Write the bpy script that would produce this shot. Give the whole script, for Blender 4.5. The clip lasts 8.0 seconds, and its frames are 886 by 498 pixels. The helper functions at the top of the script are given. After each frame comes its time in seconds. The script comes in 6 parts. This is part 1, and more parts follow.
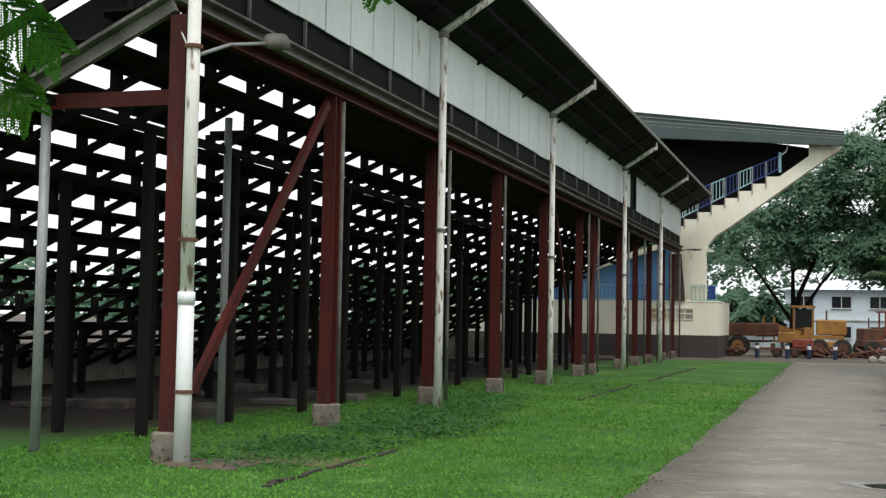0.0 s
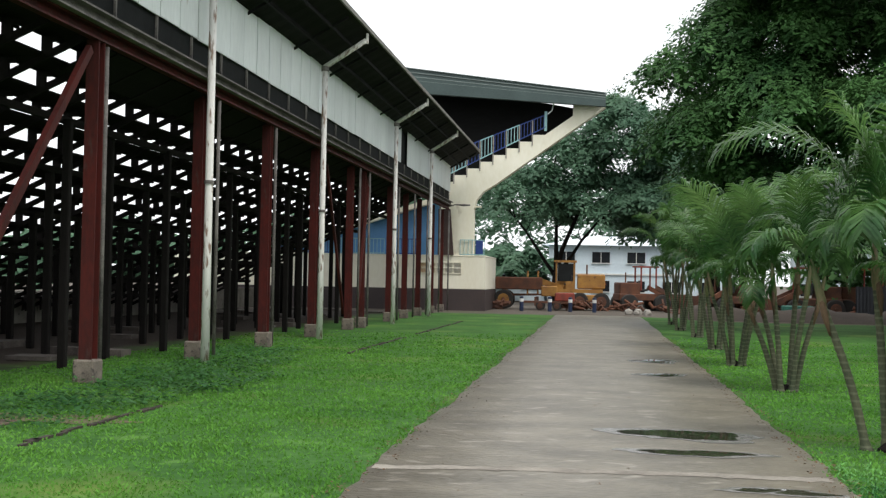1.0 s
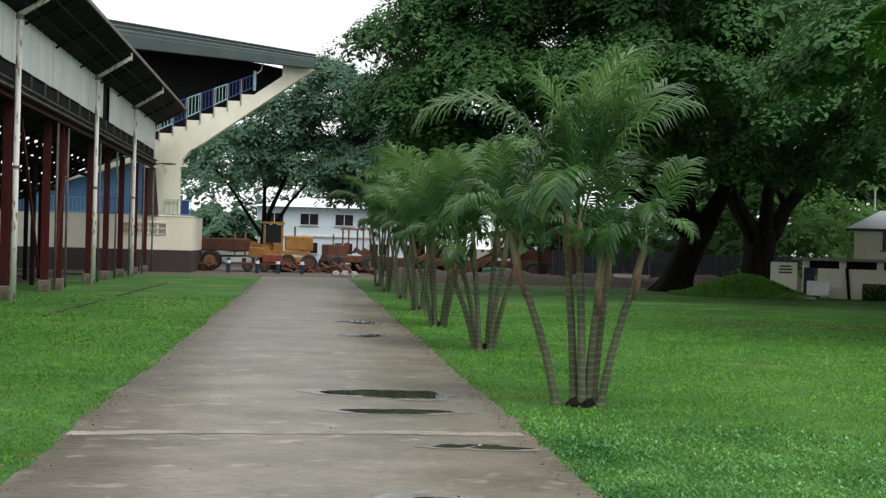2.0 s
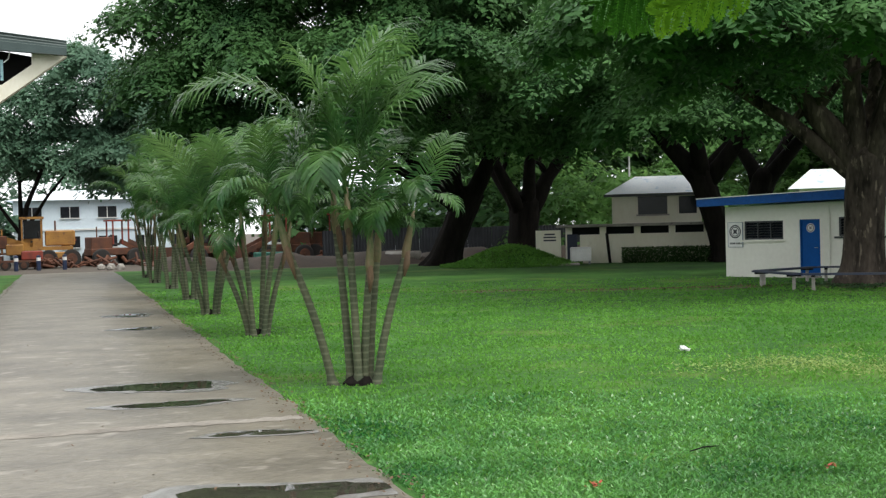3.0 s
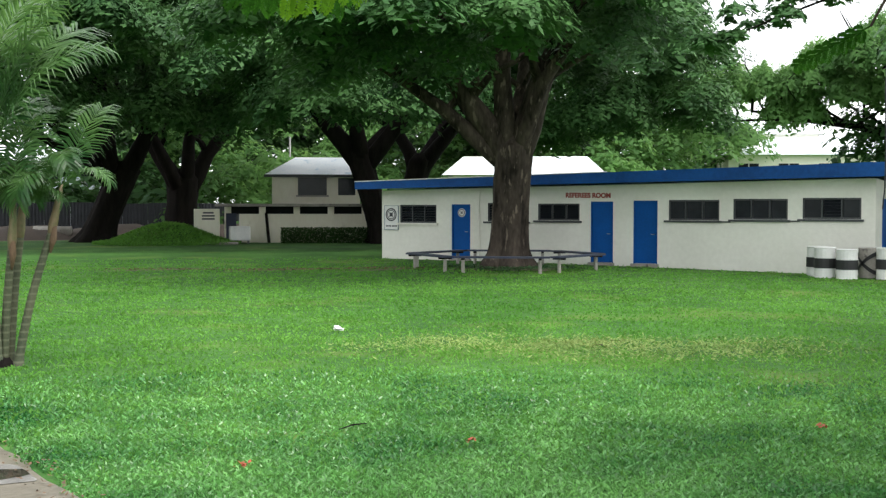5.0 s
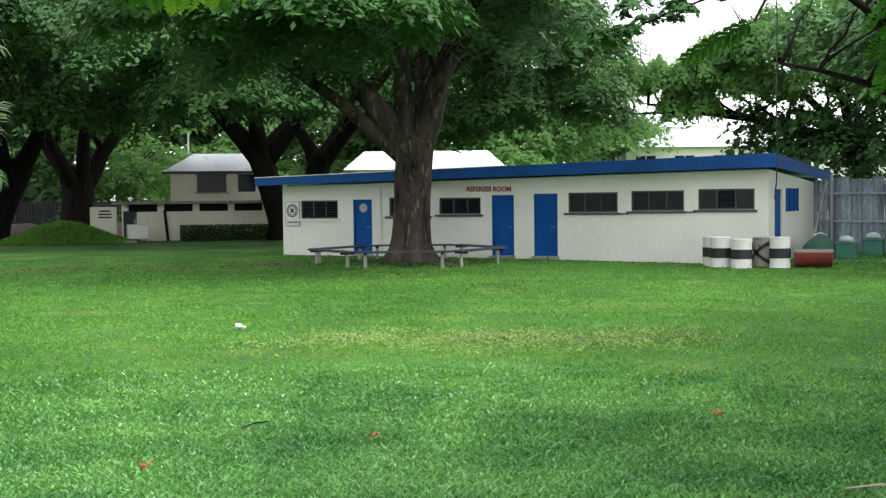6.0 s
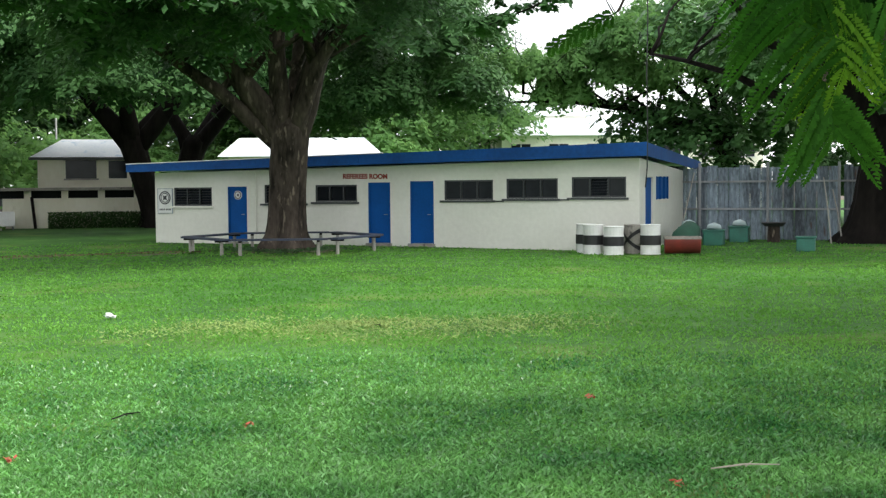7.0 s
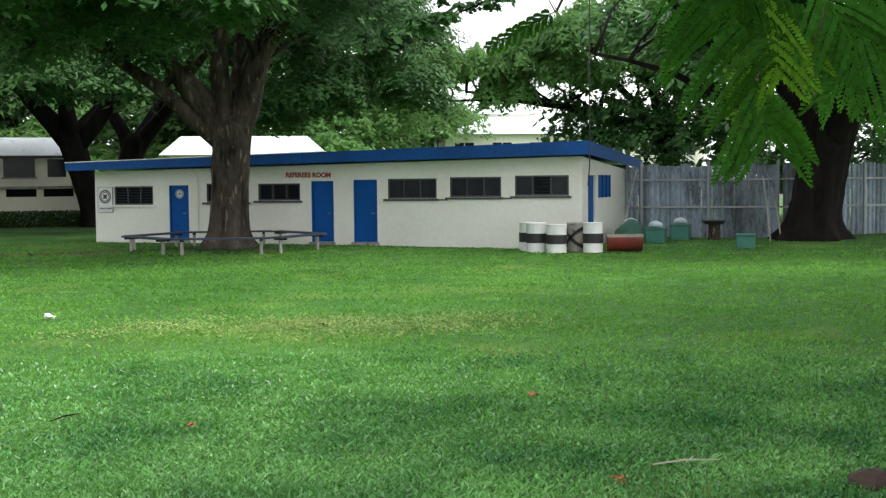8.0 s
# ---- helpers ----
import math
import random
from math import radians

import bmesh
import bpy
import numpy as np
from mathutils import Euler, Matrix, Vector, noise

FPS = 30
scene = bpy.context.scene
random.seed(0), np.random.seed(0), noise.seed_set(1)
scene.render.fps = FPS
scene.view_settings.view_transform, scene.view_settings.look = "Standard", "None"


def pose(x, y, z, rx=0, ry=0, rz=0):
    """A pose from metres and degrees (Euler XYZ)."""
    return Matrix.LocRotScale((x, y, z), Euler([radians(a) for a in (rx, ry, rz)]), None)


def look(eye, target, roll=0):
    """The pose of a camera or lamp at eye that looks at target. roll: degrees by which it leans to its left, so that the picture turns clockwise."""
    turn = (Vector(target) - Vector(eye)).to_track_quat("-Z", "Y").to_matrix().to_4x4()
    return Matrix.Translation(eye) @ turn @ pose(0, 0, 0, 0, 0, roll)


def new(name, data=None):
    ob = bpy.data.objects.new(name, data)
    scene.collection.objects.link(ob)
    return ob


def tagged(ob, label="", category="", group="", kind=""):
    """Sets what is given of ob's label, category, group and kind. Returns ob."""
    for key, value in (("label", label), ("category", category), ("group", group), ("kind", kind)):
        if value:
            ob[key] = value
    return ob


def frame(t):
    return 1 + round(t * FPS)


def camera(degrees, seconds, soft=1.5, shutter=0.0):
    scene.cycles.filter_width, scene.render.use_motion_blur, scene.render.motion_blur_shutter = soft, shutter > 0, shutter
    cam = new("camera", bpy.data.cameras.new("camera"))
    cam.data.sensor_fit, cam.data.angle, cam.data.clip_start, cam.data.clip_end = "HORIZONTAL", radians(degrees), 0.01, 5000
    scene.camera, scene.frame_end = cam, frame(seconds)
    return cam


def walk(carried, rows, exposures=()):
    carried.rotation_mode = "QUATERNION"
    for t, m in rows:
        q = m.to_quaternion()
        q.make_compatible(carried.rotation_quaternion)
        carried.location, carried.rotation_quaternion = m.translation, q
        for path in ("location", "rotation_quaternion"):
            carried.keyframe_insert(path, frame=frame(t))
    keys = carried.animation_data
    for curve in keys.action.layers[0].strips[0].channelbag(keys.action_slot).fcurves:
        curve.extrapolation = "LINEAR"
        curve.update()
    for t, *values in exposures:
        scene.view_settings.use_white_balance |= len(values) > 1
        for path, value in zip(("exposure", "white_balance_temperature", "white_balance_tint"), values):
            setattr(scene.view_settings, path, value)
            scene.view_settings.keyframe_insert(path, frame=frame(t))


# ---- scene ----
cam = camera(39.0, 8.0, soft=1.3)
# seconds, x, y, yaw, pitch, roll; the eye is 2.0 m above the lawn
PATH = [
    (0.0, -0.116, 0.003, 17.47, 3.25, -1.02), (0.5, -0.099, 0.007, 11.67, 2.07, -0.97),
    (1.0, -0.084, 0.010, 7.03, 1.33, -1.13), (1.5, -0.066, 0.011, 1.21, 0.67, -1.49),
    (2.0, -0.043, 0.010, -6.26, -0.11, -1.56), (3.3, -0.004, 0.001, -18.86, -1.31, 1.44),
    (3.5, 0.000, 0.000, -20.27, -1.55, 0.87), (4.0, 0.013, -0.005, -24.82, -1.93, 0.35),
    (4.5, 0.025, -0.011, -28.89, -1.77, -0.09), (4.7, 0.029, -0.013, -30.34, -1.86, -0.16),
    (5.8, 0.043, -0.023, -35.69, -2.48, 0.61), (6.0, 0.045, -0.024, -36.63, -2.37, 0.63),
    (6.5, 0.053, -0.031, -39.81, -2.62, 0.27), (7.0, 0.059, -0.036, -42.26, -3.00, 0.48),
    (7.5, 0.063, -0.040, -44.07, -3.14, 0.51), (8.0, 0.065, -0.041, -44.83, -3.09, 0.52),
]
walk(cam, [(t, pose(x, y, 2.0, 90 + p, r, w)) for t, x, y, w, p, r in PATH],
     exposures=[(0.0, 0.3), (1.0, 0.42), (2.0, 0.32), (3.3, 0.8), (4.5, 1.05), (6.5, 1.15), (8.0, 1.0)])

# ---- light: an overcast day, a veiled sun high up ----
world = bpy.data.worlds.new("overcast_sky")
scene.world = world
world.use_nodes = True
wn, wl = world.node_tree.nodes, world.node_tree.links
wn.clear()
sky = wn.new("ShaderNodeTexSky")
sky.sky_type, sky.sun_disc = "NISHITA", False
sky.sun_elevation, sky.sun_rotation = radians(57), radians(143)
sky.air_density, sky.dust_density = 1.0, 6.0
cloud = wn.new("ShaderNodeMix")
cloud.data_type = "RGBA"
cloud.inputs[0].default_value = 0.9
cloud.inputs[7].default_value = (11.0, 11.3, 11.6, 1)
bg = wn.new("ShaderNodeBackground")
bg.inputs[1].default_value = 0.1
wo = wn.new("ShaderNodeOutputWorld")
wl.new(sky.outputs[0], cloud.inputs[6])
wl.new(cloud.outputs[2], bg.inputs[0])
wl.new(bg.outputs[0], wo.inputs[0])
sun_data = bpy.data.lights.new("sun", "SUN")
sun_data.energy, sun_data.angle, sun_data.color = 1.4, radians(24), (1.0, 0.97, 0.92)
sun = new("sun", sun_data)
sun.matrix_basis = look((26, -34, 66), (0, 0, 0))


# ---- materials ----
def mk(name, c1, c2, size=1.0, rough=0.8, bump=0.3, metal=0.0, fine=None, spots=None, spot_at=0.62, per_piece=0.0, stretch=(1, 1, 1), coords="Object", gloss=0.5):
    """Two colours mixed by a broad and a fine noise, an optional third in spots, relief from the fine noise."""
    m = bpy.data.materials.new(name)
    m.use_nodes = True
    n, l = m.node_tree.nodes, m.node_tree.links
    b = n["Principled BSDF"]
    tc = n.new("ShaderNodeTexCoord")
    mp = n.new("ShaderNodeMapping")
    mp.inputs["Scale"].default_value = stretch
    l.new(tc.outputs[coords], mp.inputs[0])
    big, small = n.new("ShaderNodeTexNoise"), n.new("ShaderNodeTexNoise")
    big.inputs["Scale"].default_value, big.inputs["Detail"].default_value = 1.0 / size, 5
    small.inputs["Scale"].default_value, small.inputs["Detail"].default_value = fine or 14.0 / size, 6
    for t in (big, small):
        l.new(mp.outputs[0], t.inputs["Vector"])
    add = n.new("ShaderNodeMath")
    add.operation = "MULTIPLY_ADD"
    add.inputs[1].default_value = 0.6
    l.new(small.outputs[0], add.inputs[0])
    l.new(big.outputs[0], add.inputs[2])
    ramp = n.new("ShaderNodeMapRange")
    ramp.inputs[1].default_value, ramp.inputs[2].default_value = 0.58, 1.02
    l.new(add.outputs[0], ramp.inputs[0])
    mix = n.new("ShaderNodeMix")
    mix.data_type = "RGBA"
    mix.inputs[6].default_value, mix.inputs[7].default_value = (*c1, 1), (*c2, 1)
    l.new(ramp.outputs[0], mix.inputs[0])
    out = mix.outputs[2]
    if spots:
        sp = n.new("ShaderNodeTexNoise")
        sp.inputs["Scale"].default_value, sp.inputs["Detail"].default_value = 3.1 / size, 8
        l.new(mp.outputs[0], sp.inputs["Vector"])
        r2 = n.new("ShaderNodeMapRange")
        r2.inputs[1].default_value, r2.inputs[2].default_value = spot_at, spot_at + 0.08
        l.new(sp.outputs[0], r2.inputs[0])
        m2 = n.new("ShaderNodeMix")
        m2.data_type = "RGBA"
        m2.inputs[7].default_value = (*spots, 1)
        l.new(out, m2.inputs[6])
        l.new(r2.outputs[0], m2.inputs[0])
        out = m2.outputs[2]
    if per_piece:
        oi = n.new("ShaderNodeObjectInfo")
        geo = n.new("ShaderNodeNewGeometry")
        s = n.new("ShaderNodeMath")
        s.operation = "ADD"
        l.new(oi.outputs["Random"], s.inputs[0])
        l.new(geo.outputs["Random Per Island"], s.inputs[1])
        r3 = n.new("ShaderNodeMapRange")
        r3.inputs[2].default_value = 2.0
        r3.inputs[3].default_value, r3.inputs[4].default_value = 1 - per_piece, 1 + per_piece
        l.new(s.outputs[0], r3.inputs[0])
        hs = n.new("ShaderNodeHueSaturation")
        l.new(out, hs.inputs["Color"])
        l.new(r3.outputs[0], hs.inputs["Value"])
        out = hs.outputs[0]
    l.new(out, b.inputs["Base Color"])
    b.inputs["Roughness"].default_value, b.inputs["Metallic"].default_value = rough, metal
    b.inputs["Specular IOR Level"].default_value = gloss
    if bump:
        bp = n.new("ShaderNodeBump")
        bp.inputs["Strength"].default_value, bp.inputs["Distance"].default_value = bump, 0.02 * size
        l.new(small.outputs[0], bp.inputs["Height"])
        l.new(bp.outputs[0], b.inputs["Normal"])
    return m


def leafy(name, c1, c2, glow=0.35, rough=0.5, size=3.0, vary=0.45, gloss=0.22):
    """A leaf that lets light through; the shade varies from leaf to leaf and over the crown."""
    m = mk(name, c1, c2, size, rough, 0, fine=1.2, per_piece=vary, gloss=gloss)
    n, l = m.node_tree.nodes, m.node_tree.links
    b = n["Principled BSDF"]
    src = b.inputs["Base Color"].links[0].from_socket
    tr = n.new("ShaderNodeBsdfTranslucent")
    hs = n.new("ShaderNodeHueSaturation")
    hs.inputs["Value"].default_value = 1.35
    hs.inputs["Hue"].default_value = 0.485
    l.new(src, hs.inputs["Color"])
    l.new(hs.outputs[0], tr.inputs[0])
    ms = n.new("ShaderNodeMixShader")
    ms.inputs[0].default_value = glow
    l.new(b.outputs[0], ms.inputs[1])
    l.new(tr.outputs[0], ms.inputs[2])
    l.new(ms.outputs[0], n["Material Output"].inputs[0])
    return m


def plain(name, c, rough=0.6, metal=0.0):
    return mk(name, c, tuple(0.8 * v for v in c), 0.4, rough, 0.1, metal)


RED = mk("rusty_red_paint", (0.085, 0.013, 0.010), (0.036, 0.010, 0.009), 0.8, 0.65, 0.3, spots=(0.06, 0.035, 0.03), stretch=(1, 1, 0.35), gloss=0.2)
RUST = mk("rust", (0.16, 0.06, 0.03), (0.07, 0.035, 0.025), 0.5, 0.85, 0.5)
GREYSTEEL = mk("weathered_grey_beam", (0.20, 0.185, 0.17), (0.07, 0.064, 0.06), 0.5, 0.75, 0.3, spots=(0.10, 0.085, 0.07))
POLE = mk("peeling_white_pole", (0.86, 0.85, 0.82), (0.70, 0.68, 0.64), 0.35, 0.7, 0.4, spots=(0.26, 0.18, 0.13), spot_at=0.555, stretch=(1, 1, 0.25))
POLEWHITE = mk("new_white_pole", (0.78, 0.80, 0.80), (0.70, 0.72, 0.72), 0.8, 0.5, 0.05)
GALV = mk("galvanised_post", (0.34, 0.35, 0.36), (0.22, 0.22, 0.23), 0.6, 0.55, 0.1, 0.3, stretch=(1, 1, 0.3))
# old timber near black: the shade inside the stand is put into these colours
TIMBER = mk("shaded_old_timber", (0.018, 0.015, 0.014), (0.010, 0.009, 0.009), 0.7, 0.9, 0.5, per_piece=0.25, stretch=(1, 0.2, 1), gloss=0.1)
DARKPOST = mk("shaded_timber_post", (0.016, 0.014, 0.013), (0.010, 0.009, 0.0085), 0.5, 0.9, 0.5, per_piece=0.2, stretch=(1, 1, 0.2), gloss=0.1)
CONC = mk("old_concrete", (0.36, 0.34, 0.30), (0.22, 0.20, 0.18), 0.6, 0.9, 0.5, spots=(0.12, 0.11, 0.10))
PANEL = mk("streaked_white_sheet", (0.82, 0.86, 0.86), (0.70, 0.74, 0.74), 1.6, 0.6, 0.15, spots=(0.40, 0.37, 0.31), spot_at=0.68, per_piece=0.08, stretch=(1, 1.2, 0.3))
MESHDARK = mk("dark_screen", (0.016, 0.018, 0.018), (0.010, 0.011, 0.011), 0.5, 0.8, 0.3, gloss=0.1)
# roof sheet near black, with the shade of the undersides in its colour
ROOFDARK = mk("shaded_roof_sheet", (0.016, 0.016, 0.016), (0.010, 0.010, 0.010), 1.5, 0.8, 0.3, stretch=(0.3, 2, 1), gloss=0.1)
ROOFEDGE = mk("roof_edge", (0.22, 0.21, 0.19), (0.13, 0.12, 0.11), 0.6, 0.8, 0.3)
ROOFGREEN = mk("green_ribbed_sheet", (0.055, 0.085, 0.080), (0.035, 0.058, 0.055), 1.5, 0.5, 0.1)
CREAM = mk("cream_paint", (0.87, 0.84, 0.71), (0.79, 0.75, 0.60), 2.2, 0.75, 0.15, spots=(0.55, 0.50, 0.38), spot_at=0.68, stretch=(1, 1, 0.4))
WALLWHITE = mk("white_block_paint", (0.80, 0.79, 0.72), (0.70, 0.69, 0.62), 2.0, 0.7, 0.2, spots=(0.58, 0.57, 0.50), spot_at=0.72)
BROWN = mk("brown_dado_paint", (0.055, 0.038, 0.036), (0.04, 0.03, 0.03), 1.5, 0.6, 0.1)
BLUE = mk("royal_blue_paint", (0.003, 0.085, 0.33), (0.003, 0.065, 0.25), 0.9, 0.6, 0.1, gloss=0.15)
BLUEFASCIA = mk("blue_fascia_paint", (0.008, 0.085, 0.31), (0.006, 0.05, 0.19), 1.6, 0.6, 0.1, gloss=0.2)
TEAL = mk("pale_teal_rail", (0.33, 0.55, 0.58), (0.26, 0.46, 0.50), 0.5, 0.5, 0.1)
BLUERAIL = mk("blue_rail", (0.02, 0.06, 0.25), (0.015, 0.04, 0.18), 0.5, 0.5, 0.1)
GLASSDARK = mk("louvre_glass", (0.022, 0.025, 0.030), (0.014, 0.016, 0.020), 0.4, 0.15, 0.0, gloss=0.2)
FRAME = plain("dark_window_frame", (0.05, 0.055, 0.06), 0.5)
WHITE = plain("white_paint", (0.80, 0.80, 0.78), 0.6)
BLACK = plain("black_paint", (0.02, 0.02, 0.022), 0.6)
SIGNRED = plain("sign_red", (0.30, 0.035, 0.02), 0.6)
LETTER = plain("dark_letter", (0.06, 0.06, 0.07), 0.6)
# both barks are darkened by the crowns' shade, the wet one almost to black
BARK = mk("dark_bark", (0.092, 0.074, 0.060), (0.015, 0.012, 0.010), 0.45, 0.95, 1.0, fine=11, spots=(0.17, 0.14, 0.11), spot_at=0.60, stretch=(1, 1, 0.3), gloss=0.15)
BARKDARK = mk("shaded_wet_bark", (0.018, 0.015, 0.013), (0.007, 0.006, 0.0055), 0.5, 0.95, 1.0, fine=9, stretch=(1, 1, 0.3), gloss=0.1)
PALMTRUNK = mk("ringed_palm_trunk", (0.095, 0.10, 0.055), (0.032, 0.048, 0.024), 0.3, 0.8, 0.5, stretch=(1, 1, 0.5))


def ring_marks(m):
    """Pale leaf scars round a palm stem, about nine centimetres apart."""
    n, l = m.node_tree.nodes, m.node_tree.links
    b = n["Principled BSDF"]
    src = b.inputs["Base Color"].links[0].from_socket
    tc, wave, k = n.new("ShaderNodeTexCoord"), n.new("ShaderNodeTexWave"), n.new("ShaderNodeMix")
    wave.bands_direction = "Z"
    wave.inputs["Scale"].default_value, wave.inputs["Distortion"].default_value = 3.4, 1.2
    wave.inputs["Detail Scale"].default_value = 0.6
    l.new(tc.outputs["Object"], wave.inputs["Vector"])
    r = n.new("ShaderNodeMapRange")
    r.inputs[1].default_value, r.inputs[2].default_value, r.inputs[4].default_value = 0.7, 0.95, 0.32
    l.new(wave.outputs["Fac"], r.inputs[0])
    k.data_type = "RGBA"
    k.inputs[7].default_value = (0.22, 0.225, 0.15, 1)
    l.new(src, k.inputs[6])
    l.new(r.outputs[0], k.inputs[0])
    l.new(k.outputs[2], b.inputs["Base Color"])


ring_marks(PALMTRUNK)
PALMSHAFT = mk("palm_crownshaft", (0.22, 0.15, 0.09), (0.07, 0.11, 0.035), 0.25, 0.6, 0.2, stretch=(1, 1, 0.3))
PALMLEAF = leafy("palm_leaflet", (0.028, 0.095, 0.026), (0.110, 0.220, 0.060), 0.40, 0.34, 0.7, 0.4, 0.42)
LEAF_A = leafy("rain_tree_leaves", (0.024, 0.074, 0.024), (0.086, 0.192, 0.058), 0.22, 0.5, 2.2, 0.3, 0.12)
# far leaves are paler and bluer: distance haze mixed into their green
LEAF_B = leafy("hazy_far_leaves", (0.064, 0.135, 0.086), (0.120, 0.215, 0.135), 0.40, 0.5, 2.5, 0.3, 0.2)
LEAF_C = leafy("bright_bush_leaves", (0.068, 0.165, 0.046), (0.140, 0.275, 0.080), 0.52, 0.5, 3.0, 0.3, 0.15)
LEAF_N = leafy("overhanging_leaflets", (0.012, 0.065, 0.005), (0.035, 0.130, 0.012), 0.46, 0.5, 0.3, 0.45, 0.06)
# brighter, yellower copy for leaflets the sky shines through, the glow in the colour
LEAF_BACKLIT = leafy("backlit_leaflets", (0.055, 0.15, 0.008), (0.09, 0.21, 0.012), 0.5, 0.5, 0.3, 0.45, 0.06)
BLADE = leafy("grass_blade", (0.032, 0.140, 0.036), (0.150, 0.350, 0.095), 0.28, 0.25, 1.6, 1.0, 0.95)
BLADE_FAR = leafy("far_grass_blade", (0.070, 0.205, 0.032), (0.140, 0.325, 0.058), 0.30, 0.6, 5.5, 0.25, 0.06)
BLADE.node_tree.nodes["Principled BSDF"].inputs["Specular IOR Level"].default_value = 0.45
YELLOW = mk("faded_yellow_machine_paint", (0.42, 0.22, 0.045), (0.25, 0.115, 0.03), 0.7, 0.6, 0.2, spots=(0.16, 0.07, 0.03), spot_at=0.6)
TYRE = plain("tyre_rubber", (0.03, 0.028, 0.026), 0.9)
IRONRED = mk("red_machine_paint", (0.30, 0.05, 0.03), (0.14, 0.035, 0.025), 0.5, 0.7, 0.3)
ROOFWHITE = mk("whitewashed_iron_roof", (0.82, 0.85, 0.87), (0.66, 0.73, 0.79), 1.5, 0.5, 0.1, spots=(0.45, 0.58, 0.70), spot_at=0.6)
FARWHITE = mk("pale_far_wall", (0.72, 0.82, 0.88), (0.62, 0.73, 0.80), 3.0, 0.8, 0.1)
FARCREAM = mk("far_cream_wall", (0.86, 0.83, 0.72), (0.76, 0.73, 0.62), 3.0, 0.8, 0.1)
FENCE = mk("grey_iron_sheet", (0.36, 0.44, 0.52), (0.07, 0.085, 0.105), 0.9, 0.6, 0.1, 0.1, spots=(0.14, 0.09, 0.07), spot_at=0.64, per_piece=0.75, stretch=(1, 1, 0.3))
DRUMRED = mk("dull_red_drum", (0.26, 0.035, 0.025), (0.14, 0.03, 0.025), 0.4, 0.55, 0.1)
GREENBIN = mk("green_plastic", (0.03, 0.17, 0.12), (0.025, 0.11, 0.08), 0.4, 0.5, 0.1)
HEDGE = leafy("hedge_leaves", (0.03, 0.07, 0.02), (0.05, 0.11, 0.03), 0.2, 0.6, 1.0)
BENCHBLUE = mk("worn_blue_plank", (0.022, 0.036, 0.085), (0.045, 0.048, 0.06), 0.5, 0.6, 0.2)
# film paler than the path: sky sheen on the wet rim, painted as colour
WETFILM = mk("wet_sheen_film", (0.30, 0.29, 0.275), (0.15, 0.145, 0.135), 0.25, 0.25, 0.3)
WATER = mk("puddle_water", (0.035, 0.032, 0.026), (0.05, 0.045, 0.035), 0.8, 0.03, 0.0)
ASPHALT = mk("worn_wet_path", (0.205, 0.182, 0.138), (0.100, 0.088, 0.065), 1.1, 0.45, 0.9, fine=13, spots=(0.26, 0.232, 0.19), spot_at=0.60, stretch=(0.8, 1.2, 1))


def ground_material():
    """Lawn, bare earth in the yard and, darkened for shade, under the stand, thin worn patches."""
    m = mk("lawn", (0.024, 0.082, 0.014), (0.060, 0.160, 0.028), 2.6, 0.9, 0.7, fine=5.0, spots=(0.085, 0.19, 0.040), spot_at=0.61, gloss=0.2)
    n, l = m.node_tree.nodes, m.node_tree.links
    b = n["Principled BSDF"]
    src = b.inputs["Base Color"].links[0].from_socket
    tc = n.new("ShaderNodeTexCoord")
    wob = n.new("ShaderNodeTexNoise")
    wob.inputs["Scale"].default_value, wob.inputs["Detail"].default_value = 0.7, 6
    l.new(tc.outputs["Object"], wob.inputs["Vector"])
    sep = n.new("ShaderNodeSeparateXYZ")
    l.new(tc.outputs["Object"], sep.inputs[0])

    def math_node(op, a, c=0.0):
        k = n.new("ShaderNodeMath")
        k.operation = op
        for i, v in enumerate((a, c)):
            if isinstance(v, (int, float)):
                k.inputs[i].default_value = v
            else:
                l.new(v, k.inputs[i])
        return k.outputs[0]

    def step(value, lo, hi):
        r = n.new("ShaderNodeMapRange")
        r.inputs[1].default_value, r.inputs[2].default_value = lo, hi
        l.new(value, r.inputs[0])
        return r.outputs[0]

    def over(base, colour, mask):
        k = n.new("ShaderNodeMix")
        k.data_type = "RGBA"
        k.inputs[7].default_value = (*colour, 1)
        l.new(base, k.inputs[6])
        l.new(mask, k.inputs[0])
        return k.outputs[2]

    wv = math_node("MULTIPLY", math_node("SUBTRACT", wob.outputs[0], 0.5), 3.0)
    x, y = math_node("ADD", sep.outputs[0], wv), math_node("ADD", sep.outputs[1], wv)
    yard = step(y, 71.0, 72.5)
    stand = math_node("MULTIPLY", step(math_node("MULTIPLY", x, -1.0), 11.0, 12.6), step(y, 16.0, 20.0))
    bank = math_node("MULTIPLY", step(y, 66.0, 67.0), step(x, 5.0, 7.0))
    # worn yellowish patches on the open lawn
    wear = n.new("ShaderNodeTexNoise")
    wear.inputs["Scale"].default_value, wear.inputs["Detail"].default_value = 0.33, 7
    l.new(tc.outputs["Object"], wear.inputs["Vector"])
    out = over(src, (0.15, 0.21, 0.04), math_node("MULTIPLY", step(wear.outputs[0], 0.55, 0.72), 0.7))
    # earth under the seats, its colour darkened for the stand's shade
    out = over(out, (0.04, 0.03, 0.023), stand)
    out = over(out, (0.10, 0.075, 0.055), bank)
    out = over(out, (0.105, 0.09, 0.074), yard)
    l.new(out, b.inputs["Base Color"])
    return m


LAWN = ground_material()


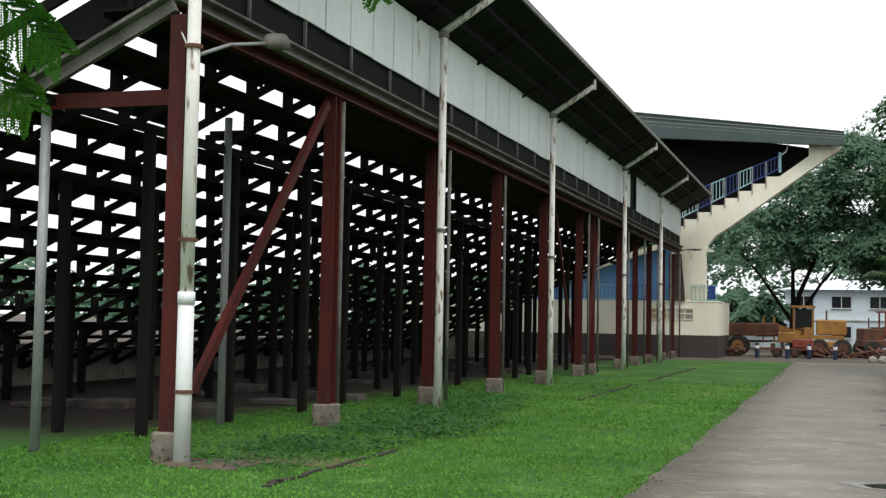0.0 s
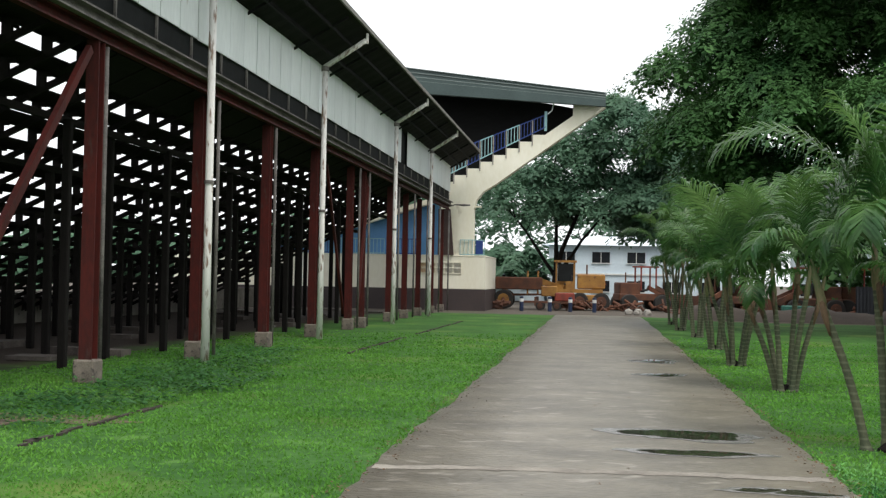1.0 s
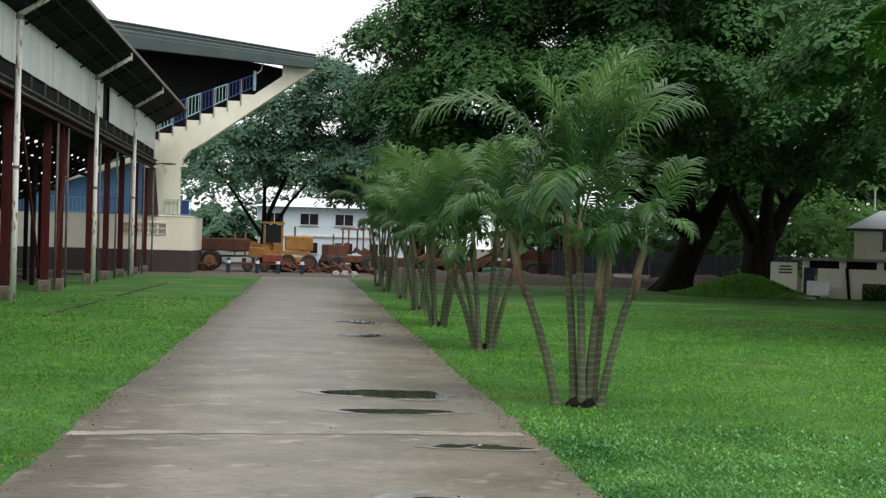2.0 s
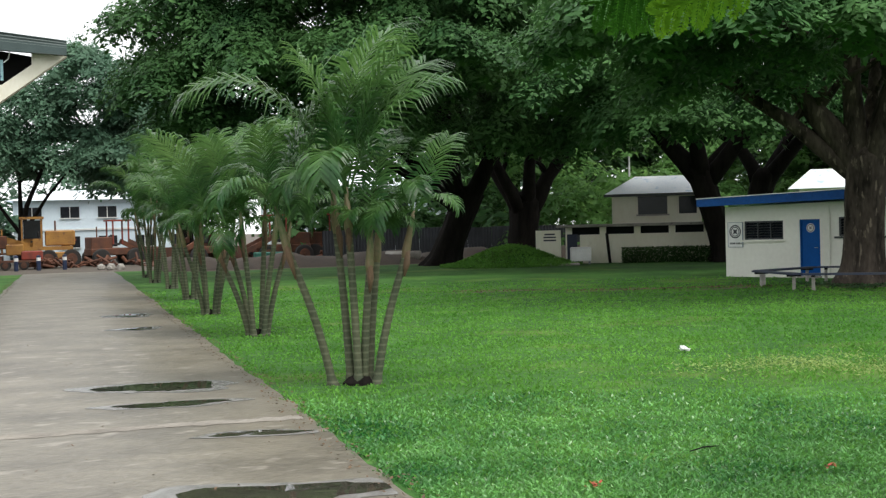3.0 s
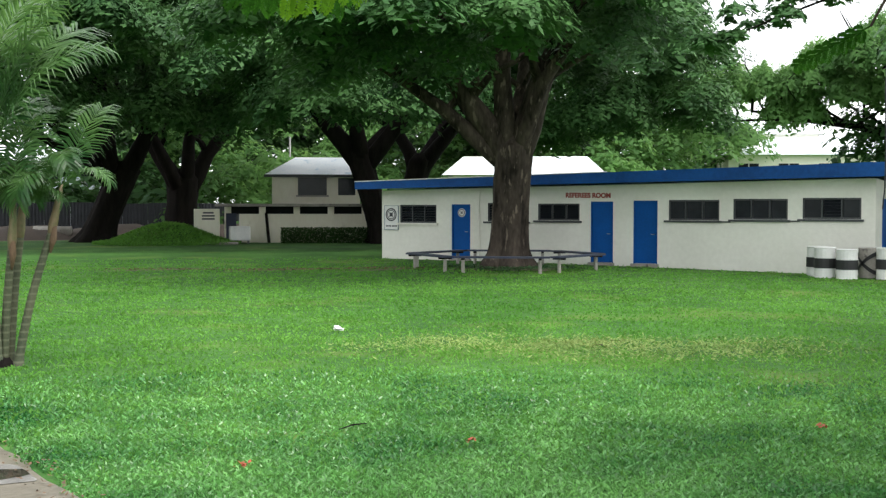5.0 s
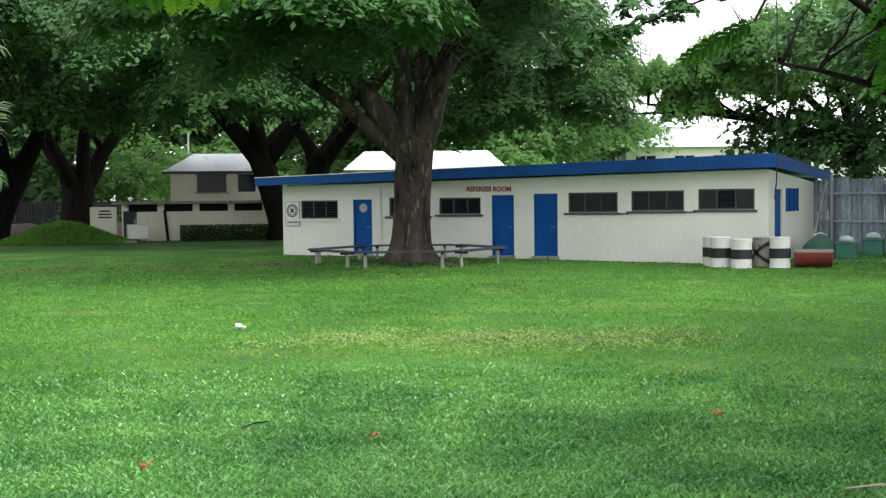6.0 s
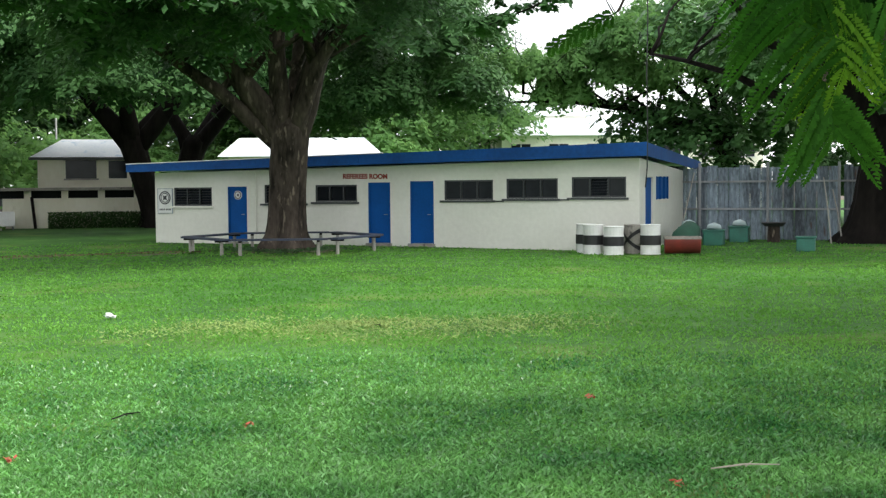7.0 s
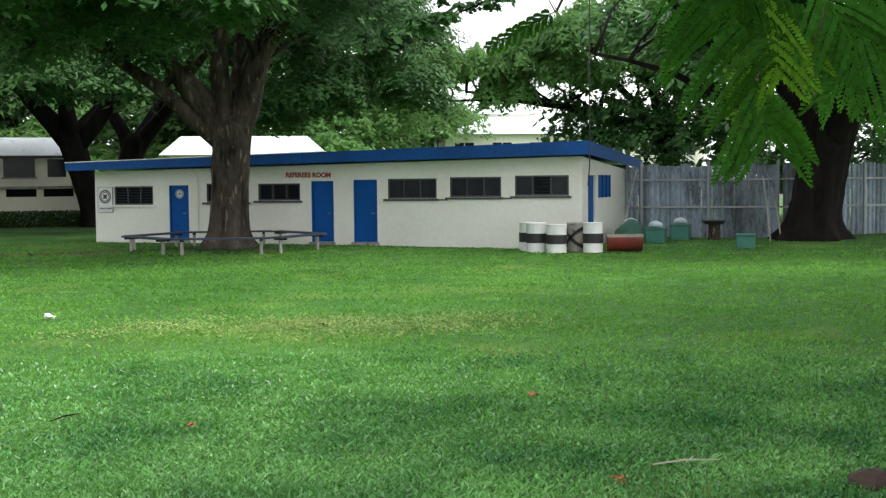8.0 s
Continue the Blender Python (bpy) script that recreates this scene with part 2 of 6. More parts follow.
# ---- mesh helpers ----
def part(name, bm, material, parent=None, label="", smooth=False, m=None):
    me = bpy.data.meshes.new(name)
    bm.to_mesh(me)
    bm.free()
    me.materials.append(material)
    if smooth:
        for p in me.polygons:
            p.use_smooth = True
    return place(name, me, parent, label, m)


def place(name, me, parent=None, label="", m=None):
    ob = new(name, me)
    if parent:
        ob.parent = parent
    if m is not None:
        ob.matrix_basis = m
    if label:
        ob["label"] = label
    return ob


def box(bm, c, s, m=None, bevel=0.0):
    """A box with its centre c and size s, bevelled if asked."""
    mat4 = (m or Matrix()) @ Matrix.Translation(c) @ Matrix.Diagonal((*s, 1))
    r = bmesh.ops.create_cube(bm, size=1, matrix=mat4)
    if bevel:
        es = list({e for v in r["verts"] for e in v.link_edges})
        bmesh.ops.bevel(bm, geom=es, offset=bevel, segments=1, affect="EDGES")
    return bm


def boxes(*items, bevel=0.0):
    bm = bmesh.new()
    for c, s in items:
        box(bm, c, s, bevel=bevel)
    return bm


def bar(bm, a, b, w, h=None, up=(0, 0, 1)):
    """A bar with a rectangular section from a to b."""
    a, b = Vector(a), Vector(b)
    d = (b - a)
    q = d.to_track_quat("Y", "Z") if abs(d.normalized().z) < 0.999 else Euler((radians(90), 0, 0)).to_quaternion()
    m = Matrix.Translation((a + b) / 2) @ q.to_matrix().to_4x4()
    bmesh.ops.create_cube(bm, size=1, matrix=m @ Matrix.Diagonal((w, d.length, h or w, 1)))
    return bm


def tube(bm, pts, radii, seg=8, cap=True):
    """A round, tapered tube through the points."""
    rings = []
    pts = [Vector(p) for p in pts]
    side = None
    for i, p in enumerate(pts):
        d = (pts[min(i + 1, len(pts) - 1)] - pts[max(i - 1, 0)]).normalized()
        if side is None:
            side = d.orthogonal().normalized()
        side = (side - d * side.dot(d)).normalized()
        up = d.cross(side)
        rings.append([bm.verts.new(p + radii[i] * (math.cos(2 * math.pi * k / seg) * side + math.sin(2 * math.pi * k / seg) * up)) for k in range(seg)])
    for r0, r1 in zip(rings, rings[1:]):
        for k in range(seg):
            bm.faces.new((r0[k], r0[(k + 1) % seg], r1[(k + 1) % seg], r1[k]))
    if cap:
        bm.faces.new(list(reversed(rings[0])))
        bm.faces.new(rings[-1])
    return bm


def poly_prism(bm, outline, axis, lo, hi):
    """An outline in a plane, pulled along x, y or z from lo to hi."""
    def at(p, w):
        return {"x": (w, p[0], p[1]), "y": (p[0], w, p[1]), "z": (p[0], p[1], w)}[axis]
    a = [bm.verts.new(at(p, lo)) for p in outline]
    b = [bm.verts.new(at(p, hi)) for p in outline]
    n = len(outline)
    bm.faces.new(a)
    bm.faces.new(b[::-1])
    for i in range(n):
        bm.faces.new((a[i], b[i], b[(i + 1) % n], a[(i + 1) % n]))
    bmesh.ops.recalc_face_normals(bm, faces=bm.faces)
    return bm


def empty(name, m, label, category, group="", kind=""):
    ob = new(name)
    ob.empty_display_size = 0.2
    ob.matrix_basis = m
    return tagged(ob, label, category, group, kind)


def ribbed(x0, x1, z0, z1, pitch, depth, y=0.0, thick=0.004):
    """A ribbed sheet in the xz plane with ribs running up."""
    bm = bmesh.new()
    n = max(2, int((x1 - x0) / pitch * 4))
    prev = None
    for i in range(n + 1):
        x = x0 + (x1 - x0) * i / n
        off = depth * (0, 1, 1, 0)[i % 4]
        col = [bm.verts.new((x, y + off, z0)), bm.verts.new((x, y + off, z1))]
        if prev:
            bm.faces.new((prev[0], col[0], col[1], prev[1]))
        prev = col
    r = bmesh.ops.extrude_face_region(bm, geom=bm.faces[:])
    bmesh.ops.translate(bm, vec=(0, thick, 0), verts=[v for v in r["geom"] if isinstance(v, bmesh.types.BMVert)])
    return bm


def quads_mesh(name, verts, material):
    """A mesh of loose four-cornered leaves: verts is (n, 4, 3)."""
    n = len(verts)
    me = bpy.data.meshes.new(name)
    me.vertices.add(4 * n)
    me.vertices.foreach_set("co", np.asarray(verts, dtype=np.float32).ravel())
    me.loops.add(4 * n)
    me.loops.foreach_set("vertex_index", np.arange(4 * n, dtype=np.int32))
    me.polygons.add(n)
    me.polygons.foreach_set("loop_start", np.arange(0, 4 * n, 4, dtype=np.int32))
    me.update(calc_edges=True)
    me.materials.append(material)
    return me


def leaf_quads(rng, centres, length, width, flat=0.6):
    """Leaf-shaped diamonds round the centres, lying more or less flat."""
    n = len(centres)
    a = rng.uniform(0, 2 * np.pi, n)
    d = np.stack([np.cos(a), np.sin(a), rng.normal(0, 1 - flat, n) - 0.15], 1)
    d /= np.linalg.norm(d, axis=1)[:, None]
    up = np.stack([rng.normal(0, 1 - flat, n), rng.normal(0, 1 - flat, n), np.ones(n)], 1)
    s = np.cross(d, up)
    s /= np.linalg.norm(s, axis=1)[:, None] + 1e-9
    ln = (length * rng.uniform(0.6, 1.35, n))[:, None]
    wd = (width * rng.uniform(0.6, 1.35, n))[:, None]
    return np.stack([centres - d * ln / 2, centres + s * wd / 2, centres + d * ln / 2, centres - s * wd / 2], 1)


# ---- ground and path ----
def ground_height(x, y):
    """The lawn falls a little by the building's far end and swells in the mound."""
    return -0.14 * math.exp(-((x - 31) / 9) ** 2 - ((y - 22) / 9) ** 2)


def build_ground():
    xs = [-1500, -400, -150, -80] + [-40 + 2 * i for i in range(61)] + [110, 200, 500, 1500]
    ys = [-1500, -300, -80, -30] + [-10 + 2 * i for i in range(61)] + [140, 220, 500, 1500]
    bm = bmesh.new()
    g = [[bm.verts.new((x, y, ground_height(x, y))) for x in xs] for y in ys]
    for j in range(len(ys) - 1):
        for i in range(len(xs) - 1):
            bm.faces.new((g[j][i], g[j][i + 1], g[j + 1][i + 1], g[j + 1][i]))
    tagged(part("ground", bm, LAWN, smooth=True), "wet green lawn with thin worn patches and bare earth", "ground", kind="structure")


def build_path():
    rng = random.Random(4)
    bm = bmesh.new()
    rows = []
    n = 190
    for i in range(n + 1):
        y = -10 + 82 * i / n
        wl_ = -2.42 + rng.uniform(-0.035, 0.035) + 0.03 * math.sin(y * 0.7)
        wr = 2.42 + rng.uniform(-0.04, 0.04) + 0.03 * math.sin(y * 0.5 + 1)
        rows.append([bm.verts.new((x, y, z)) for x, z in ((wl_, -0.05), (wl_ + 0.02, 0.018), (-0.8, 0.035), (0.8, 0.035), (wr - 0.02, 0.018), (wr, -0.05))])
    for a, b in zip(rows, rows[1:]):
        for k in range(5):
            bm.faces.new((a[k], a[k + 1], b[k + 1], b[k]))
    tagged(part("path", bm, ASPHALT, smooth=True), "wet grey worn concrete path through the lawn", "path", kind="structure")
    # a pale transverse joint
    bm = bmesh.new()
    prev = None
    for i in range(41):
        x = -2.38 + 4.7 * i / 40
        y = 13.05 + 0.05 * x + rng.uniform(-0.03, 0.03)
        z = 0.039 if abs(x) < 1 else 0.039 - (abs(x) - 1) * 0.012
        row = [bm.verts.new((x, y - 0.13 + rng.uniform(-0.03, 0.03), z)), bm.verts.new((x, y + 0.13 + rng.uniform(-0.03, 0.03), z))]
        if prev:
            bm.faces.new((prev[0], row[0], row[1], prev[1]))
        prev = row
    joint = mk("pale_mortar", (0.31, 0.28, 0.235), (0.15, 0.132, 0.11), 0.6, 0.8, 0.5)
    tagged(part("path_joint", bm, joint), "pale sandy joint across the path", "joint", kind="structure")


def puddle(cx, cy, rx, ry, seed):
    rng = random.Random(seed)
    ph = [rng.uniform(0, 6.28) for _ in range(4)]
    pool = empty("puddle", pose(cx, cy, 0.037), "shallow rain puddle lying on the worn path", "puddle", "puddles on the path")
    for name, grow, z, mat_ in (("wet_rim", 1.38, 0.003, WETFILM), ("water", 1.0, 0.007, WATER)):
        bm = bmesh.new()
        c = bm.verts.new((0, 0, z))
        ring = []
        for k in range(60):
            a = 2 * math.pi * k / 60
            r = grow * (1 + 0.16 * math.sin(2 * a + ph[0] + grow) + 0.13 * math.sin(3 * a + ph[1]) + 0.08 * math.sin(5 * a + ph[2] * grow) + 0.04 * math.sin(9 * a + ph[3]) + 0.025 * math.sin(17 * a + ph[0]))
            x = max(min(rx * r * math.cos(a), 2.3 - cx), -2.3 - cx)
            ring.append(bm.verts.new((x, ry * r * math.sin(a), z - max(0.0, abs(cx + x) - 0.8) * 0.0105)))
        for k in range(60):
            bm.faces.new((c, ring[k], ring[(k + 1) % 60]))
        part(name, bm, mat_, pool)


build_ground()
build_path()
for args in ((1.08, 16.5, 0.66, 0.5, 1), (1.08, 14.75, 0.56, 0.24, 2), (1.72, 12.25, 0.42, 0.16, 3), (1.5, 9.35, 0.72, 0.36, 4), (1.35, 31.6, 0.5, 0.5, 5), (1.3, 27.0, 0.4, 0.35, 6)):
    puddle(*args)


# ---- the old grandstand seen from behind ----
SX = -9.15
COLUMNS = (15.3, 21.55, 28.4, 33.7, 40.0, 46.2, 48.2, 55.6, 60.5, 65.2, 70.5, 74.8)
POLES = ((-8.74, 27.1), (-8.74, 38.7), (-8.74, 52.9), (-8.74, 64.4))
SLOPE, TREAD, ROWS = 0.4735, 0.80, 15


FOOTING = mk("stained_footing", (0.23, 0.195, 0.16), (0.09, 0.075, 0.062), 0.35, 0.9, 0.6, spots=(0.06, 0.05, 0.045), spot_at=0.58)


def h_section(h, w=0.24, d=0.25, t=0.03):
    a, b, c = w / 2, d / 2 + t / 2, d / 2 - t / 2
    out = [(-a, -b), (a, -b), (a, -c), (t / 2, -c), (t / 2, c), (a, c), (a, b), (-a, b), (-a, c), (-t / 2, c), (-t / 2, -c), (-a, -c)]
    return poly_prism(bmesh.new(), out, "z", 0, h)


def channel(x0, x1, z0, z1, ln, t=0.035):
    """A channel section, open towards +x, running along y."""
    bm = bmesh.new()
    return poly_prism(bm, [(x0, z0), (x1, z0), (x1, z0 + t), (x0 + t, z0 + t), (x0 + t, z1 - t), (x1, z1 - t), (x1, z1), (x0, z1)], "y", 0, ln)


def build_grandstand():
    st = empty("grandstand", pose(SX, 15.3, 0), "old steel and timber grandstand with rusty red columns", "grandstand")
    y1 = 60.2
    # columns on concrete footings
    shaft = None
    foot = None
    for y, cx in zip(COLUMNS, (0.36, 0.02, -0.25, -0.05, -0.15, -0.2, -0.1, -0.25, -0.3, -0.3, -0.3, -0.3)):
        dy = y - 15.3
        if shaft is None:
            a = part("column", h_section(5.75), RED, st, m=pose(cx, dy, 0.4))
            b = part("footing", boxes(((0, 0, 0.2), (0.4, 0.44, 0.44)), bevel=0.03), FOOTING, a, "chipped concrete footing", m=pose(0, 0, -0.4))
            shaft, foot = a.data, b.data
        else:
            a = place("column", shaft, st, m=pose(cx, dy, 0.4))
            place("footing", foot, a, "chipped concrete footing", pose(0, 0, -0.4))
    # beams: red channel, grey channel above it, sill and head rails
    part("red_beam", channel(0.0, 0.16, 6.14, 6.38, y1), RED, st)
    part("grey_beam", channel(0.12, 0.30, 6.385, 6.63, y1), GREYSTEEL, st)
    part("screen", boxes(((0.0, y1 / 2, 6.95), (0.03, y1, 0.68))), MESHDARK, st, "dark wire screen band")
    sp = part("screen_post", boxes(((0.06, 0, 6.94), (0.05, 0.05, 0.62))), GREYSTEEL, st, m=pose(0, 0.4, 0)).data
    for i in range(1, 28):
        place("screen_post", sp, st, m=pose(0, 0.4 + i * 2.2, 0))
    # white sheets
    rng = random.Random(2)
    y = 3.2
    while y < y1 - 0.5:
        w = min(1.22 if y < 30 else 1.83, y1 - y)
        if not (40.2 < y < 41.6 or 24.0 < y < 24.9):
            top = 8.68 + 0.006 * y
            part("panel", boxes(((0.07 + rng.uniform(0, 0.015), y + w / 2, (7.24 + top) / 2), (0.03, w - 0.045, top - 7.24 + rng.uniform(-0.03, 0.02)))), PANEL, st)
        y += w
    part("dark_backing", boxes(((-0.06, y1 / 2 + 1.5, 8.1), (0.05, y1 - 3, 1.5))), MESHDARK, st)
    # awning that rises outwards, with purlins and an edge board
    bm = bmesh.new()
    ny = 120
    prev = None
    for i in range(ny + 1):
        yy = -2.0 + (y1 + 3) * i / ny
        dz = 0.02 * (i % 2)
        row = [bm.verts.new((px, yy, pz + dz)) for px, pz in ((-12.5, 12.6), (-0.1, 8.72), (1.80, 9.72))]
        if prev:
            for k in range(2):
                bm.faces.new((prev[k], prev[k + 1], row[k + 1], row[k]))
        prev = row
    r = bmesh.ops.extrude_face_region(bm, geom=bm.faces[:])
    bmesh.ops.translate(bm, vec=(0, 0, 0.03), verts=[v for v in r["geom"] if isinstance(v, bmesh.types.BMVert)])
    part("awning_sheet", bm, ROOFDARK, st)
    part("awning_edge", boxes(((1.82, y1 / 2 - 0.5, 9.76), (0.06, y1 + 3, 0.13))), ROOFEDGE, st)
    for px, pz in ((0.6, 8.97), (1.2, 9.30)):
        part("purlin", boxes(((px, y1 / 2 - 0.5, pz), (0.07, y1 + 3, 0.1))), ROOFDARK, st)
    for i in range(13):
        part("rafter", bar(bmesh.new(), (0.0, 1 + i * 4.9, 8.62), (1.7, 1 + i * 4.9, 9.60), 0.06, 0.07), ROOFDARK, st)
    # raking beams with saw-tooth brackets, treads and riser boards
    depth = ROWS * TREAD
    saw = bmesh.new()
    poly_prism(saw, [(-0.1, 6.28), (-depth, 6.28 - SLOPE * depth), (-depth, 6.14 - SLOPE * depth), (-0.1, 6.14)], "y", -0.04, 0.04)
    for k in range(ROWS):
        x0 = -0.15 - k * TREAD
        z0 = 6.28 - SLOPE * (0.15 + k * TREAD)
        xe = x0 - TREAD * 0.96
        poly_prism(saw, [(xe, z0 - SLOPE * TREAD - 0.05), (xe + 0.18, z0 - SLOPE * TREAD + 0.05), (xe + 0.18, z0 - 0.1), (xe + 0.30, z0 - 0.1), (xe + 0.30, z0 + 0.01), (xe, z0 + 0.01)], "y", -0.045, 0.045)
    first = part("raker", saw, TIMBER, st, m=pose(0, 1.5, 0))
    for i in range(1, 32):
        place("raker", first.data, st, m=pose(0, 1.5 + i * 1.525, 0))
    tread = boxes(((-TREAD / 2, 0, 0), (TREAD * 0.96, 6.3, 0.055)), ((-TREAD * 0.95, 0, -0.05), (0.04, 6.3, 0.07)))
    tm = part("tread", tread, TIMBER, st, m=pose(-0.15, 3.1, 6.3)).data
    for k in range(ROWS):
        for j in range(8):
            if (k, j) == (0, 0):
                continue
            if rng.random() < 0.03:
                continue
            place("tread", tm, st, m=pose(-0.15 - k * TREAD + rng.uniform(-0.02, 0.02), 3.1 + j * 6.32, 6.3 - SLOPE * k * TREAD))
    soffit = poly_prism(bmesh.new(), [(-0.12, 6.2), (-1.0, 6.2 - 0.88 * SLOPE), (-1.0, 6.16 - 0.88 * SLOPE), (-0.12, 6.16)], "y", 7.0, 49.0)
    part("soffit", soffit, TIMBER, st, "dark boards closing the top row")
    # end beam, stair string and rail on the near gable
    bm = bmesh.new()
    bar(bm, (0.25, -0.05, 6.30), (-6.0, -0.05, 6.16 - 6.25 * SLOPE), 0.1, 0.17)
    bar(bm, (0.25, -0.14, 6.44), (-6.0, -0.14, 6.30 - 6.25 * SLOPE), 0.2, 0.05)
    part("gable_beam", bm, GREYSTEEL, st)
    bm = bmesh.new()
    bar(bm, (0.0, -0.1, 7.25), (-6.0, -0.1, 7.25 - 6.0 * SLOPE), 0.08, 0.16)
    for k in range(4):
        x = -0.4 - 1.5 * k
        bar(bm, (x, -0.1, 6.45 + SLOPE * x), (x, -0.1, 7.25 + SLOPE * x), 0.09, 0.09)
    part("gable_rail", bm, DARKPOST, st)
    bm = bmesh.new()
    poly_prism(bm, [(0.2, 6.6), (-2.4, 6.6 - 2.6 * SLOPE), (-2.4, 7.2 - 2.4 * SLOPE), (0.2, 7.3)], "y", 0.3, 0.34)
    part("gable_screen", bm, MESHDARK, st)
    for k in range(5):
        part("seat_back", bar(bmesh.new(), (-0.3 - 0.8 * k, 0.6, 6.75 - SLOPE * 0.8 * k), (-0.3 - 0.8 * k, 5.5, 6.75 - SLOPE * 0.8 * k), 0.05, 0.3), TIMBER, st)
    part("front_wall", boxes(((-ROWS * TREAD - 0.4, y1 / 2, 0.55), (0.2, y1 + 4, 1.2))), CONC, st, "low stained wall at the foot of the seats")
    part("cross_tie", boxes(((-0.95, 0.3, 5.08), (2.3, 0.1, 0.22))), RED, st)
    # diagonal braces
    part("brace", bar(bmesh.new(), (0.05, 1.1, 0.9), (0.05, 5.9, 5.95), 0.1, 0.16), RED, st)
    part("brace", bar(bmesh.new(), (0.05, 31.4, 0.9), (0.05, 33.4, 5.9), 0.1, 0.14), RED, st)
    part("brace", bar(bmesh.new(), (-0.4, 31.0, 0.6), (-0.4, 27.6, 5.9), 0.08, 0.12), RED, st)
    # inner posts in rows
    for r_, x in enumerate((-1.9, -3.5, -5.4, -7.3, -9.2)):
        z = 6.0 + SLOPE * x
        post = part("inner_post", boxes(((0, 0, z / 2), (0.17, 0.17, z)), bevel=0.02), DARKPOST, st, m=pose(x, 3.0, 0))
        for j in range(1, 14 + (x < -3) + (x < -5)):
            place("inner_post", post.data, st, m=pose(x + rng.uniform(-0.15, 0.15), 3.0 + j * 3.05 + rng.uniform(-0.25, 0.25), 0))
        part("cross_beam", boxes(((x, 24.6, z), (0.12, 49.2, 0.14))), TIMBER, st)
    for x, y in ((-2.0, 0.27), (-1.82, 5.63)):
        part("grey_post", tube(bmesh.new(), [(x, y, 0), (x, y, 5.3 + (0.4 if y > 1 else -0.2))], [0.075, 0.075], 10), GALV, st, smooth=True)
    for y in COLUMNS[1:]:
        part("down_pipe", tube(bmesh.new(), [(0.1, y - 15.3 + 0.32, 0.05), (0.1, y - 15.3 + 0.32, 6.1)], [0.045, 0.045], 8), GREYSTEEL, st, smooth=True)
    bm = bmesh.new()
    for i in range(30):
        box(bm, (-2 - rng.uniform(0, 8), 6 + rng.uniform(0, 50), 0.06), (rng.uniform(0.3, 1.2), rng.uniform(0.2, 1.2), rng.uniform(0.05, 0.25)), pose(0, 0, 0))
    ob = part("rubble", bm, mk("muddy_scrap", (0.13, 0.11, 0.095), (0.05, 0.043, 0.038), 0.5, 0.9, 0.5))
    ob.matrix_basis = pose(SX, 15.3, 0)
    tagged(ob, "scattered broken slabs and scrap on bare earth", "rubble", kind="stuff")


def build_poles():
    """Slim poles that hold the awning, each with a slanting arm."""
    for x, y in POLES:
        p = empty("awning_pole", pose(x, y, 0), "peeling white pipe pole with a slanting arm", "pole", "poles along the stand")
        top = 8.62
        part("pipe", tube(bmesh.new(), [(0, 0, 0), (0.0, 0, 3), (0, 0, top)], [0.1, 0.09, 0.085], 12), POLE, p, smooth=True)
        part("arm", tube(bmesh.new(), [(-0.02, 0, top - 0.02), (1.3, 0, 9.45)], [0.085, 0.085], 10), POLE, p, smooth=True)
        part("bracket", boxes(((1.33, 0, 9.5), (0.06, 0.1, 0.32))), POLE, p)
        part("collar", tube(bmesh.new(), [(0, 0, top - 0.15), (0, 0, top)], [0.12, 0.12], 12), GREYSTEEL, p)
        part("pipe_clamp", tube(bmesh.new(), [(0, 0, 4.0), (0, 0, 4.08)], [0.115, 0.115], 12), GREYSTEEL, p)
    p = empty("lamp_pole", pose(-8.52, 15.12, 0), "peeling white pole with a street lamp on an arm", "lamp pole")
    part("lower_pipe", tube(bmesh.new(), [(0, 0, 0.02), (0, 0, 2.3)], [0.115, 0.11], 14), POLEWHITE, p, smooth=True)
    part("upper_pipe", tube(bmesh.new(), [(0, 0, 2.28), (0, 0, 7.4)], [0.098, 0.09], 14), POLE, p, smooth=True)
    part("sleeve", tube(bmesh.new(), [(0, 0, 2.15), (0, 0, 2.32)], [0.12, 0.12], 14), POLEWHITE, p, smooth=True)
    for z in (0.95, 3.0, 5.65):
        part("band", tube(bmesh.new(), [(0, 0, z), (0, 0, z + 0.05)], [0.13, 0.13], 14), RUST, p)
    arm = part("lamp_arm", tube(bmesh.new(), [(0.05, 0.0, 5.55), (0.03, 1.0, 5.92), (0.02, 2.2, 6.2)], [0.03, 0.028, 0.028], 8), GALV, p, smooth=True)
    bm = tube(bmesh.new(), [(0.02, 2.15, 6.19), (0.02, 2.32, 6.26), (0.02, 2.75, 6.34), (0.02, 3.0, 6.32)], [0.05, 0.12, 0.14, 0.05], 12)
    part("lamp_head", bm, GREYSTEEL, arm, "grey cobra-head lantern", smooth=True)
    part("cable", tube(bmesh.new(), [(-0.3, 0.15, 6.2), (-0.22, 0.05, 5.9), (-0.1, 0, 5.7)], [0.012] * 3, 6), WHITE, p)
    bm = boxes(((-8.15, 15.2, 0.0), (1.15, 0.85, 0.08)), bevel=0.02)
    tagged(part("cover_slab", bm, mk("earth_stained_slab", (0.14, 0.10, 0.07), (0.07, 0.055, 0.042), 0.4, 0.9, 0.5)), "cracked brown concrete cover slab in the grass", "slab")


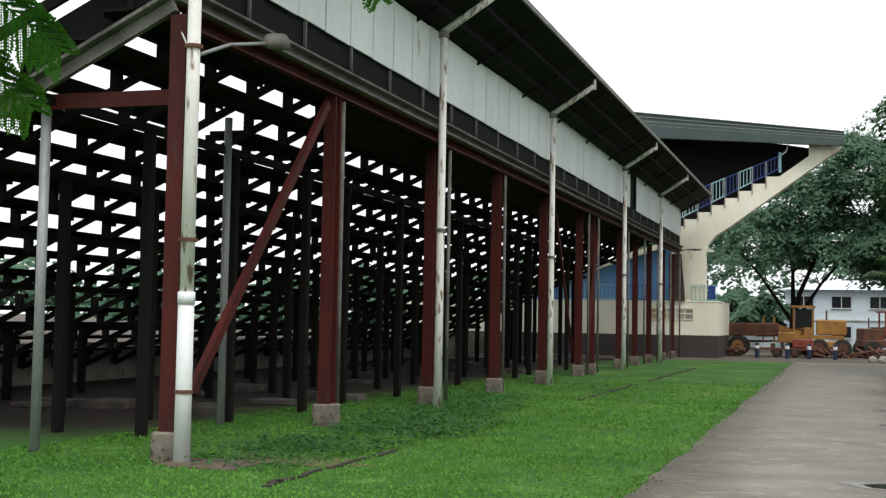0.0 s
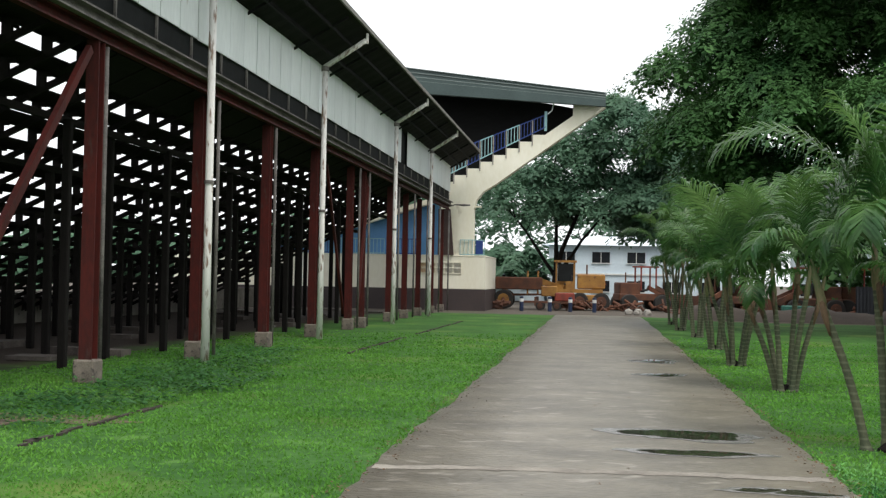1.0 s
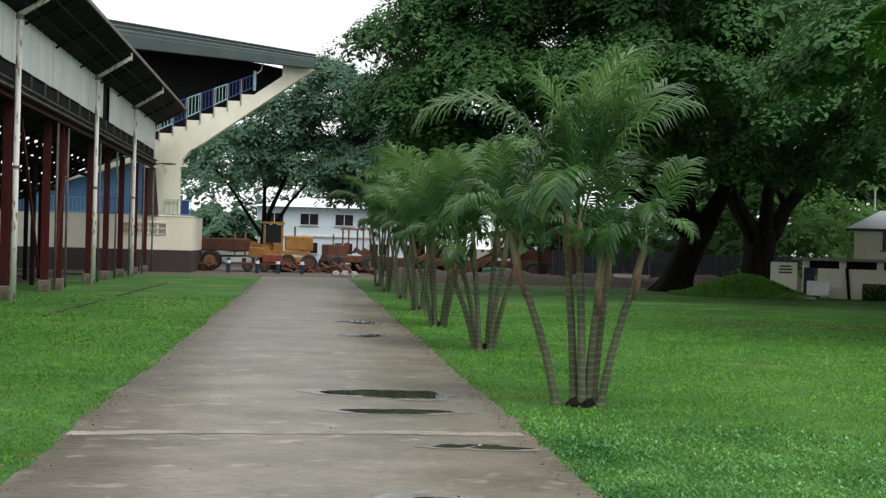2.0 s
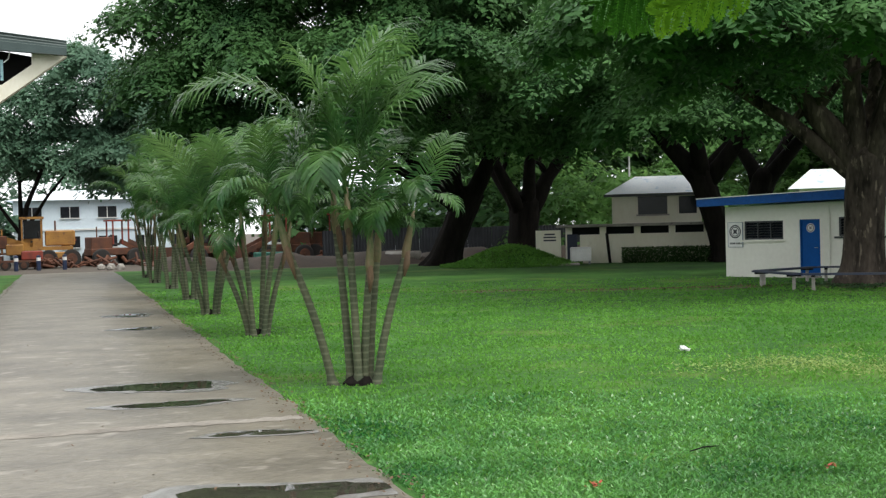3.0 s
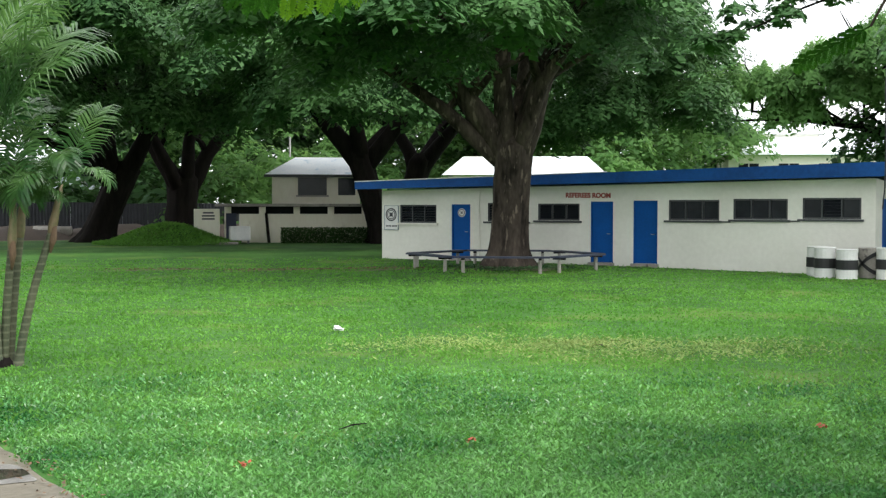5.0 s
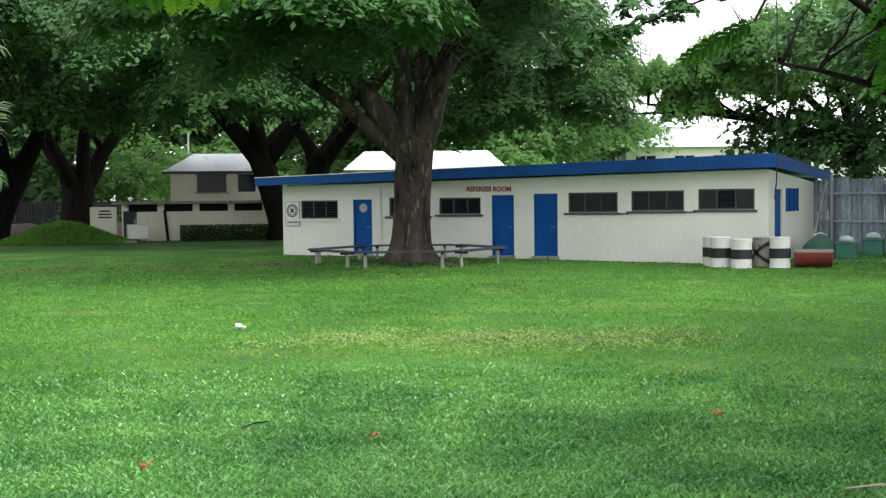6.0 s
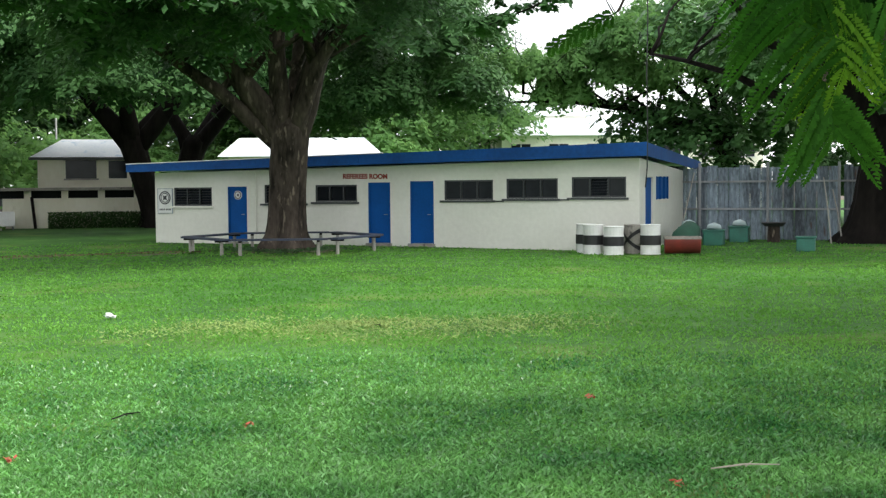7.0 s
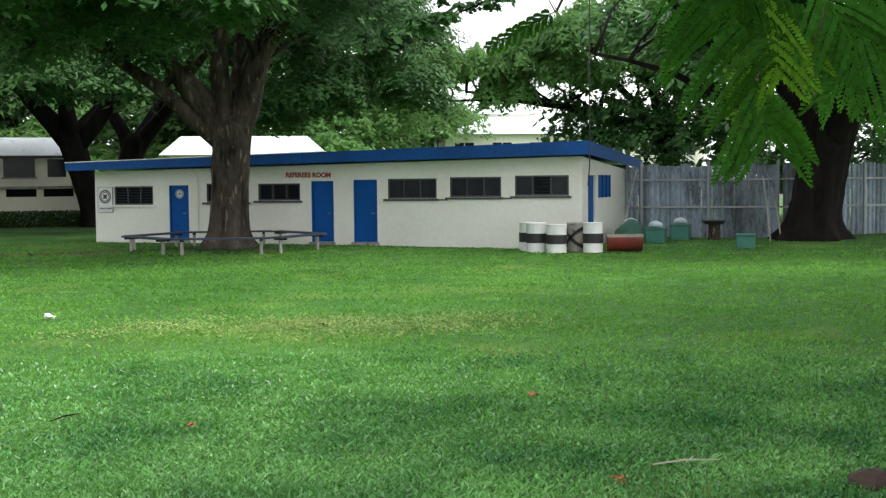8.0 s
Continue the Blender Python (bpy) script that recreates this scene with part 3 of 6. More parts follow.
def drain_edges():
    """A broken line of half-buried kerb through the grass."""
    rng = random.Random(8)
    earth = mk("wet_earth", (0.05, 0.038, 0.028), (0.03, 0.024, 0.02), 0.3, 0.95, 0.6)
    bm = bmesh.new()
    for y0, y1 in ((13.6, 18.2), (32.0, 41.0), (44.0, 58.0)):
        y = y0
        while y < y1:
            ln = rng.uniform(0.2, 0.6)
            box(bm, (-6.55 + rng.uniform(-0.05, 0.05) + 0.006 * (y - 15), y, 0.005), (rng.uniform(0.05, 0.12), ln, 0.05), pose(0, 0, 0, 0, 0, 0))
            y += ln * rng.uniform(0.8, 1.3)
    tagged(part("kerb_line", bm, earth), "broken dark kerb line sunk in the grass", "kerb", kind="structure")


build_grandstand()
build_poles()
drain_edges()


# ---- the concrete stadium stand at the end ----
def build_stadium():
    Y = 77.5
    st = empty("stadium_stand", pose(0, Y, 0), "cream concrete stadium stand with a green ribbed roof", "stadium")
    part("plinth", boxes(((-17.0, 4.0, 2.38), (20.0, 8.0, 2.1)), ((-17.0, 4.0, 3.4), (20.06, 8.06, 0.08)), bevel=0.02), CREAM, st)
    part("dado", boxes(((-17.0, 4.0, 0.66), (20.03, 8.03, 1.34))), BROWN, st, "dark brown painted base")
    v = part("vent", boxes(((-9.83, -0.03, 2.64), (2.7, 0.06, 0.06)), ((-9.83, -0.03, 2.98), (2.7, 0.06, 0.05)), ((-9.83, -0.03, 2.3), (2.7, 0.06, 0.05)), ((-11.16, -0.03, 2.64), (0.05, 0.06, 0.7)), ((-8.5, -0.03, 2.64), (0.05, 0.06, 0.7))), CREAM, st)
    for i in range(5):
        x = -10.9 + i * 0.54
        part("louvre", boxes(*[((x, -0.02, 2.37 + 0.075 * k), (0.42, 0.05, 0.03)) for k in range(8)]), YELLOW if i < 2 else CONC, v)
    # pillar, flare and raking beam as one solid
    out = [(-9.9, 3.42), (-7.8, 3.42), (-7.8, 6.3), (-7.65, 6.9), (-7.2, 7.45), (-6.4, 7.95), (0.25, 12.75), (0.25, 13.05), (-1.75, 13.0), (-1.75, 12.2)]
    x, z = -3.45, 11.0
    out += [(x, z)]
    steps = 8
    for k in range(steps):
        x -= 6.5 / steps
        out += [(x, z)]
        z -= 3.4 / steps
        out += [(x, z)]
    out += [(-9.95, 7.0)]
    bm = bmesh.new()
    poly_prism(bm, out, "y", 0.1, 1.0)
    part("raking_frame", bm, CREAM, st, "cream stepped concrete beam on a pillar")
    # a dark plate stands in for the shaded underside and seating behind
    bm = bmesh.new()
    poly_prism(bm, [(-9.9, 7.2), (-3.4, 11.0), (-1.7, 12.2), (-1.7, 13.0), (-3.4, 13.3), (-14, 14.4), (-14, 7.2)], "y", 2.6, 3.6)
    part("dark_backing", bm, ROOFDARK, st)
    # lower terrace with blue backing under the slope
    bm = bmesh.new()
    poly_prism(bm, [(-22, 3.44), (-9.9, 3.44), (-9.9, 6.9), (-22, 2.9 + 0.3)], "y", 1.4, 1.7)
    part("blue_panel", bm, mk("pale_blue_paint", (0.12, 0.30, 0.58), (0.09, 0.24, 0.48), 1.2, 0.6, 0.1), st)
    bm = bmesh.new()
    bar(bm, (-20.0, 1.2, 3.8), (-9.9, 1.2, 7.1), 1.0, 0.3)
    part("slab", bm, CREAM, st)
    bm = bmesh.new()
    poly_prism(bm, [(-9.98, 3.44), (-9.0, 3.44), (-9.25, 6.3), (-9.98, 6.3)], "y", -0.25, 0.12)
    part("door_leaf", bm, mk("dark_brown_board", (0.06, 0.035, 0.03), (0.04, 0.025, 0.02), 0.8, 0.7, 0.2), st)
    # roof: ribbed sheets laid in courses
    for i in range(6):
        za, zb = 15.15 - 0.28 * i, 15.15 - 0.28 * (i + 1)
        bm = bmesh.new()
        xa = -14.0
        poly_prism(bm, [(xa, za + 0.17), (0.25, za - 1.62 + 0.135 * i), (0.25, zb - 1.62 + 0.135 * (i + 1)), (xa, zb + 0.17)], "y", -0.5 - 0.05 * i, -0.42 + 0.02 * i)
        part("fascia_sheet", bm, ROOFGREEN, st)
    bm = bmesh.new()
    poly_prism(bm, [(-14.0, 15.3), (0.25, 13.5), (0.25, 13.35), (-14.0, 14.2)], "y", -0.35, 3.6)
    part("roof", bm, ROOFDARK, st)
    # stair rail in alternating teal and blue bays
    for k in range(8):
        xa = -9.9 + k * 0.81
        lo_, hi_ = (lambda q: 8.25 + 0.5 * (q + 9.9)), (lambda q: 9.65 + 0.40 * (q + 9.9))
        mt = TEAL if k in (0, 1, 3, 5) else BLUERAIL
        bay = part("rail_bay", bar(bmesh.new(), (xa, 0.05, hi_(xa)), (xa + 0.81, 0.05, hi_(xa + 0.81)), 0.055), mt, st)
        part("bottom_rail", bar(bmesh.new(), (xa, 0.05, lo_(xa)), (xa + 0.81, 0.05, lo_(xa + 0.81)), 0.06), mt, bay)
        for j in range(4):
            q = xa + 0.1 + j * 0.2
            part("baluster", bar(bmesh.new(), (q, 0.05, lo_(q)), (q, 0.05, hi_(q)), 0.04), mt, bay)
        part("rail_post", bar(bmesh.new(), (xa, 0.06, lo_(xa) - 0.75), (xa, 0.06, hi_(xa)), 0.07), CONC, bay)
    # ribs coloured paler than the sheets, in place of light catching their edges
    for i in range(6):
        za = 15.15 - 0.28 * i
        bm = bmesh.new()
        bar(bm, (-14.0, -0.56, za + 0.17), (0.25, -0.56, za - 1.62 + 0.135 * i), 0.1, 0.045)
        part("fascia_rib", bm, mk("lit_green_rib", (0.20, 0.24, 0.225), (0.14, 0.17, 0.16), 1.0, 0.5, 0.1) if i == 0 else bpy.data.materials["lit_green_rib"], st)
    part("rail_post", boxes(((-3.42, 0.1, 11.85), (0.16, 0.16, 1.2))), TEAL, st)
    part("hook_pipe", tube(bmesh.new(), [(-3.3, 0.05, 12.3), (-3.05, 0.05, 12.5), (-2.95, 0.05, 12.9), (-3.1, 0.05, 13.2)], [0.04] * 4, 6), POLEWHITE, st)
    # terrace rail
    for x0, x1, mt in ((-20, -16.8, BLUERAIL), (-16.6, -13.4, TEAL), (-13.2, -11.2, BLUERAIL), (-9.7, -9.2, TEAL), (-8.6, -7.1, TEAL)):
        bm = bmesh.new()
        for z in (3.5, 4.4):
            bar(bm, (x0, 0.0, z), (x1, 0.0, z), 0.05)
        n = int((x1 - x0) / 0.22)
        for i in range(n + 1):
            bar(bm, (x0 + (x1 - x0) * i / max(n, 1), 0.0, 3.44), (x0 + (x1 - x0) * i / max(n, 1), 0.0, 4.4), 0.035)
        part("terrace_rail", bm, mt, st)
    part("blue_board", boxes(((-7.4, 0.0, 3.95), (0.45, 0.05, 0.85))), BLUERAIL, st)
    part("wall_lamp", tube(bmesh.new(), [(-9.6, -0.02, 6.4), (-8.9, -0.7, 6.55), (-8.3, -1.2, 6.5), (-7.9, -1.2, 6.5)], [0.03, 0.03, 0.07, 0.04], 8), GREYSTEEL, st)
    part("lower_beam", boxes(((-7.6, 0.4, 6.5), (0.5, 0.3, 0.1))), CREAM, st)


build_stadium()


# ---- the low white building ----
L0, UDIR, DEEP = Vector((22.2, 39.4, 0)), Vector((0.4557, -0.8901, 0)), 8.3
BLD = Matrix.Translation(L0) @ Matrix(((UDIR.x, -UDIR.y, 0, 0), (UDIR.y, UDIR.x, 0, 0), (0, 0, 1, 0), (0, 0, 0, 1)))
# in BLD: x along the front, y into the building, z up
LEN = 17.2


def local_block(bm, x0, x1, y0, y1, z0, z1):
    return box(bm, ((x0 + x1) / 2, (y0 + y1) / 2, (z0 + z1) / 2), (x1 - x0, y1 - y0, z1 - z0))


def wall_top(x):
    return 2.44 + 0.29 * x / LEN


FRONT_WINDOWS = ((0.77, 2.29, 1.29, 1.93), (4.34, 5.9, 1.37, 2.0), (6.26, 7.79, 1.42, 1.98), (10.87, 12.52, 1.46, 2.10), (12.96, 14.64, 1.50, 2.13), (15.08, 16.79, 1.53, 2.16))
FRONT_DOORS = ((2.91, 3.66, 1.95), (8.19, 8.98, 2.05), (9.68, 10.5, 2.08))


def build_referees_building():
    b = empty("low_building", BLD, "low white painted block building with blue doors and fascia", "building")
    # front wall cut by its windows and doors
    bm = bmesh.new()
    holes = sorted([(w[0], w[1], w[2], w[3]) for w in FRONT_WINDOWS] + [(d[0], d[1], 0.06, d[2]) for d in FRONT_DOORS])
    x = 0.0
    for a, c, z0, z1 in holes:
        poly_prism(bm, [(x, -0.4), (a, -0.4), (a, wall_top(a)), (x, wall_top(x))], "y", 0, 0.2)
        poly_prism(bm, [(a, -0.4), (c, -0.4), (c, z0), (a, z0)], "y", 0, 0.2)
        poly_prism(bm, [(a, z1), (c, z1), (c, wall_top(c)), (a, wall_top(a))], "y", 0, 0.2)
        x = c
    poly_prism(bm, [(x, -0.4), (LEN, -0.4), (LEN, wall_top(LEN)), (x, wall_top(x))], "y", 0, 0.2)
    bmesh.ops.remove_doubles(bm, verts=bm.verts, dist=0.001)
    part("front_wall", bm, WALLWHITE, b)
    bm = bmesh.new()
    # end wall with a door and a shuttered window, sloping down to the back
    top = lambda y: wall_top(LEN) - 0.045 * y
    for (y0, y1, z0, z1) in ((0.2, 0.9, -0.4, None), (0.9, 2.1, 2.15, None), (2.1, 2.6, -0.4, None), (2.6, 4.7, -0.4, 1.42), (2.6, 4.7, 2.17, None), (4.7, DEEP, -0.4, None)):
        poly_prism(bm, [(y0, z0), (y1, z0), (y1, z1 or top(y1)), (y0, z1 or top(y0))], "x", LEN - 0.2, LEN)
    local_block(bm, 0, 0.2, 0.2, DEEP - 0.2, -0.4, 2.1)
    local_block(bm, 0, LEN, DEEP - 0.2, DEEP, -0.4, 2.1)
    part("end_wall", bm, WALLWHITE, b)
    local = bmesh.new()
    local_block(local, 0.2, LEN - 0.2, 0.2, DEEP - 0.2, -0.2, 0.02)
    part("floor_slab", local, CONC, b)
    bm = bmesh.new()
    local_block(bm, 5.2, 5.3, 0.2, 2.6, 0, 2.3)
    local_block(bm, 10.6, 10.7, 0.2, 2.6, 0, 2.3)
    local_block(bm, 0.2, LEN - 0.2, 2.6, 2.7, 0, 2.3)
    part("partition", bm, CONC, b)
    # roof slab and fascia boards
    fz = lambda x_: 2.75 + 0.42 * x_ / 17.5
    bm = bmesh.new()
    c = [(-0.75, -0.6), (17.5, -0.6), (17.5, 9.6), (-0.75, 9.6)]
    lo = [bm.verts.new((px, py, fz(px) - 0.12 - 0.045 * (py + 0.6))) for px, py in c]
    hi = [bm.verts.new((px, py, fz(px) + 0.0 - 0.045 * (py + 0.6))) for px, py in c]
    bm.faces.new(lo[::-1]); bm.faces.new(hi)
    for i in range(4):
        bm.faces.new((lo[i], lo[(i + 1) % 4], hi[(i + 1) % 4], hi[i]))
    roof = part("roof", bm, ROOFWHITE, b, "pale iron roof with a blue fascia")
    for xa, xb in ((-0.75, 8.15), (8.16, 17.55)):
        bm = bmesh.new()
        ha, hb = 0.25 + 0.15 * (xa + 0.75) / 18.3, 0.25 + 0.15 * (xb + 0.75) / 18.3
        poly_prism(bm, [(xa, fz(xa) - ha), (xb, fz(xb) - hb), (xb, fz(xb) + 0.015), (xa, fz(xa) + 0.015)], "y", -0.64, -0.603)
        part("fascia", bm, BLUEFASCIA, roof)
    bm = bmesh.new()
    za = fz(17.5)
    poly_prism(bm, [(-0.6, za - 0.4), (9.6, za - 0.46 - 0.30), (9.6, za - 0.445), (-0.6, za + 0.015)], "x", 17.503, 17.54)
    part("fascia", bm, BLUEFASCIA, roof)
    bm = bmesh.new()
    bar(bm, (-0.75, -0.62, fz(-0.75) + 0.03), (9.0, -0.62, fz(9.0) + 0.03), 0.09, 0.03)
    part("flashing", bm, WHITE, roof, "bright metal edge strip")
    # windows: frame, louvre blades, sill
    for i, (a, c_, z0, z1) in enumerate(FRONT_WINDOWS):
        bm = bmesh.new()
        f = 0.05
        for q in ((a, a + f, z0, z1), (c_ - f, c_, z0, z1), (a + f, c_ - f, z0, z0 + f), (a + f, c_ - f, z1 - f, z1)):
            local_block(bm, q[0], q[1], 0.03, 0.13, q[2], q[3])
        for k in (1, 2):
            xm = a + (c_ - a) * k / 3
            local_block(bm, xm - 0.02, xm + 0.02, 0.04, 0.12, z0 + f, z1 - f)
        w = part("window", bm, FRAME, b)
        n = 6
        for k in range(3):
            xa, xb = a + (c_ - a) * k / 3 + 0.04, a + (c_ - a) * (k + 1) / 3 - 0.04
            if (i, k) in ((0, 1), (5, 1)):
                local = bmesh.new()
                local_block(local, xa + 0.05, xb - 0.02, 0.16, 0.18, z0 + 0.08, z1 - 0.06)
                part("pane", local, plain("pale_pane", (0.35, 0.37, 0.38), 0.7), w)
            if i in (3, 4) or (i == 5 and k != 1):
                local = bmesh.new()
                local_block(local, xa, xb, 0.08, 0.09, z0 + f, z1 - f)
                part("pane", local, GLASSDARK, w)
            else:
                for j in range(n):
                    zz = z0 + f + (z1 - z0 - 2 * f) * (j + 0.5) / n
                    part("louvre", box(bmesh.new(), (0, 0, 0), (xb - xa, 0.1, 0.008)), GLASSDARK, w, m=Matrix.Translation(((xa + xb) / 2, 0.09, zz)) @ pose(0, 0, 0, 50))
        local = bmesh.new()
        local_block(local, a - 0.14, c_ + 0.08, -0.06, 0.03, z0 - 0.07, z0 - 0.005)
        part("sill", local, FRAME if i != 0 else WALLWHITE, w)
    bm = bmesh.new()
    local_block(bm, 12.6, 12.88, -0.03, -0.004, 1.40, 1.44)
    local_block(bm, 14.72, 15.0, -0.03, -0.004, 1.44, 1.48)
    part("trim", bm, FRAME, b)
    # doors
    for i, (a, c_, z1) in enumerate(FRONT_DOORS):
        bm = bmesh.new()
        for q in ((a, a + 0.05, 0.06, z1), (c_ - 0.05, c_, 0.06, z1), (a, c_, z1 - 0.05, z1)):
            local_block(bm, q[0], q[1], 0.02, 0.14, q[2], q[3])
        d = part("door", bm, BLUE, b, "flush royal blue door")
        leaf = bmesh.new()
        local_block(leaf, a + 0.05, c_ - 0.05, 0.06, 0.1, 0.07, z1 - 0.05)
        part("leaf", leaf, BLUE, d)
        part("handle", tube(bmesh.new(), [(c_ - 0.13, 0.06, 1.0), (c_ - 0.13, 0.01, 1.0), (c_ - 0.22, 0.01, 1.0)], [0.012] * 3, 6), GALV, d)
        st = bmesh.new()
        local_block(st, a - 0.05, c_ + 0.05, -0.12, 0.1, -0.2, 0.06)
        part("doorstep", st, CONC, d)
    seal = bmesh.new()
    tube(seal, [(3.29, 0.055, 1.66), (3.29, 0.045, 1.66)], [0.15, 0.15], 24)
    s = part("door_emblem", seal, WHITE, b)
    part("emblem_ring", star_ring(0.10, 0.13, (3.29, 0.042, 1.66)), LETTER, s)
    part("emblem_star", star_ring(0.0, 0.075, (3.29, 0.042, 1.66), 4), LETTER, s)
    # end door ajar and shutters
    bm = bmesh.new()
    local_block(bm, LEN - 0.12, LEN - 0.06, 0.92, 2.08, 0.0, 2.13)
    part("door", bm, BLUE, b, "royal blue end door")
    bm = bmesh.new()
    local_block(bm, LEN - 0.08, LEN - 0.02, 2.62, 4.68, 1.44, 2.15)
    for y in (2.62, 3.3, 4.0, 4.66):
        local_block(bm, LEN - 0.02, LEN + 0.02, y - 0.03, y + 0.03, 1.42, 2.17)
    part("shutter", bm, BLUE, b)
    # notice board and red lettering
    board = bmesh.new()
    local_block(board, 0.13, 0.71, -0.035, -0.005, 1.04, 1.9)
    nb = part("notice_board", board, WHITE, b, "white notice board with a round emblem")
    part("emblem", star_ring(0.19, 0.235, (0.42, -0.04, 1.58)), LETTER, nb)
    part("emblem", star_ring(0.0, 0.13, (0.42, -0.04, 1.58), 4), LETTER, nb)
    part("emblem", star_ring(0.14, 0.17, (0.42, -0.04, 1.58)), LETTER, nb)
    for k in range(8):
        part("text_bar", boxes(((0.22 + 0.057 * k + (0.03 if k > 3 else 0), -0.04, 1.17), (0.035, 0.006, 0.06))), LETTER, nb)
    bm = bmesh.new()
    for q in ((0.12, 0.72, 1.03, 1.045), (0.12, 0.72, 1.89, 1.905), (0.12, 0.135, 1.03, 1.9), (0.705, 0.72, 1.03, 1.9)):
        local_block(bm, q[0], q[1], -0.04, -0.004, q[2], q[3])
    part("board_frame", bm, plain("blue_grey_trim", (0.2, 0.26, 0.32)), nb)
    letters("REFEREES ROOM", BLD @ Matrix.Translation((8.09, -0.006, 2.18)) @ pose(0, 0, 0, 90, 0.6), 1.6, 0.17, SIGNRED, b)
    # drain pipe
    part("down_pipe", tube(bmesh.new(), [(4.02, -0.05, 2.4), (4.02, -0.05, 0.1)], [0.03, 0.03], 6), WALLWHITE, b)


def star_ring(r0, r1, c, points=0):
    """A flat ring, or a pointed star, standing on a wall."""
    bm = bmesh.new()
    n = 28
    if points:
        ctr = bm.verts.new(c)
        ring = [bm.verts.new((c[0] + (r1 if k % 2 == 0 else r1 * 0.45) * math.cos(math.pi * k / points + 0.785), c[1], c[2] + (r1 if k % 2 == 0 else r1 * 0.45) * math.sin(math.pi * k / points + 0.785))) for k in range(2 * points)]
        for k in range(2 * points):
            bm.faces.new((ctr, ring[k], ring[(k + 1) % (2 * points)]))
        return bm
    a = [bm.verts.new((c[0] + r0 * math.cos(2 * math.pi * k / n), c[1], c[2] + r0 * math.sin(2 * math.pi * k / n))) for k in range(n)]
    b = [bm.verts.new((c[0] + r1 * math.cos(2 * math.pi * k / n), c[1], c[2] + r1 * math.sin(2 * math.pi * k / n))) for k in range(n)]
    for k in range(n):
        bm.faces.new((a[k], a[(k + 1) % n], b[(k + 1) % n], b[k]))
    return bm


def letters(text, m, width, height, material, parent):
    """Letters from the built-in font, turned into a mesh of the given width and height."""
    cu = bpy.data.curves.new("lettering", "FONT")
    cu.body, cu.align_x, cu.size, cu.extrude = text, "CENTER", 1.0, 0.01
    cu.offset = 0.045
    tmp = bpy.data.objects.new("lettering", cu)
    scene.collection.objects.link(tmp)
    bpy.context.view_layer.update()
    me = bpy.data.meshes.new_from_object(tmp.evaluated_get(bpy.context.evaluated_depsgraph_get()))
    bpy.data.objects.remove(tmp)
    xs = [v.co.x for v in me.vertices]
    ys = [v.co.y for v in me.vertices]
    sx, sy = width / (max(xs) - min(xs)), height / (max(ys) - min(ys))
    for v in me.vertices:
        v.co.x *= sx
        v.co.y *= sy
        v.co.z *= 0.5
    me.materials.clear()
    me.materials.append(material)
    ob = place("lettering", me, parent, "red painted capital letters")
    ob.matrix_basis = parent.matrix_basis.inverted() @ m
    return ob


build_referees_building()


# ---- trees ----
def limb_path(rng, a, b, sag=0.0, n=6, wig=0.12):
    a, b = Vector(a), Vector(b)
    ln = (b - a).length
    pts = []
    for i in range(n + 1):
        t = i / n
        p = a.lerp(b, t)
        p.z += sag * ln * math.sin(math.pi * t)
        if 0 < i < n:
            p += Vector((rng.uniform(-1, 1), rng.uniform(-1, 1), rng.uniform(-0.6, 0.6))) * wig * ln / n
        pts.append(p)
    return pts


def polar(az, dist, z):
    return (dist * math.sin(radians(az)), dist * math.cos(radians(az)), z)


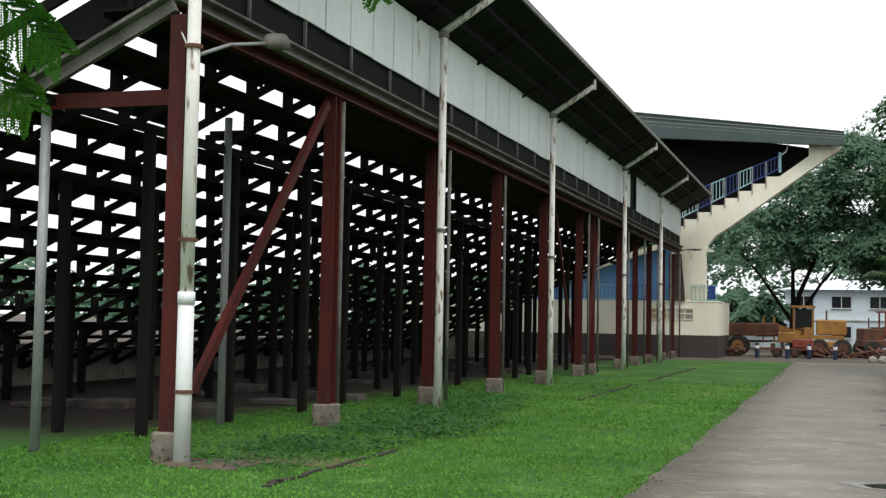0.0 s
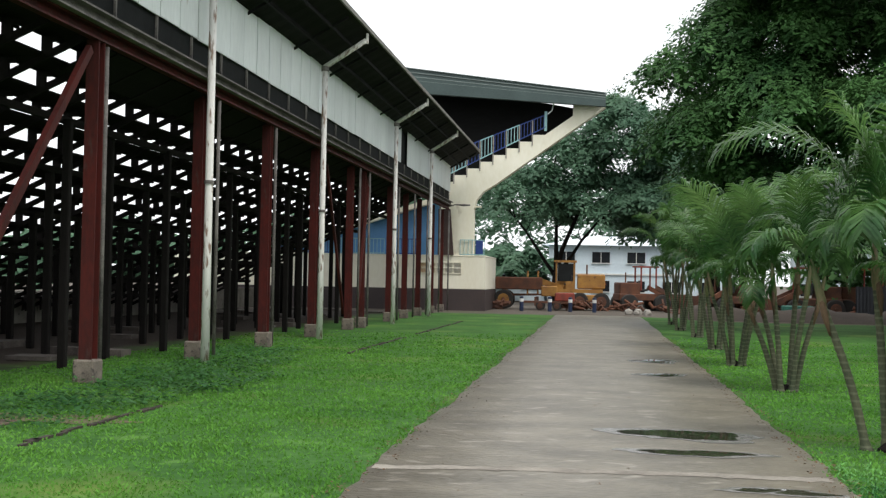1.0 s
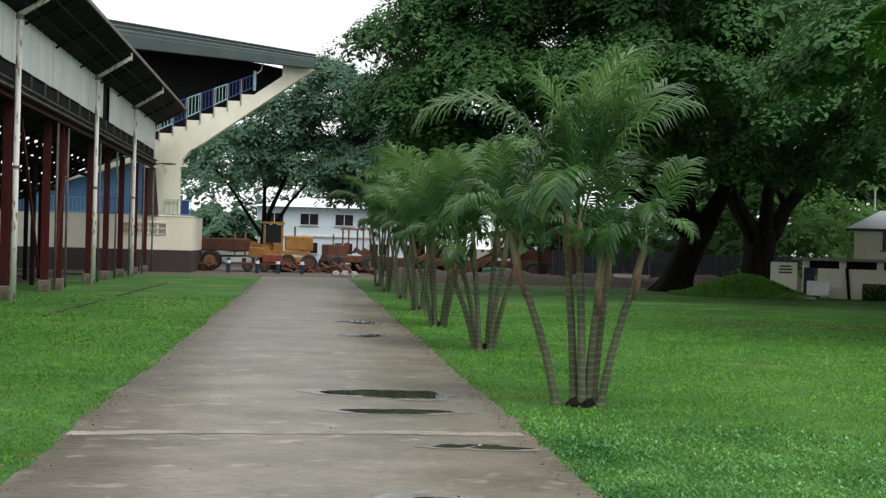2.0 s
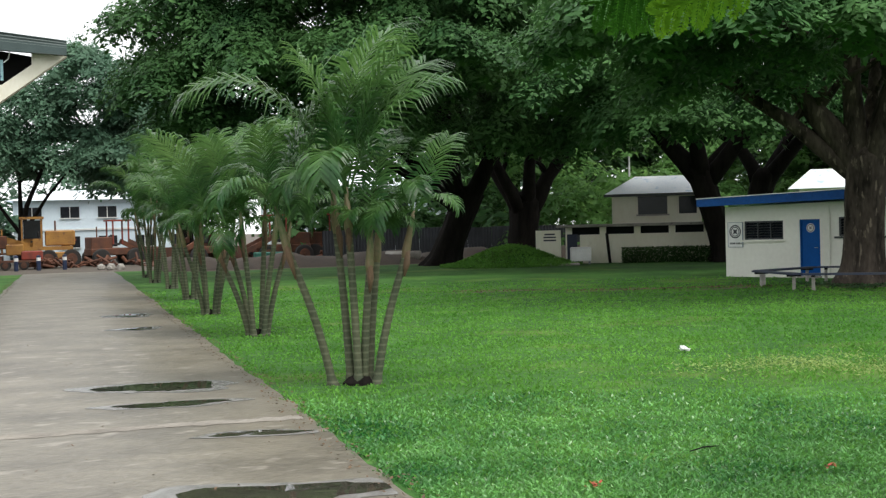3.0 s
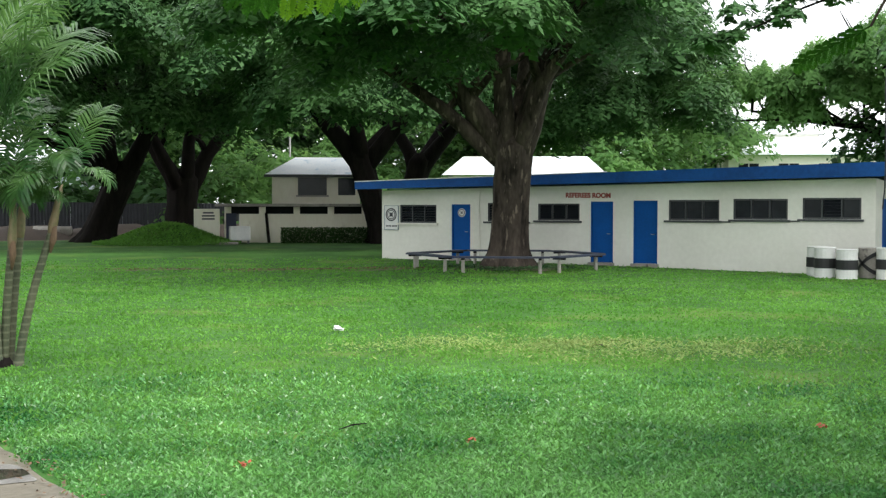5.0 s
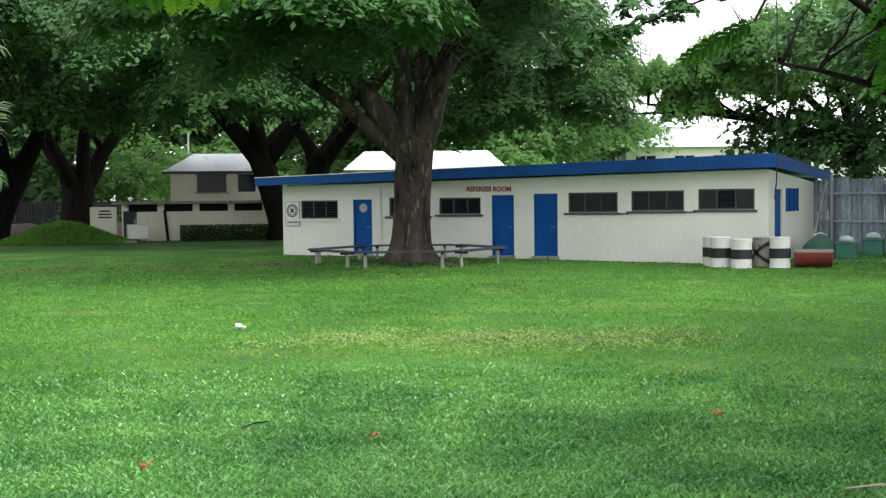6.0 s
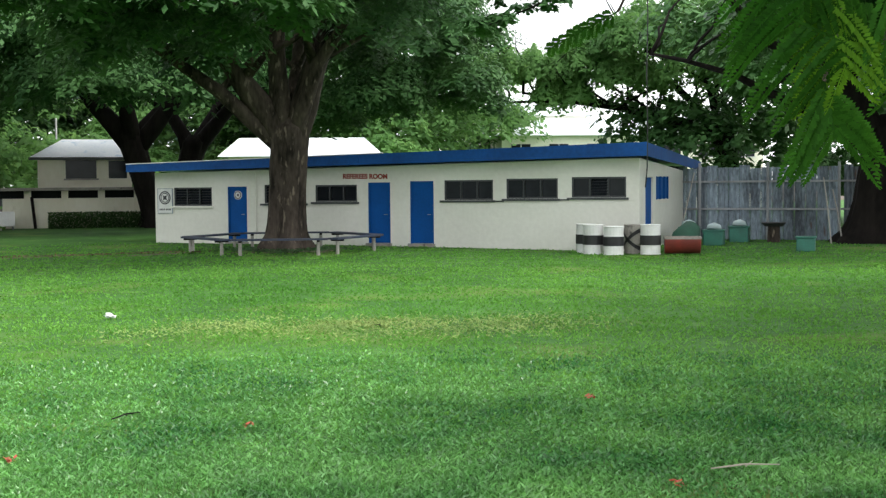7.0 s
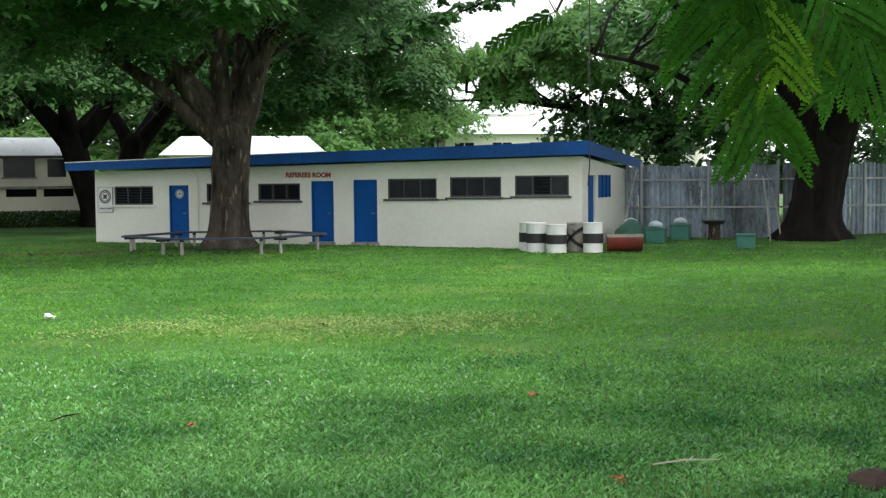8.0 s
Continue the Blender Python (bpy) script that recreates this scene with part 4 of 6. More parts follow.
def cushion_quads(nr, masses, leaves, leaf, cushion, low=-0.45):
    """Leaves lying on lobed cushions, which cover the upper sides of the crown's masses.
    masses: (centre, half sizes, number of cushions, and how coarse, if not 1); cushion: mean radius and its height over the radius."""
    total = sum(c[2] / (c[3] if len(c) > 3 else 1.0) ** 2 for c in masses)
    out = []
    for centre, half, count, *rest in masses:
        coarse = rest[0] if rest else 1.0
        for _ in range(count):
            a, uz = nr.uniform(0, 2 * np.pi), nr.uniform(low, 1.0)
            u = np.array((math.cos(a) * math.sqrt(1 - uz * uz), math.sin(a) * math.sqrt(1 - uz * uz), uz))
            cc = np.array(centre) + u * np.array(half) * nr.uniform(0.78, 1.05)
            w = cushion[0] * nr.uniform(0.55, 1.45)
            n = int(leaves / total * (w / cushion[0]) ** 2 * nr.uniform(0.75, 1.1) / coarse ** 2)
            ang, ph = nr.uniform(0, 2 * np.pi, n), nr.uniform(0, 6.28, 3)
            edge = w * (1 + 0.22 * np.sin(3 * ang + ph[0]) + 0.16 * np.sin(5 * ang + ph[1]) + 0.10 * np.sin(9 * ang + ph[2]))
            r = np.sqrt(nr.uniform(0, 1, n))
            h = w * cushion[1]
            lump = 0.16 * h * (np.sin(7 * r + ph[1] + 3 * ang) + np.sin(4 * ang + ph[2]))
            x, y = r * edge * np.cos(ang), r * edge * np.sin(ang)
            z = h * (1 - r ** 2.2) + lump + nr.normal(0, 0.05, n) * w - np.where(nr.uniform(0, 1, n) < 0.2, nr.uniform(0, 0.5, n) * h, 0)
            z = z - 0.28 * (u[0] * x + u[1] * y) * (1 - abs(uz))
            nrm = np.stack([2.2 * h / w * r * np.cos(ang), 2.2 * h / w * r * np.sin(ang), np.ones(n)], 1) + nr.normal(0, 0.27, (n, 3))
            nrm /= np.linalg.norm(nrm, axis=1)[:, None]
            d = np.cross(nrm, nr.normal(size=(n, 3)))
            d /= np.linalg.norm(d, axis=1)[:, None] + 1e-9
            t = np.cross(nrm, d)
            p = cc + np.stack([x, y, z], 1)
            inner = nr.uniform(0, 1, n) < 0.35
            p[:, 2] -= inner * 0.3 * h
            grow = coarse * np.where(inner, 1.75, 1.05)
            ln = (0.5 * leaf[0] * grow * nr.uniform(0.6, 1.35, n))[:, None]
            wd = (0.5 * leaf[1] * grow * nr.uniform(0.6, 1.35, n))[:, None]
            out.append(np.stack([p - d * ln, p + t * wd, p + d * ln, p - t * wd], 1))
    return np.concatenate(out)


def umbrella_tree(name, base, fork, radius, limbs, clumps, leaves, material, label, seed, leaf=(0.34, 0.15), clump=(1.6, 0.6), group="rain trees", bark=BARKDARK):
    """A rain tree: a flared trunk, limbs to the given points and a crown of flattened leaf clumps.
    limbs: end points with their radius at the fork; clumps: (centre, half sizes, number) of the crown's masses."""
    rng = random.Random(seed)
    nr = np.random.default_rng(seed)
    base, fork = Vector(base), Vector(fork)
    t = empty(name, Matrix.Translation(base), label, "tree", group)
    bm = bmesh.new()
    steps = 22
    seg = 44
    rings = []
    gr = [rng.uniform(0, 6.28) for _ in range(6)]
    for i in range(steps + 1):
        k = i / steps
        p = base.lerp(fork, k) - base
        p.z -= 0.2 * (i == 0)
        s = 0.97 + 0.62 * math.exp(-k * 13) + 0.16 * math.exp(-k * 3.5) + 0.10 * k ** 3
        ring = []
        for j in range(seg):
            a = 2 * math.pi * j / seg
            flute = (0.16 * math.exp(-k * 7) + 0.045) * math.sin(5 * a + seed + 0.5 * k) + 0.03 * math.sin(9 * a + 2 * k + gr[0])
            crack = 0.022 * math.sin(17 * a + 3 * math.sin(5 * k + gr[1])) + 0.016 * math.sin(23 * a + 9 * k + gr[2]) + rng.uniform(-0.018, 0.018)
            ring.append(bm.verts.new(p + Vector((math.cos(a), math.sin(a), 0)) * radius * s * (1 + flute + crack)))
        rings.append(ring)
    for r0, r1 in zip(rings, rings[1:]):
        for k in range(seg):
            bm.faces.new((r0[k], r0[(k + 1) % seg], r1[(k + 1) % seg], r1[k]))
    crown_top = [bm.verts.new((fork - base) + (v.co - (fork - base)) * 0.45 + Vector((0, 0, radius * 0.7))) for v in rings[-1]]
    for k in range(seg):
        bm.faces.new((rings[-1][k], rings[-1][(k + 1) % seg], crown_top[(k + 1) % seg], crown_top[k]))
    bm.faces.new(crown_top)
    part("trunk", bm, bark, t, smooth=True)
    ends = []
    for end, r in limbs:
        bm = bmesh.new()
        end = Vector(end)
        start = fork + (fork - base).normalized() * -radius * 1.3
        pts = limb_path(rng, start, end, 0.06)
        tube(bm, [p - base for p in pts], [min(r * (1.25, 1.05, 0.85, 0.68, 0.52, 0.38, 0.24)[i], radius * 0.78) for i in range(len(pts))], 10)
        for j in (2, 3, 4, 5, 6):
            for _ in range(2):
                q = pts[min(j, len(pts) - 1)]
                tip = q + Vector((rng.uniform(-3, 3), rng.uniform(-3, 3), rng.uniform(0.8, 2.6)))
                sub = limb_path(rng, q, tip, 0.05, 4, 0.25)
                tube(bm, [p - base for p in sub], [r * 0.36 * (1 - 0.2 * i) for i in range(len(sub))], 6)
                ends.append(tip)
        part("limb", bm, bark, t, smooth=True)
    quads = cushion_quads(nr, clumps, leaves, leaf, clump)
    place("crown", quads_mesh("crown", quads - np.array(base), material), t)
    return t


def bush_mass(name, spots, leaves, material, label, seed, leaf=(0.4, 0.2), kind="stuff", category="bushes"):
    """Uncounted greenery: many leaves round a chain of blobs."""
    nr = np.random.default_rng(seed)
    big = sum(h[0] for _, h in spots) / len(spots)
    quads = cushion_quads(nr, [(c, h, max(8, int(16 * h[0] * h[2] / big ** 2))) for c, h in spots], leaves, leaf, (big * 0.42, 0.55), -0.75)
    quads = quads[quads[:, :, 2].min(axis=1) > 0.02]
    ob = place(name, quads_mesh(name, quads, material))
    return tagged(ob, label, category, kind=kind)


# the coarse flat top masses of these crowns are out of view, added for shade
umbrella_tree("rain_tree", (22.15, 31.5, 0), (22.3, 31.35, 3.7), 0.55,
              [((19.0, 33.4, 8.4), 0.40), ((21.6, 31.8, 10.0), 0.32), ((24.3, 30.2, 9.6), 0.42), ((17.0, 34.5, 7.4), 0.24), ((25.0, 34.0, 9.5), 0.26), ((23.5, 28.0, 9.5), 0.24)],
              [((21.5, 31.5, 9.8), (9.0, 9.0, 2.4), 90, 2.0), ((21.5, 31.0, 10.8), (7.0, 7.0, 0.8), 150, 3.0), (polar(27, 33, 6.9), (3.4, 3.4, 1.0), 34), (polar(31, 31, 6.6), (3.0, 3.0, 0.9), 30), (polar(30, 36, 5.9), (2.4, 2.6, 0.8), 20),
               (polar(35.5, 33, 8.0), (3.0, 3.0, 0.9), 26), (polar(40.5, 33, 8.5), (2.6, 3.0, 0.9), 24), (polar(38.5, 40, 7.0), (3.0, 3.0, 1.2), 22)],
              92000, LEAF_A, "huge rain tree with a thick ridged trunk on the lawn", 11, leaf=(0.165, 0.075), clump=(1.0, 0.55), bark=BARK)
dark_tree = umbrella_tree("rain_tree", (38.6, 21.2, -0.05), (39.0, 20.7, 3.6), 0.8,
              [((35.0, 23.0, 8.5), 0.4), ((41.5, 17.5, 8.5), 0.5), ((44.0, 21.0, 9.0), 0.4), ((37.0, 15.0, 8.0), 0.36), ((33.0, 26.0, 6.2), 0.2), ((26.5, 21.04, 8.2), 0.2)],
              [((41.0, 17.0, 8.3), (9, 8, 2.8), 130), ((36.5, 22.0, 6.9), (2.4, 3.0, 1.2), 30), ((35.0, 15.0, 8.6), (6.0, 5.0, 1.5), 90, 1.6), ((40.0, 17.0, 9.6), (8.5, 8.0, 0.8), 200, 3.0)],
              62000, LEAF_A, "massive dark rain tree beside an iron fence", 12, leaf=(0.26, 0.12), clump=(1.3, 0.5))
def drooping_branch(tree, pts, radii, masses, leaves, seed):
    """A long branch that hangs out of the crown, with small sprays of leaves at its end."""
    base = np.array(tree.matrix_basis.translation)
    bm = tube(bmesh.new(), [Vector(q) - Vector(base) for q in pts], radii, 7)
    rng = random.Random(seed)
    for a, b in zip(pts[-4:], pts[-3:]):
        for _ in range(3):
            q = Vector(a).lerp(Vector(b), rng.random())
            tip = q + Vector((rng.uniform(-0.5, 0.3), rng.uniform(-0.4, 0.4), rng.uniform(-0.25, 0.2)))
            tube(bm, [q - Vector(base), tip - Vector(base)], [0.014, 0.005], 5)
    part("branch", bm, BARKDARK, tree, smooth=True)
    quads = cushion_quads(np.random.default_rng(seed), masses, leaves, (0.13, 0.055), (0.3, 0.45), -0.9)
    place("leaf_spray", quads_mesh("leaf_spray", quads - base, LEAF_A), tree)


drooping_branch(dark_tree, [(38.0, 19.8, 5.0), (30.0, 14.0, 8.6), (24.5, 15.5, 7.6), (21.3, 18.2, 6.4), (20.2, 18.9, 5.9), (18.9, 19.3, 5.35)], [0.16, 0.10, 0.05, 0.03, 0.022, 0.008],
                [(polar(48.6, 28, 6.5), (0.9, 0.8, 0.2), 9), (polar(46.6, 27.5, 5.9), (0.9, 0.8, 0.2), 9), (polar(44.7, 27, 5.4), (0.5, 0.5, 0.2), 6)], 3600, 21)
umbrella_tree("rain_tree", (26.05, 70.3, 0), (26.2, 70.2, 3.4), 0.85,
              [((22.0, 72.0, 9.0), 0.5), ((30.5, 68.5, 9.0), 0.5), ((26.0, 66.0, 10.0), 0.4), ((19.5, 66.0, 10.0), 0.36)],
              [((25.5, 69.0, 11.6), (10, 9, 3.6), 110, 1.5), ((25.0, 67.0, 15.2), (9, 8, 0.8), 190, 3.0), (polar(18.5, 64, 8.6), (4.0, 4, 1.3), 30), (polar(23, 63, 8.4), (4.2, 4, 1.4), 34), (polar(20.5, 60, 10.4), (5, 4, 1.8), 40), (polar(18.3, 61, 6.2), (3.6, 3, 0.8), 24), (polar(22.6, 61, 5.9), (3.4, 3, 0.7), 22)],
              76000, LEAF_A, "dark forked rain tree beyond a grass mound", 13, leaf=(0.22, 0.10), clump=(1.4, 0.6))
umbrella_tree("rain_tree", (18.8, 63.2, 0), (20.3, 62.9, 3.6), 0.75,
              [((23.5, 60.0, 10.0), 0.45), ((16.0, 62.0, 10.0), 0.45), ((19.5, 66.0, 11.0), 0.4), ((11.0, 60.0, 9.5), 0.36), ((6.0, 58.5, 9.0), 0.22)],
              [(polar(4.6, 58, 11.2), (2.3, 4, 1.7), 26), (polar(4.4, 57, 8.0), (2.0, 3, 1.7), 22), (polar(8, 58, 13.0), (3.6, 4, 2.4), 44), (polar(7.6, 57, 9.2), (3.4, 4, 2.0), 40), (polar(6.2, 58, 6.4), (2.4, 3, 1.2), 20),
               (polar(12, 58, 11.8), (4.6, 5, 2.8), 56), (polar(16.5, 57, 11.6), (4.6, 5, 2.8), 56), (polar(11, 53, 8.6), (3.6, 4, 1.5), 34), (polar(15.5, 52, 8.6), (3.8, 4, 1.5), 36), (polar(13.5, 57, 6.2), (3.6, 3, 0.8), 24), (polar(13.5, 57, 15.2), (8.0, 6.5, 0.8), 200, 3.0)],
              150000, LEAF_A, "leaning rain tree with a broad dark crown", 14, leaf=(0.20, 0.095), clump=(1.25, 0.62))
umbrella_tree("rain_tree", (30.6, 53.9, 0), (29.4, 54.6, 4.4), 0.6,
              [((24.5, 56.5, 9.5), 0.45), ((27.0, 53.0, 10.0), 0.4), ((34.0, 51.0, 9.5), 0.4), ((36.0, 57.0, 9.0), 0.4)],
              [((29.0, 50.5, 10.2), (8.5, 7, 2.8), 110, 1.4), ((33.5, 48.5, 13.0), (6.5, 6.5, 0.6), 150, 3.0), (polar(27.5, 52, 5.9), (3.0, 3, 0.7), 20), (polar(24, 52, 7.4), (3.6, 4, 1.2), 32), (polar(30.5, 54, 6.6), (3.2, 4, 1.1), 28), ((35.0, 45.0, 9.0), (5, 6, 2.4), 50, 1.4)],
              72000, LEAF_A, "leaning rain tree behind the low building", 15, leaf=(0.20, 0.09), clump=(1.3, 0.6))
umbrella_tree("rain_tree", (33.2, 57.2, 0), (34.2, 56.6, 4.2), 0.6,
              [((38.0, 54.0, 8.5), 0.4), ((33.0, 60.0, 9.5), 0.36), ((40.0, 60.0, 9.0), 0.3)],
              [(polar(36, 64, 8.6), (4, 5, 2.4), 60), (polar(40.5, 62, 9.4), (3.6, 5, 2.8), 60), (polar(41.5, 60, 6.0), (3.2, 4, 1.6), 40), (polar(38, 60, 5.6), (2.8, 4, 1.2), 30)],
              80000, LEAF_A, "rain tree with low slanting limbs", 16, leaf=(0.19, 0.09), clump=(1.1, 0.6))
umbrella_tree("rain_tree", (53.6, 37.0, 0), (53.2, 37.4, 4.6), 0.5,
              [((46.6, 45.0, 6.6), 0.26), ((57.0, 40.0, 7.0), 0.3), ((49.5, 40.2, 8.6), 0.24), ((44.6, 44.2, 6.0), 0.2), ((50.0, 37.0, 9.0), 0.24)],
              [(polar(46.2, 64, 7.4), (2.2, 3, 0.7), 30), (polar(48.6, 64, 7.8), (2.8, 3, 0.8), 40), (polar(51.2, 63, 8.6), (3.0, 3, 0.9), 44), (polar(53.4, 62, 9.6), (2.8, 3, 1.2), 40),
               (polar(47.6, 63, 6.0), (1.6, 2, 0.5), 12), (polar(50.4, 63, 6.9), (2.4, 2, 0.5), 18), (polar(53.6, 62, 7.0), (2.6, 3, 0.8), 24), (polar(56.5, 62, 8.0), (3, 3, 2), 40)],
              84000, LEAF_C, "light green spreading tree before the apartments", 17, leaf=(0.18, 0.085), clump=(0.75, 1.0))
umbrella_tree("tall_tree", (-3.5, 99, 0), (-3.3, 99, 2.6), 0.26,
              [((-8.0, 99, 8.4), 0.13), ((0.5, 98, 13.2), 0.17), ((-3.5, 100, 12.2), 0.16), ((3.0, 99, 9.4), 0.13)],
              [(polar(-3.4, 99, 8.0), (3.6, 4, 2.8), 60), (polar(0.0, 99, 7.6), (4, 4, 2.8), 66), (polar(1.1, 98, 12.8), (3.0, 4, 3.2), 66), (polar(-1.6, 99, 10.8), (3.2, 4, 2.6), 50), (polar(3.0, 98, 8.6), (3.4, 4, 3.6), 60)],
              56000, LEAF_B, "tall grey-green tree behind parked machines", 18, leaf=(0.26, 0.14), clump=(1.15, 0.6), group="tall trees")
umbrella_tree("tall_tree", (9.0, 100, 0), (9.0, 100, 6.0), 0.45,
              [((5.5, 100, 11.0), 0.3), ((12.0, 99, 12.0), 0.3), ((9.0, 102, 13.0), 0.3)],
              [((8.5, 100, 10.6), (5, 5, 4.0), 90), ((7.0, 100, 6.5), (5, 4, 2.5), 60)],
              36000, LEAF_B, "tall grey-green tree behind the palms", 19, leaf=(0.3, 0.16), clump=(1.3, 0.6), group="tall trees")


# ---- clumps of cane palms along the path ----
def frond_mesh(seed, length, arch, bare=0.22):
    """A feather leaf: a long stalk that rises and arches over, with leaflets that hang to both sides; it leaves along +x."""
    rng = random.Random(seed)
    n = 52
    rib = [Vector((0, 0, 0))]
    for i in range(1, n + 1):
        s = i / n
        a = radians(86) - arch * s ** 1.8
        rib.append(rib[-1] + Vector((math.cos(a), 0, math.sin(a))) * length / n)
    quads = []
    for i in range(int(bare * n), n):
        s = (i / n - bare) / (1 - bare)
        ln = 0.31 * length * (0.35 + 0.65 * math.sin(math.pi * (0.15 + 0.72 * s)) ** 0.8) * rng.uniform(0.85, 1.1)
        d = (rib[i + 1] - rib[i]).normalized()
        upv = Vector((-d.z, 0, d.x))
        for side in (-1, 1):
            out = (d * (0.55 + 0.4 * s) + Vector((0, side, 0)) * 0.8 + upv * rng.uniform(-0.12, 0.22)).normalized()
            w = (d - out * d.dot(out)).normalized() * 0.021
            p0 = rib[i] + d * rng.uniform(0, length / n)
            p1 = p0 + out * ln * 0.5
            p2 = p1 + (out + Vector((0, 0, -0.55))).normalized() * ln * 0.35
            p3 = p2 + (out + Vector((0, 0, -1.25))).normalized() * ln * 0.25
            quads.append([p0 - w * 0.4, p0 + w * 0.4, p1 + w, p1 - w])
            quads.append([p1 - w, p1 + w, p2 + w * 0.7, p2 - w * 0.7])
            quads.append([p2 - w * 0.7, p2 + w * 0.7, p3 + w * 0.1, p3 - w * 0.1])
    for i, (a, b) in enumerate(zip(rib, rib[1:])):
        for k in (Vector((0, 0.017, 0)), Vector((-0.012, 0, 0.012))):
            k = k * (1.1 - i / n)
            quads.append([a - k, a + k, b + k, b - k])
    return quads_mesh("frond", np.array([[list(v) for v in q] for q in quads]), PALMLEAF)


FRONDS_UP = [frond_mesh(40 + i, 2.4 + 0.12 * i, radians(28 + 20 * i), 0.24) for i in range(5)]
FRONDS_OUT = [frond_mesh(50 + i, 1.25 + 0.1 * i, radians(105 + 14 * i), 0.18) for i in range(5)]
DRYFROND = mk("dry_brown_sheath", (0.16, 0.10, 0.055), (0.06, 0.038, 0.025), 0.2, 0.85, 0.4, stretch=(1, 1, 0.2))


def palm_clump(x, y, stems, seed, label, fronds=5, size=1.0):
    """stems: (foot dx, dy, top dx, dy, top z, crown scale)."""
    rng = random.Random(seed)
    p = empty("palm_clump", pose(x, y, 0), label, "palm", "palms along the path")
    fx, fy = sum(s[0] for s in stems) / len(stems), sum(s[1] for s in stems) / len(stems)
    bm = tube(bmesh.new(), [(fx, fy, -0.06), (fx, fy, 0.03), (fx, fy, 0.09), (fx, fy, 0.13)], [0.22, 0.19, 0.13, 0.05], 14)
    for v in bm.verts:
        v.co += Vector((rng.uniform(-0.03, 0.03), rng.uniform(-0.03, 0.03), rng.uniform(-0.02, 0.02)))
    part("root_base", bm, BARKDARK, p, "dark matted root base")
    for fx, fy, tx, ty, tz, crown in stems:
        a, b = Vector((fx, fy, -0.05)), Vector((tx, ty, tz))
        pts, rad = [], []
        n = 40
        for i in range(n + 1):
            t = i / n
            q = a.lerp(b, t)
            q += Vector((-(tx - fx), -(ty - fy), 0)) * 0.10 * math.sin(math.pi * t)
            pts.append(q)
            flare = 0.05 * max(0.0, 1 - t / 0.12) ** 2
            rad.append((0.056 + flare) * (1 - 0.18 * t) * (1.06 if i % 2 else 0.97))
        part("trunk", tube(bmesh.new(), pts, rad, 9), PALMTRUNK, p, smooth=True)
        d = (pts[-1] - pts[-3]).normalized()
        d = (d + Vector((0, 0, 0.5))).normalized()
        c = b + d * 0.62
        part("crownshaft", tube(bmesh.new(), [b - d * 0.05, b + d * 0.1, b + d * 0.35, c], [0.04, 0.058, 0.044, 0.02], 9), PALMSHAFT, p, smooth=True)
        if rng.random() < 0.6:
            k = Vector((rng.uniform(-0.03, 0.03), -0.05, 0))
            part("dry_sheath", tube(bmesh.new(), [b + k * 0.4 + d * 0.1, b + k - d * 0.08, b + k - d * rng.uniform(0.2, 0.35)], [0.035, 0.045, 0.012], 7), DRYFROND, p, smooth=True)
        for k in range(fronds if crown > 0.75 else fronds - 1):
            up = k % 5 < 3 if crown > 0.8 else k % 5 < 1
            me = (FRONDS_UP if up else FRONDS_OUT)[rng.randrange(5)]
            yaw = 360 * (k * 0.382 + rng.uniform(-0.06, 0.06)) + seed * 40 + 97 * fx
            tilt = rng.uniform(0, 11) if up else rng.uniform(6, 40)
            s = rng.uniform(0.85, 1.08) * size * crown
            m = Matrix.Translation(b + d * rng.uniform(0.35, 0.6)) @ pose(0, 0, 0, 0, 0, yaw) @ pose(0, 0, 0, rng.uniform(-14, 14), tilt, 0) @ Matrix.Diagonal((s, s, s, 1))
            place("frond", me, p, m=m)
        if crown > 0.8:
            part("spear_leaf", tube(bmesh.new(), [c - d * 0.1, c + d * 0.6, c + d * 1.25 * crown], [0.014, 0.011, 0.003], 6), PALMLEAF, p)
    return p


palm_clump(3.5, 15.75, [(-0.28, 0.1, -0.82, 0.1, 1.72, 0.8), (-0.05, 0.1, -0.17, 0.2, 1.96, 1.0), (0.02, -0.04, -0.06, -0.05, 1.93, 0.95), (0.10, 0.03, 0.17, -0.15, 1.45, 0.62), (0.19, 0.1, 0.38, 0.3, 1.56, 0.6), (0.25, -0.03, 0.66, -0.1, 1.62, 0.68)], 1, "multi-stemmed cane palm with arching feathery fronds", 6, 1.0)


def random_stems(seed, n, h):
    rng = random.Random(seed)
    out = []
    for k in range(n):
        a = 2 * math.pi * (k + rng.uniform(-0.25, 0.25)) / n
        r = rng.uniform(0.3, 0.75)
        out.append((0.16 * math.cos(a), 0.16 * math.sin(a), r * math.cos(a), r * math.sin(a), h * rng.uniform(0.8, 1.1), rng.uniform(0.7, 1.0)))
    return out


for i, (px, py, ph) in enumerate(((3.45, 24.1, 1.8), (3.3, 31.1, 1.7), (3.5, 38.6, 1.9), (3.6, 47.0, 2.6), (3.4, 53.3, 2.5), (3.5, 60.5, 2.4))):
    palm_clump(px, py, random_stems(60 + i, 6 if i < 3 else 5, ph), i + 3, "multi-stemmed cane palm beside the path", 6 if i < 3 else 5, 0.95)


# ---- things on the lawn round the low building ----
BENCHLEG = mk("chalky_post", (0.42, 0.40, 0.36), (0.26, 0.24, 0.22), 0.3, 0.8, 0.3)


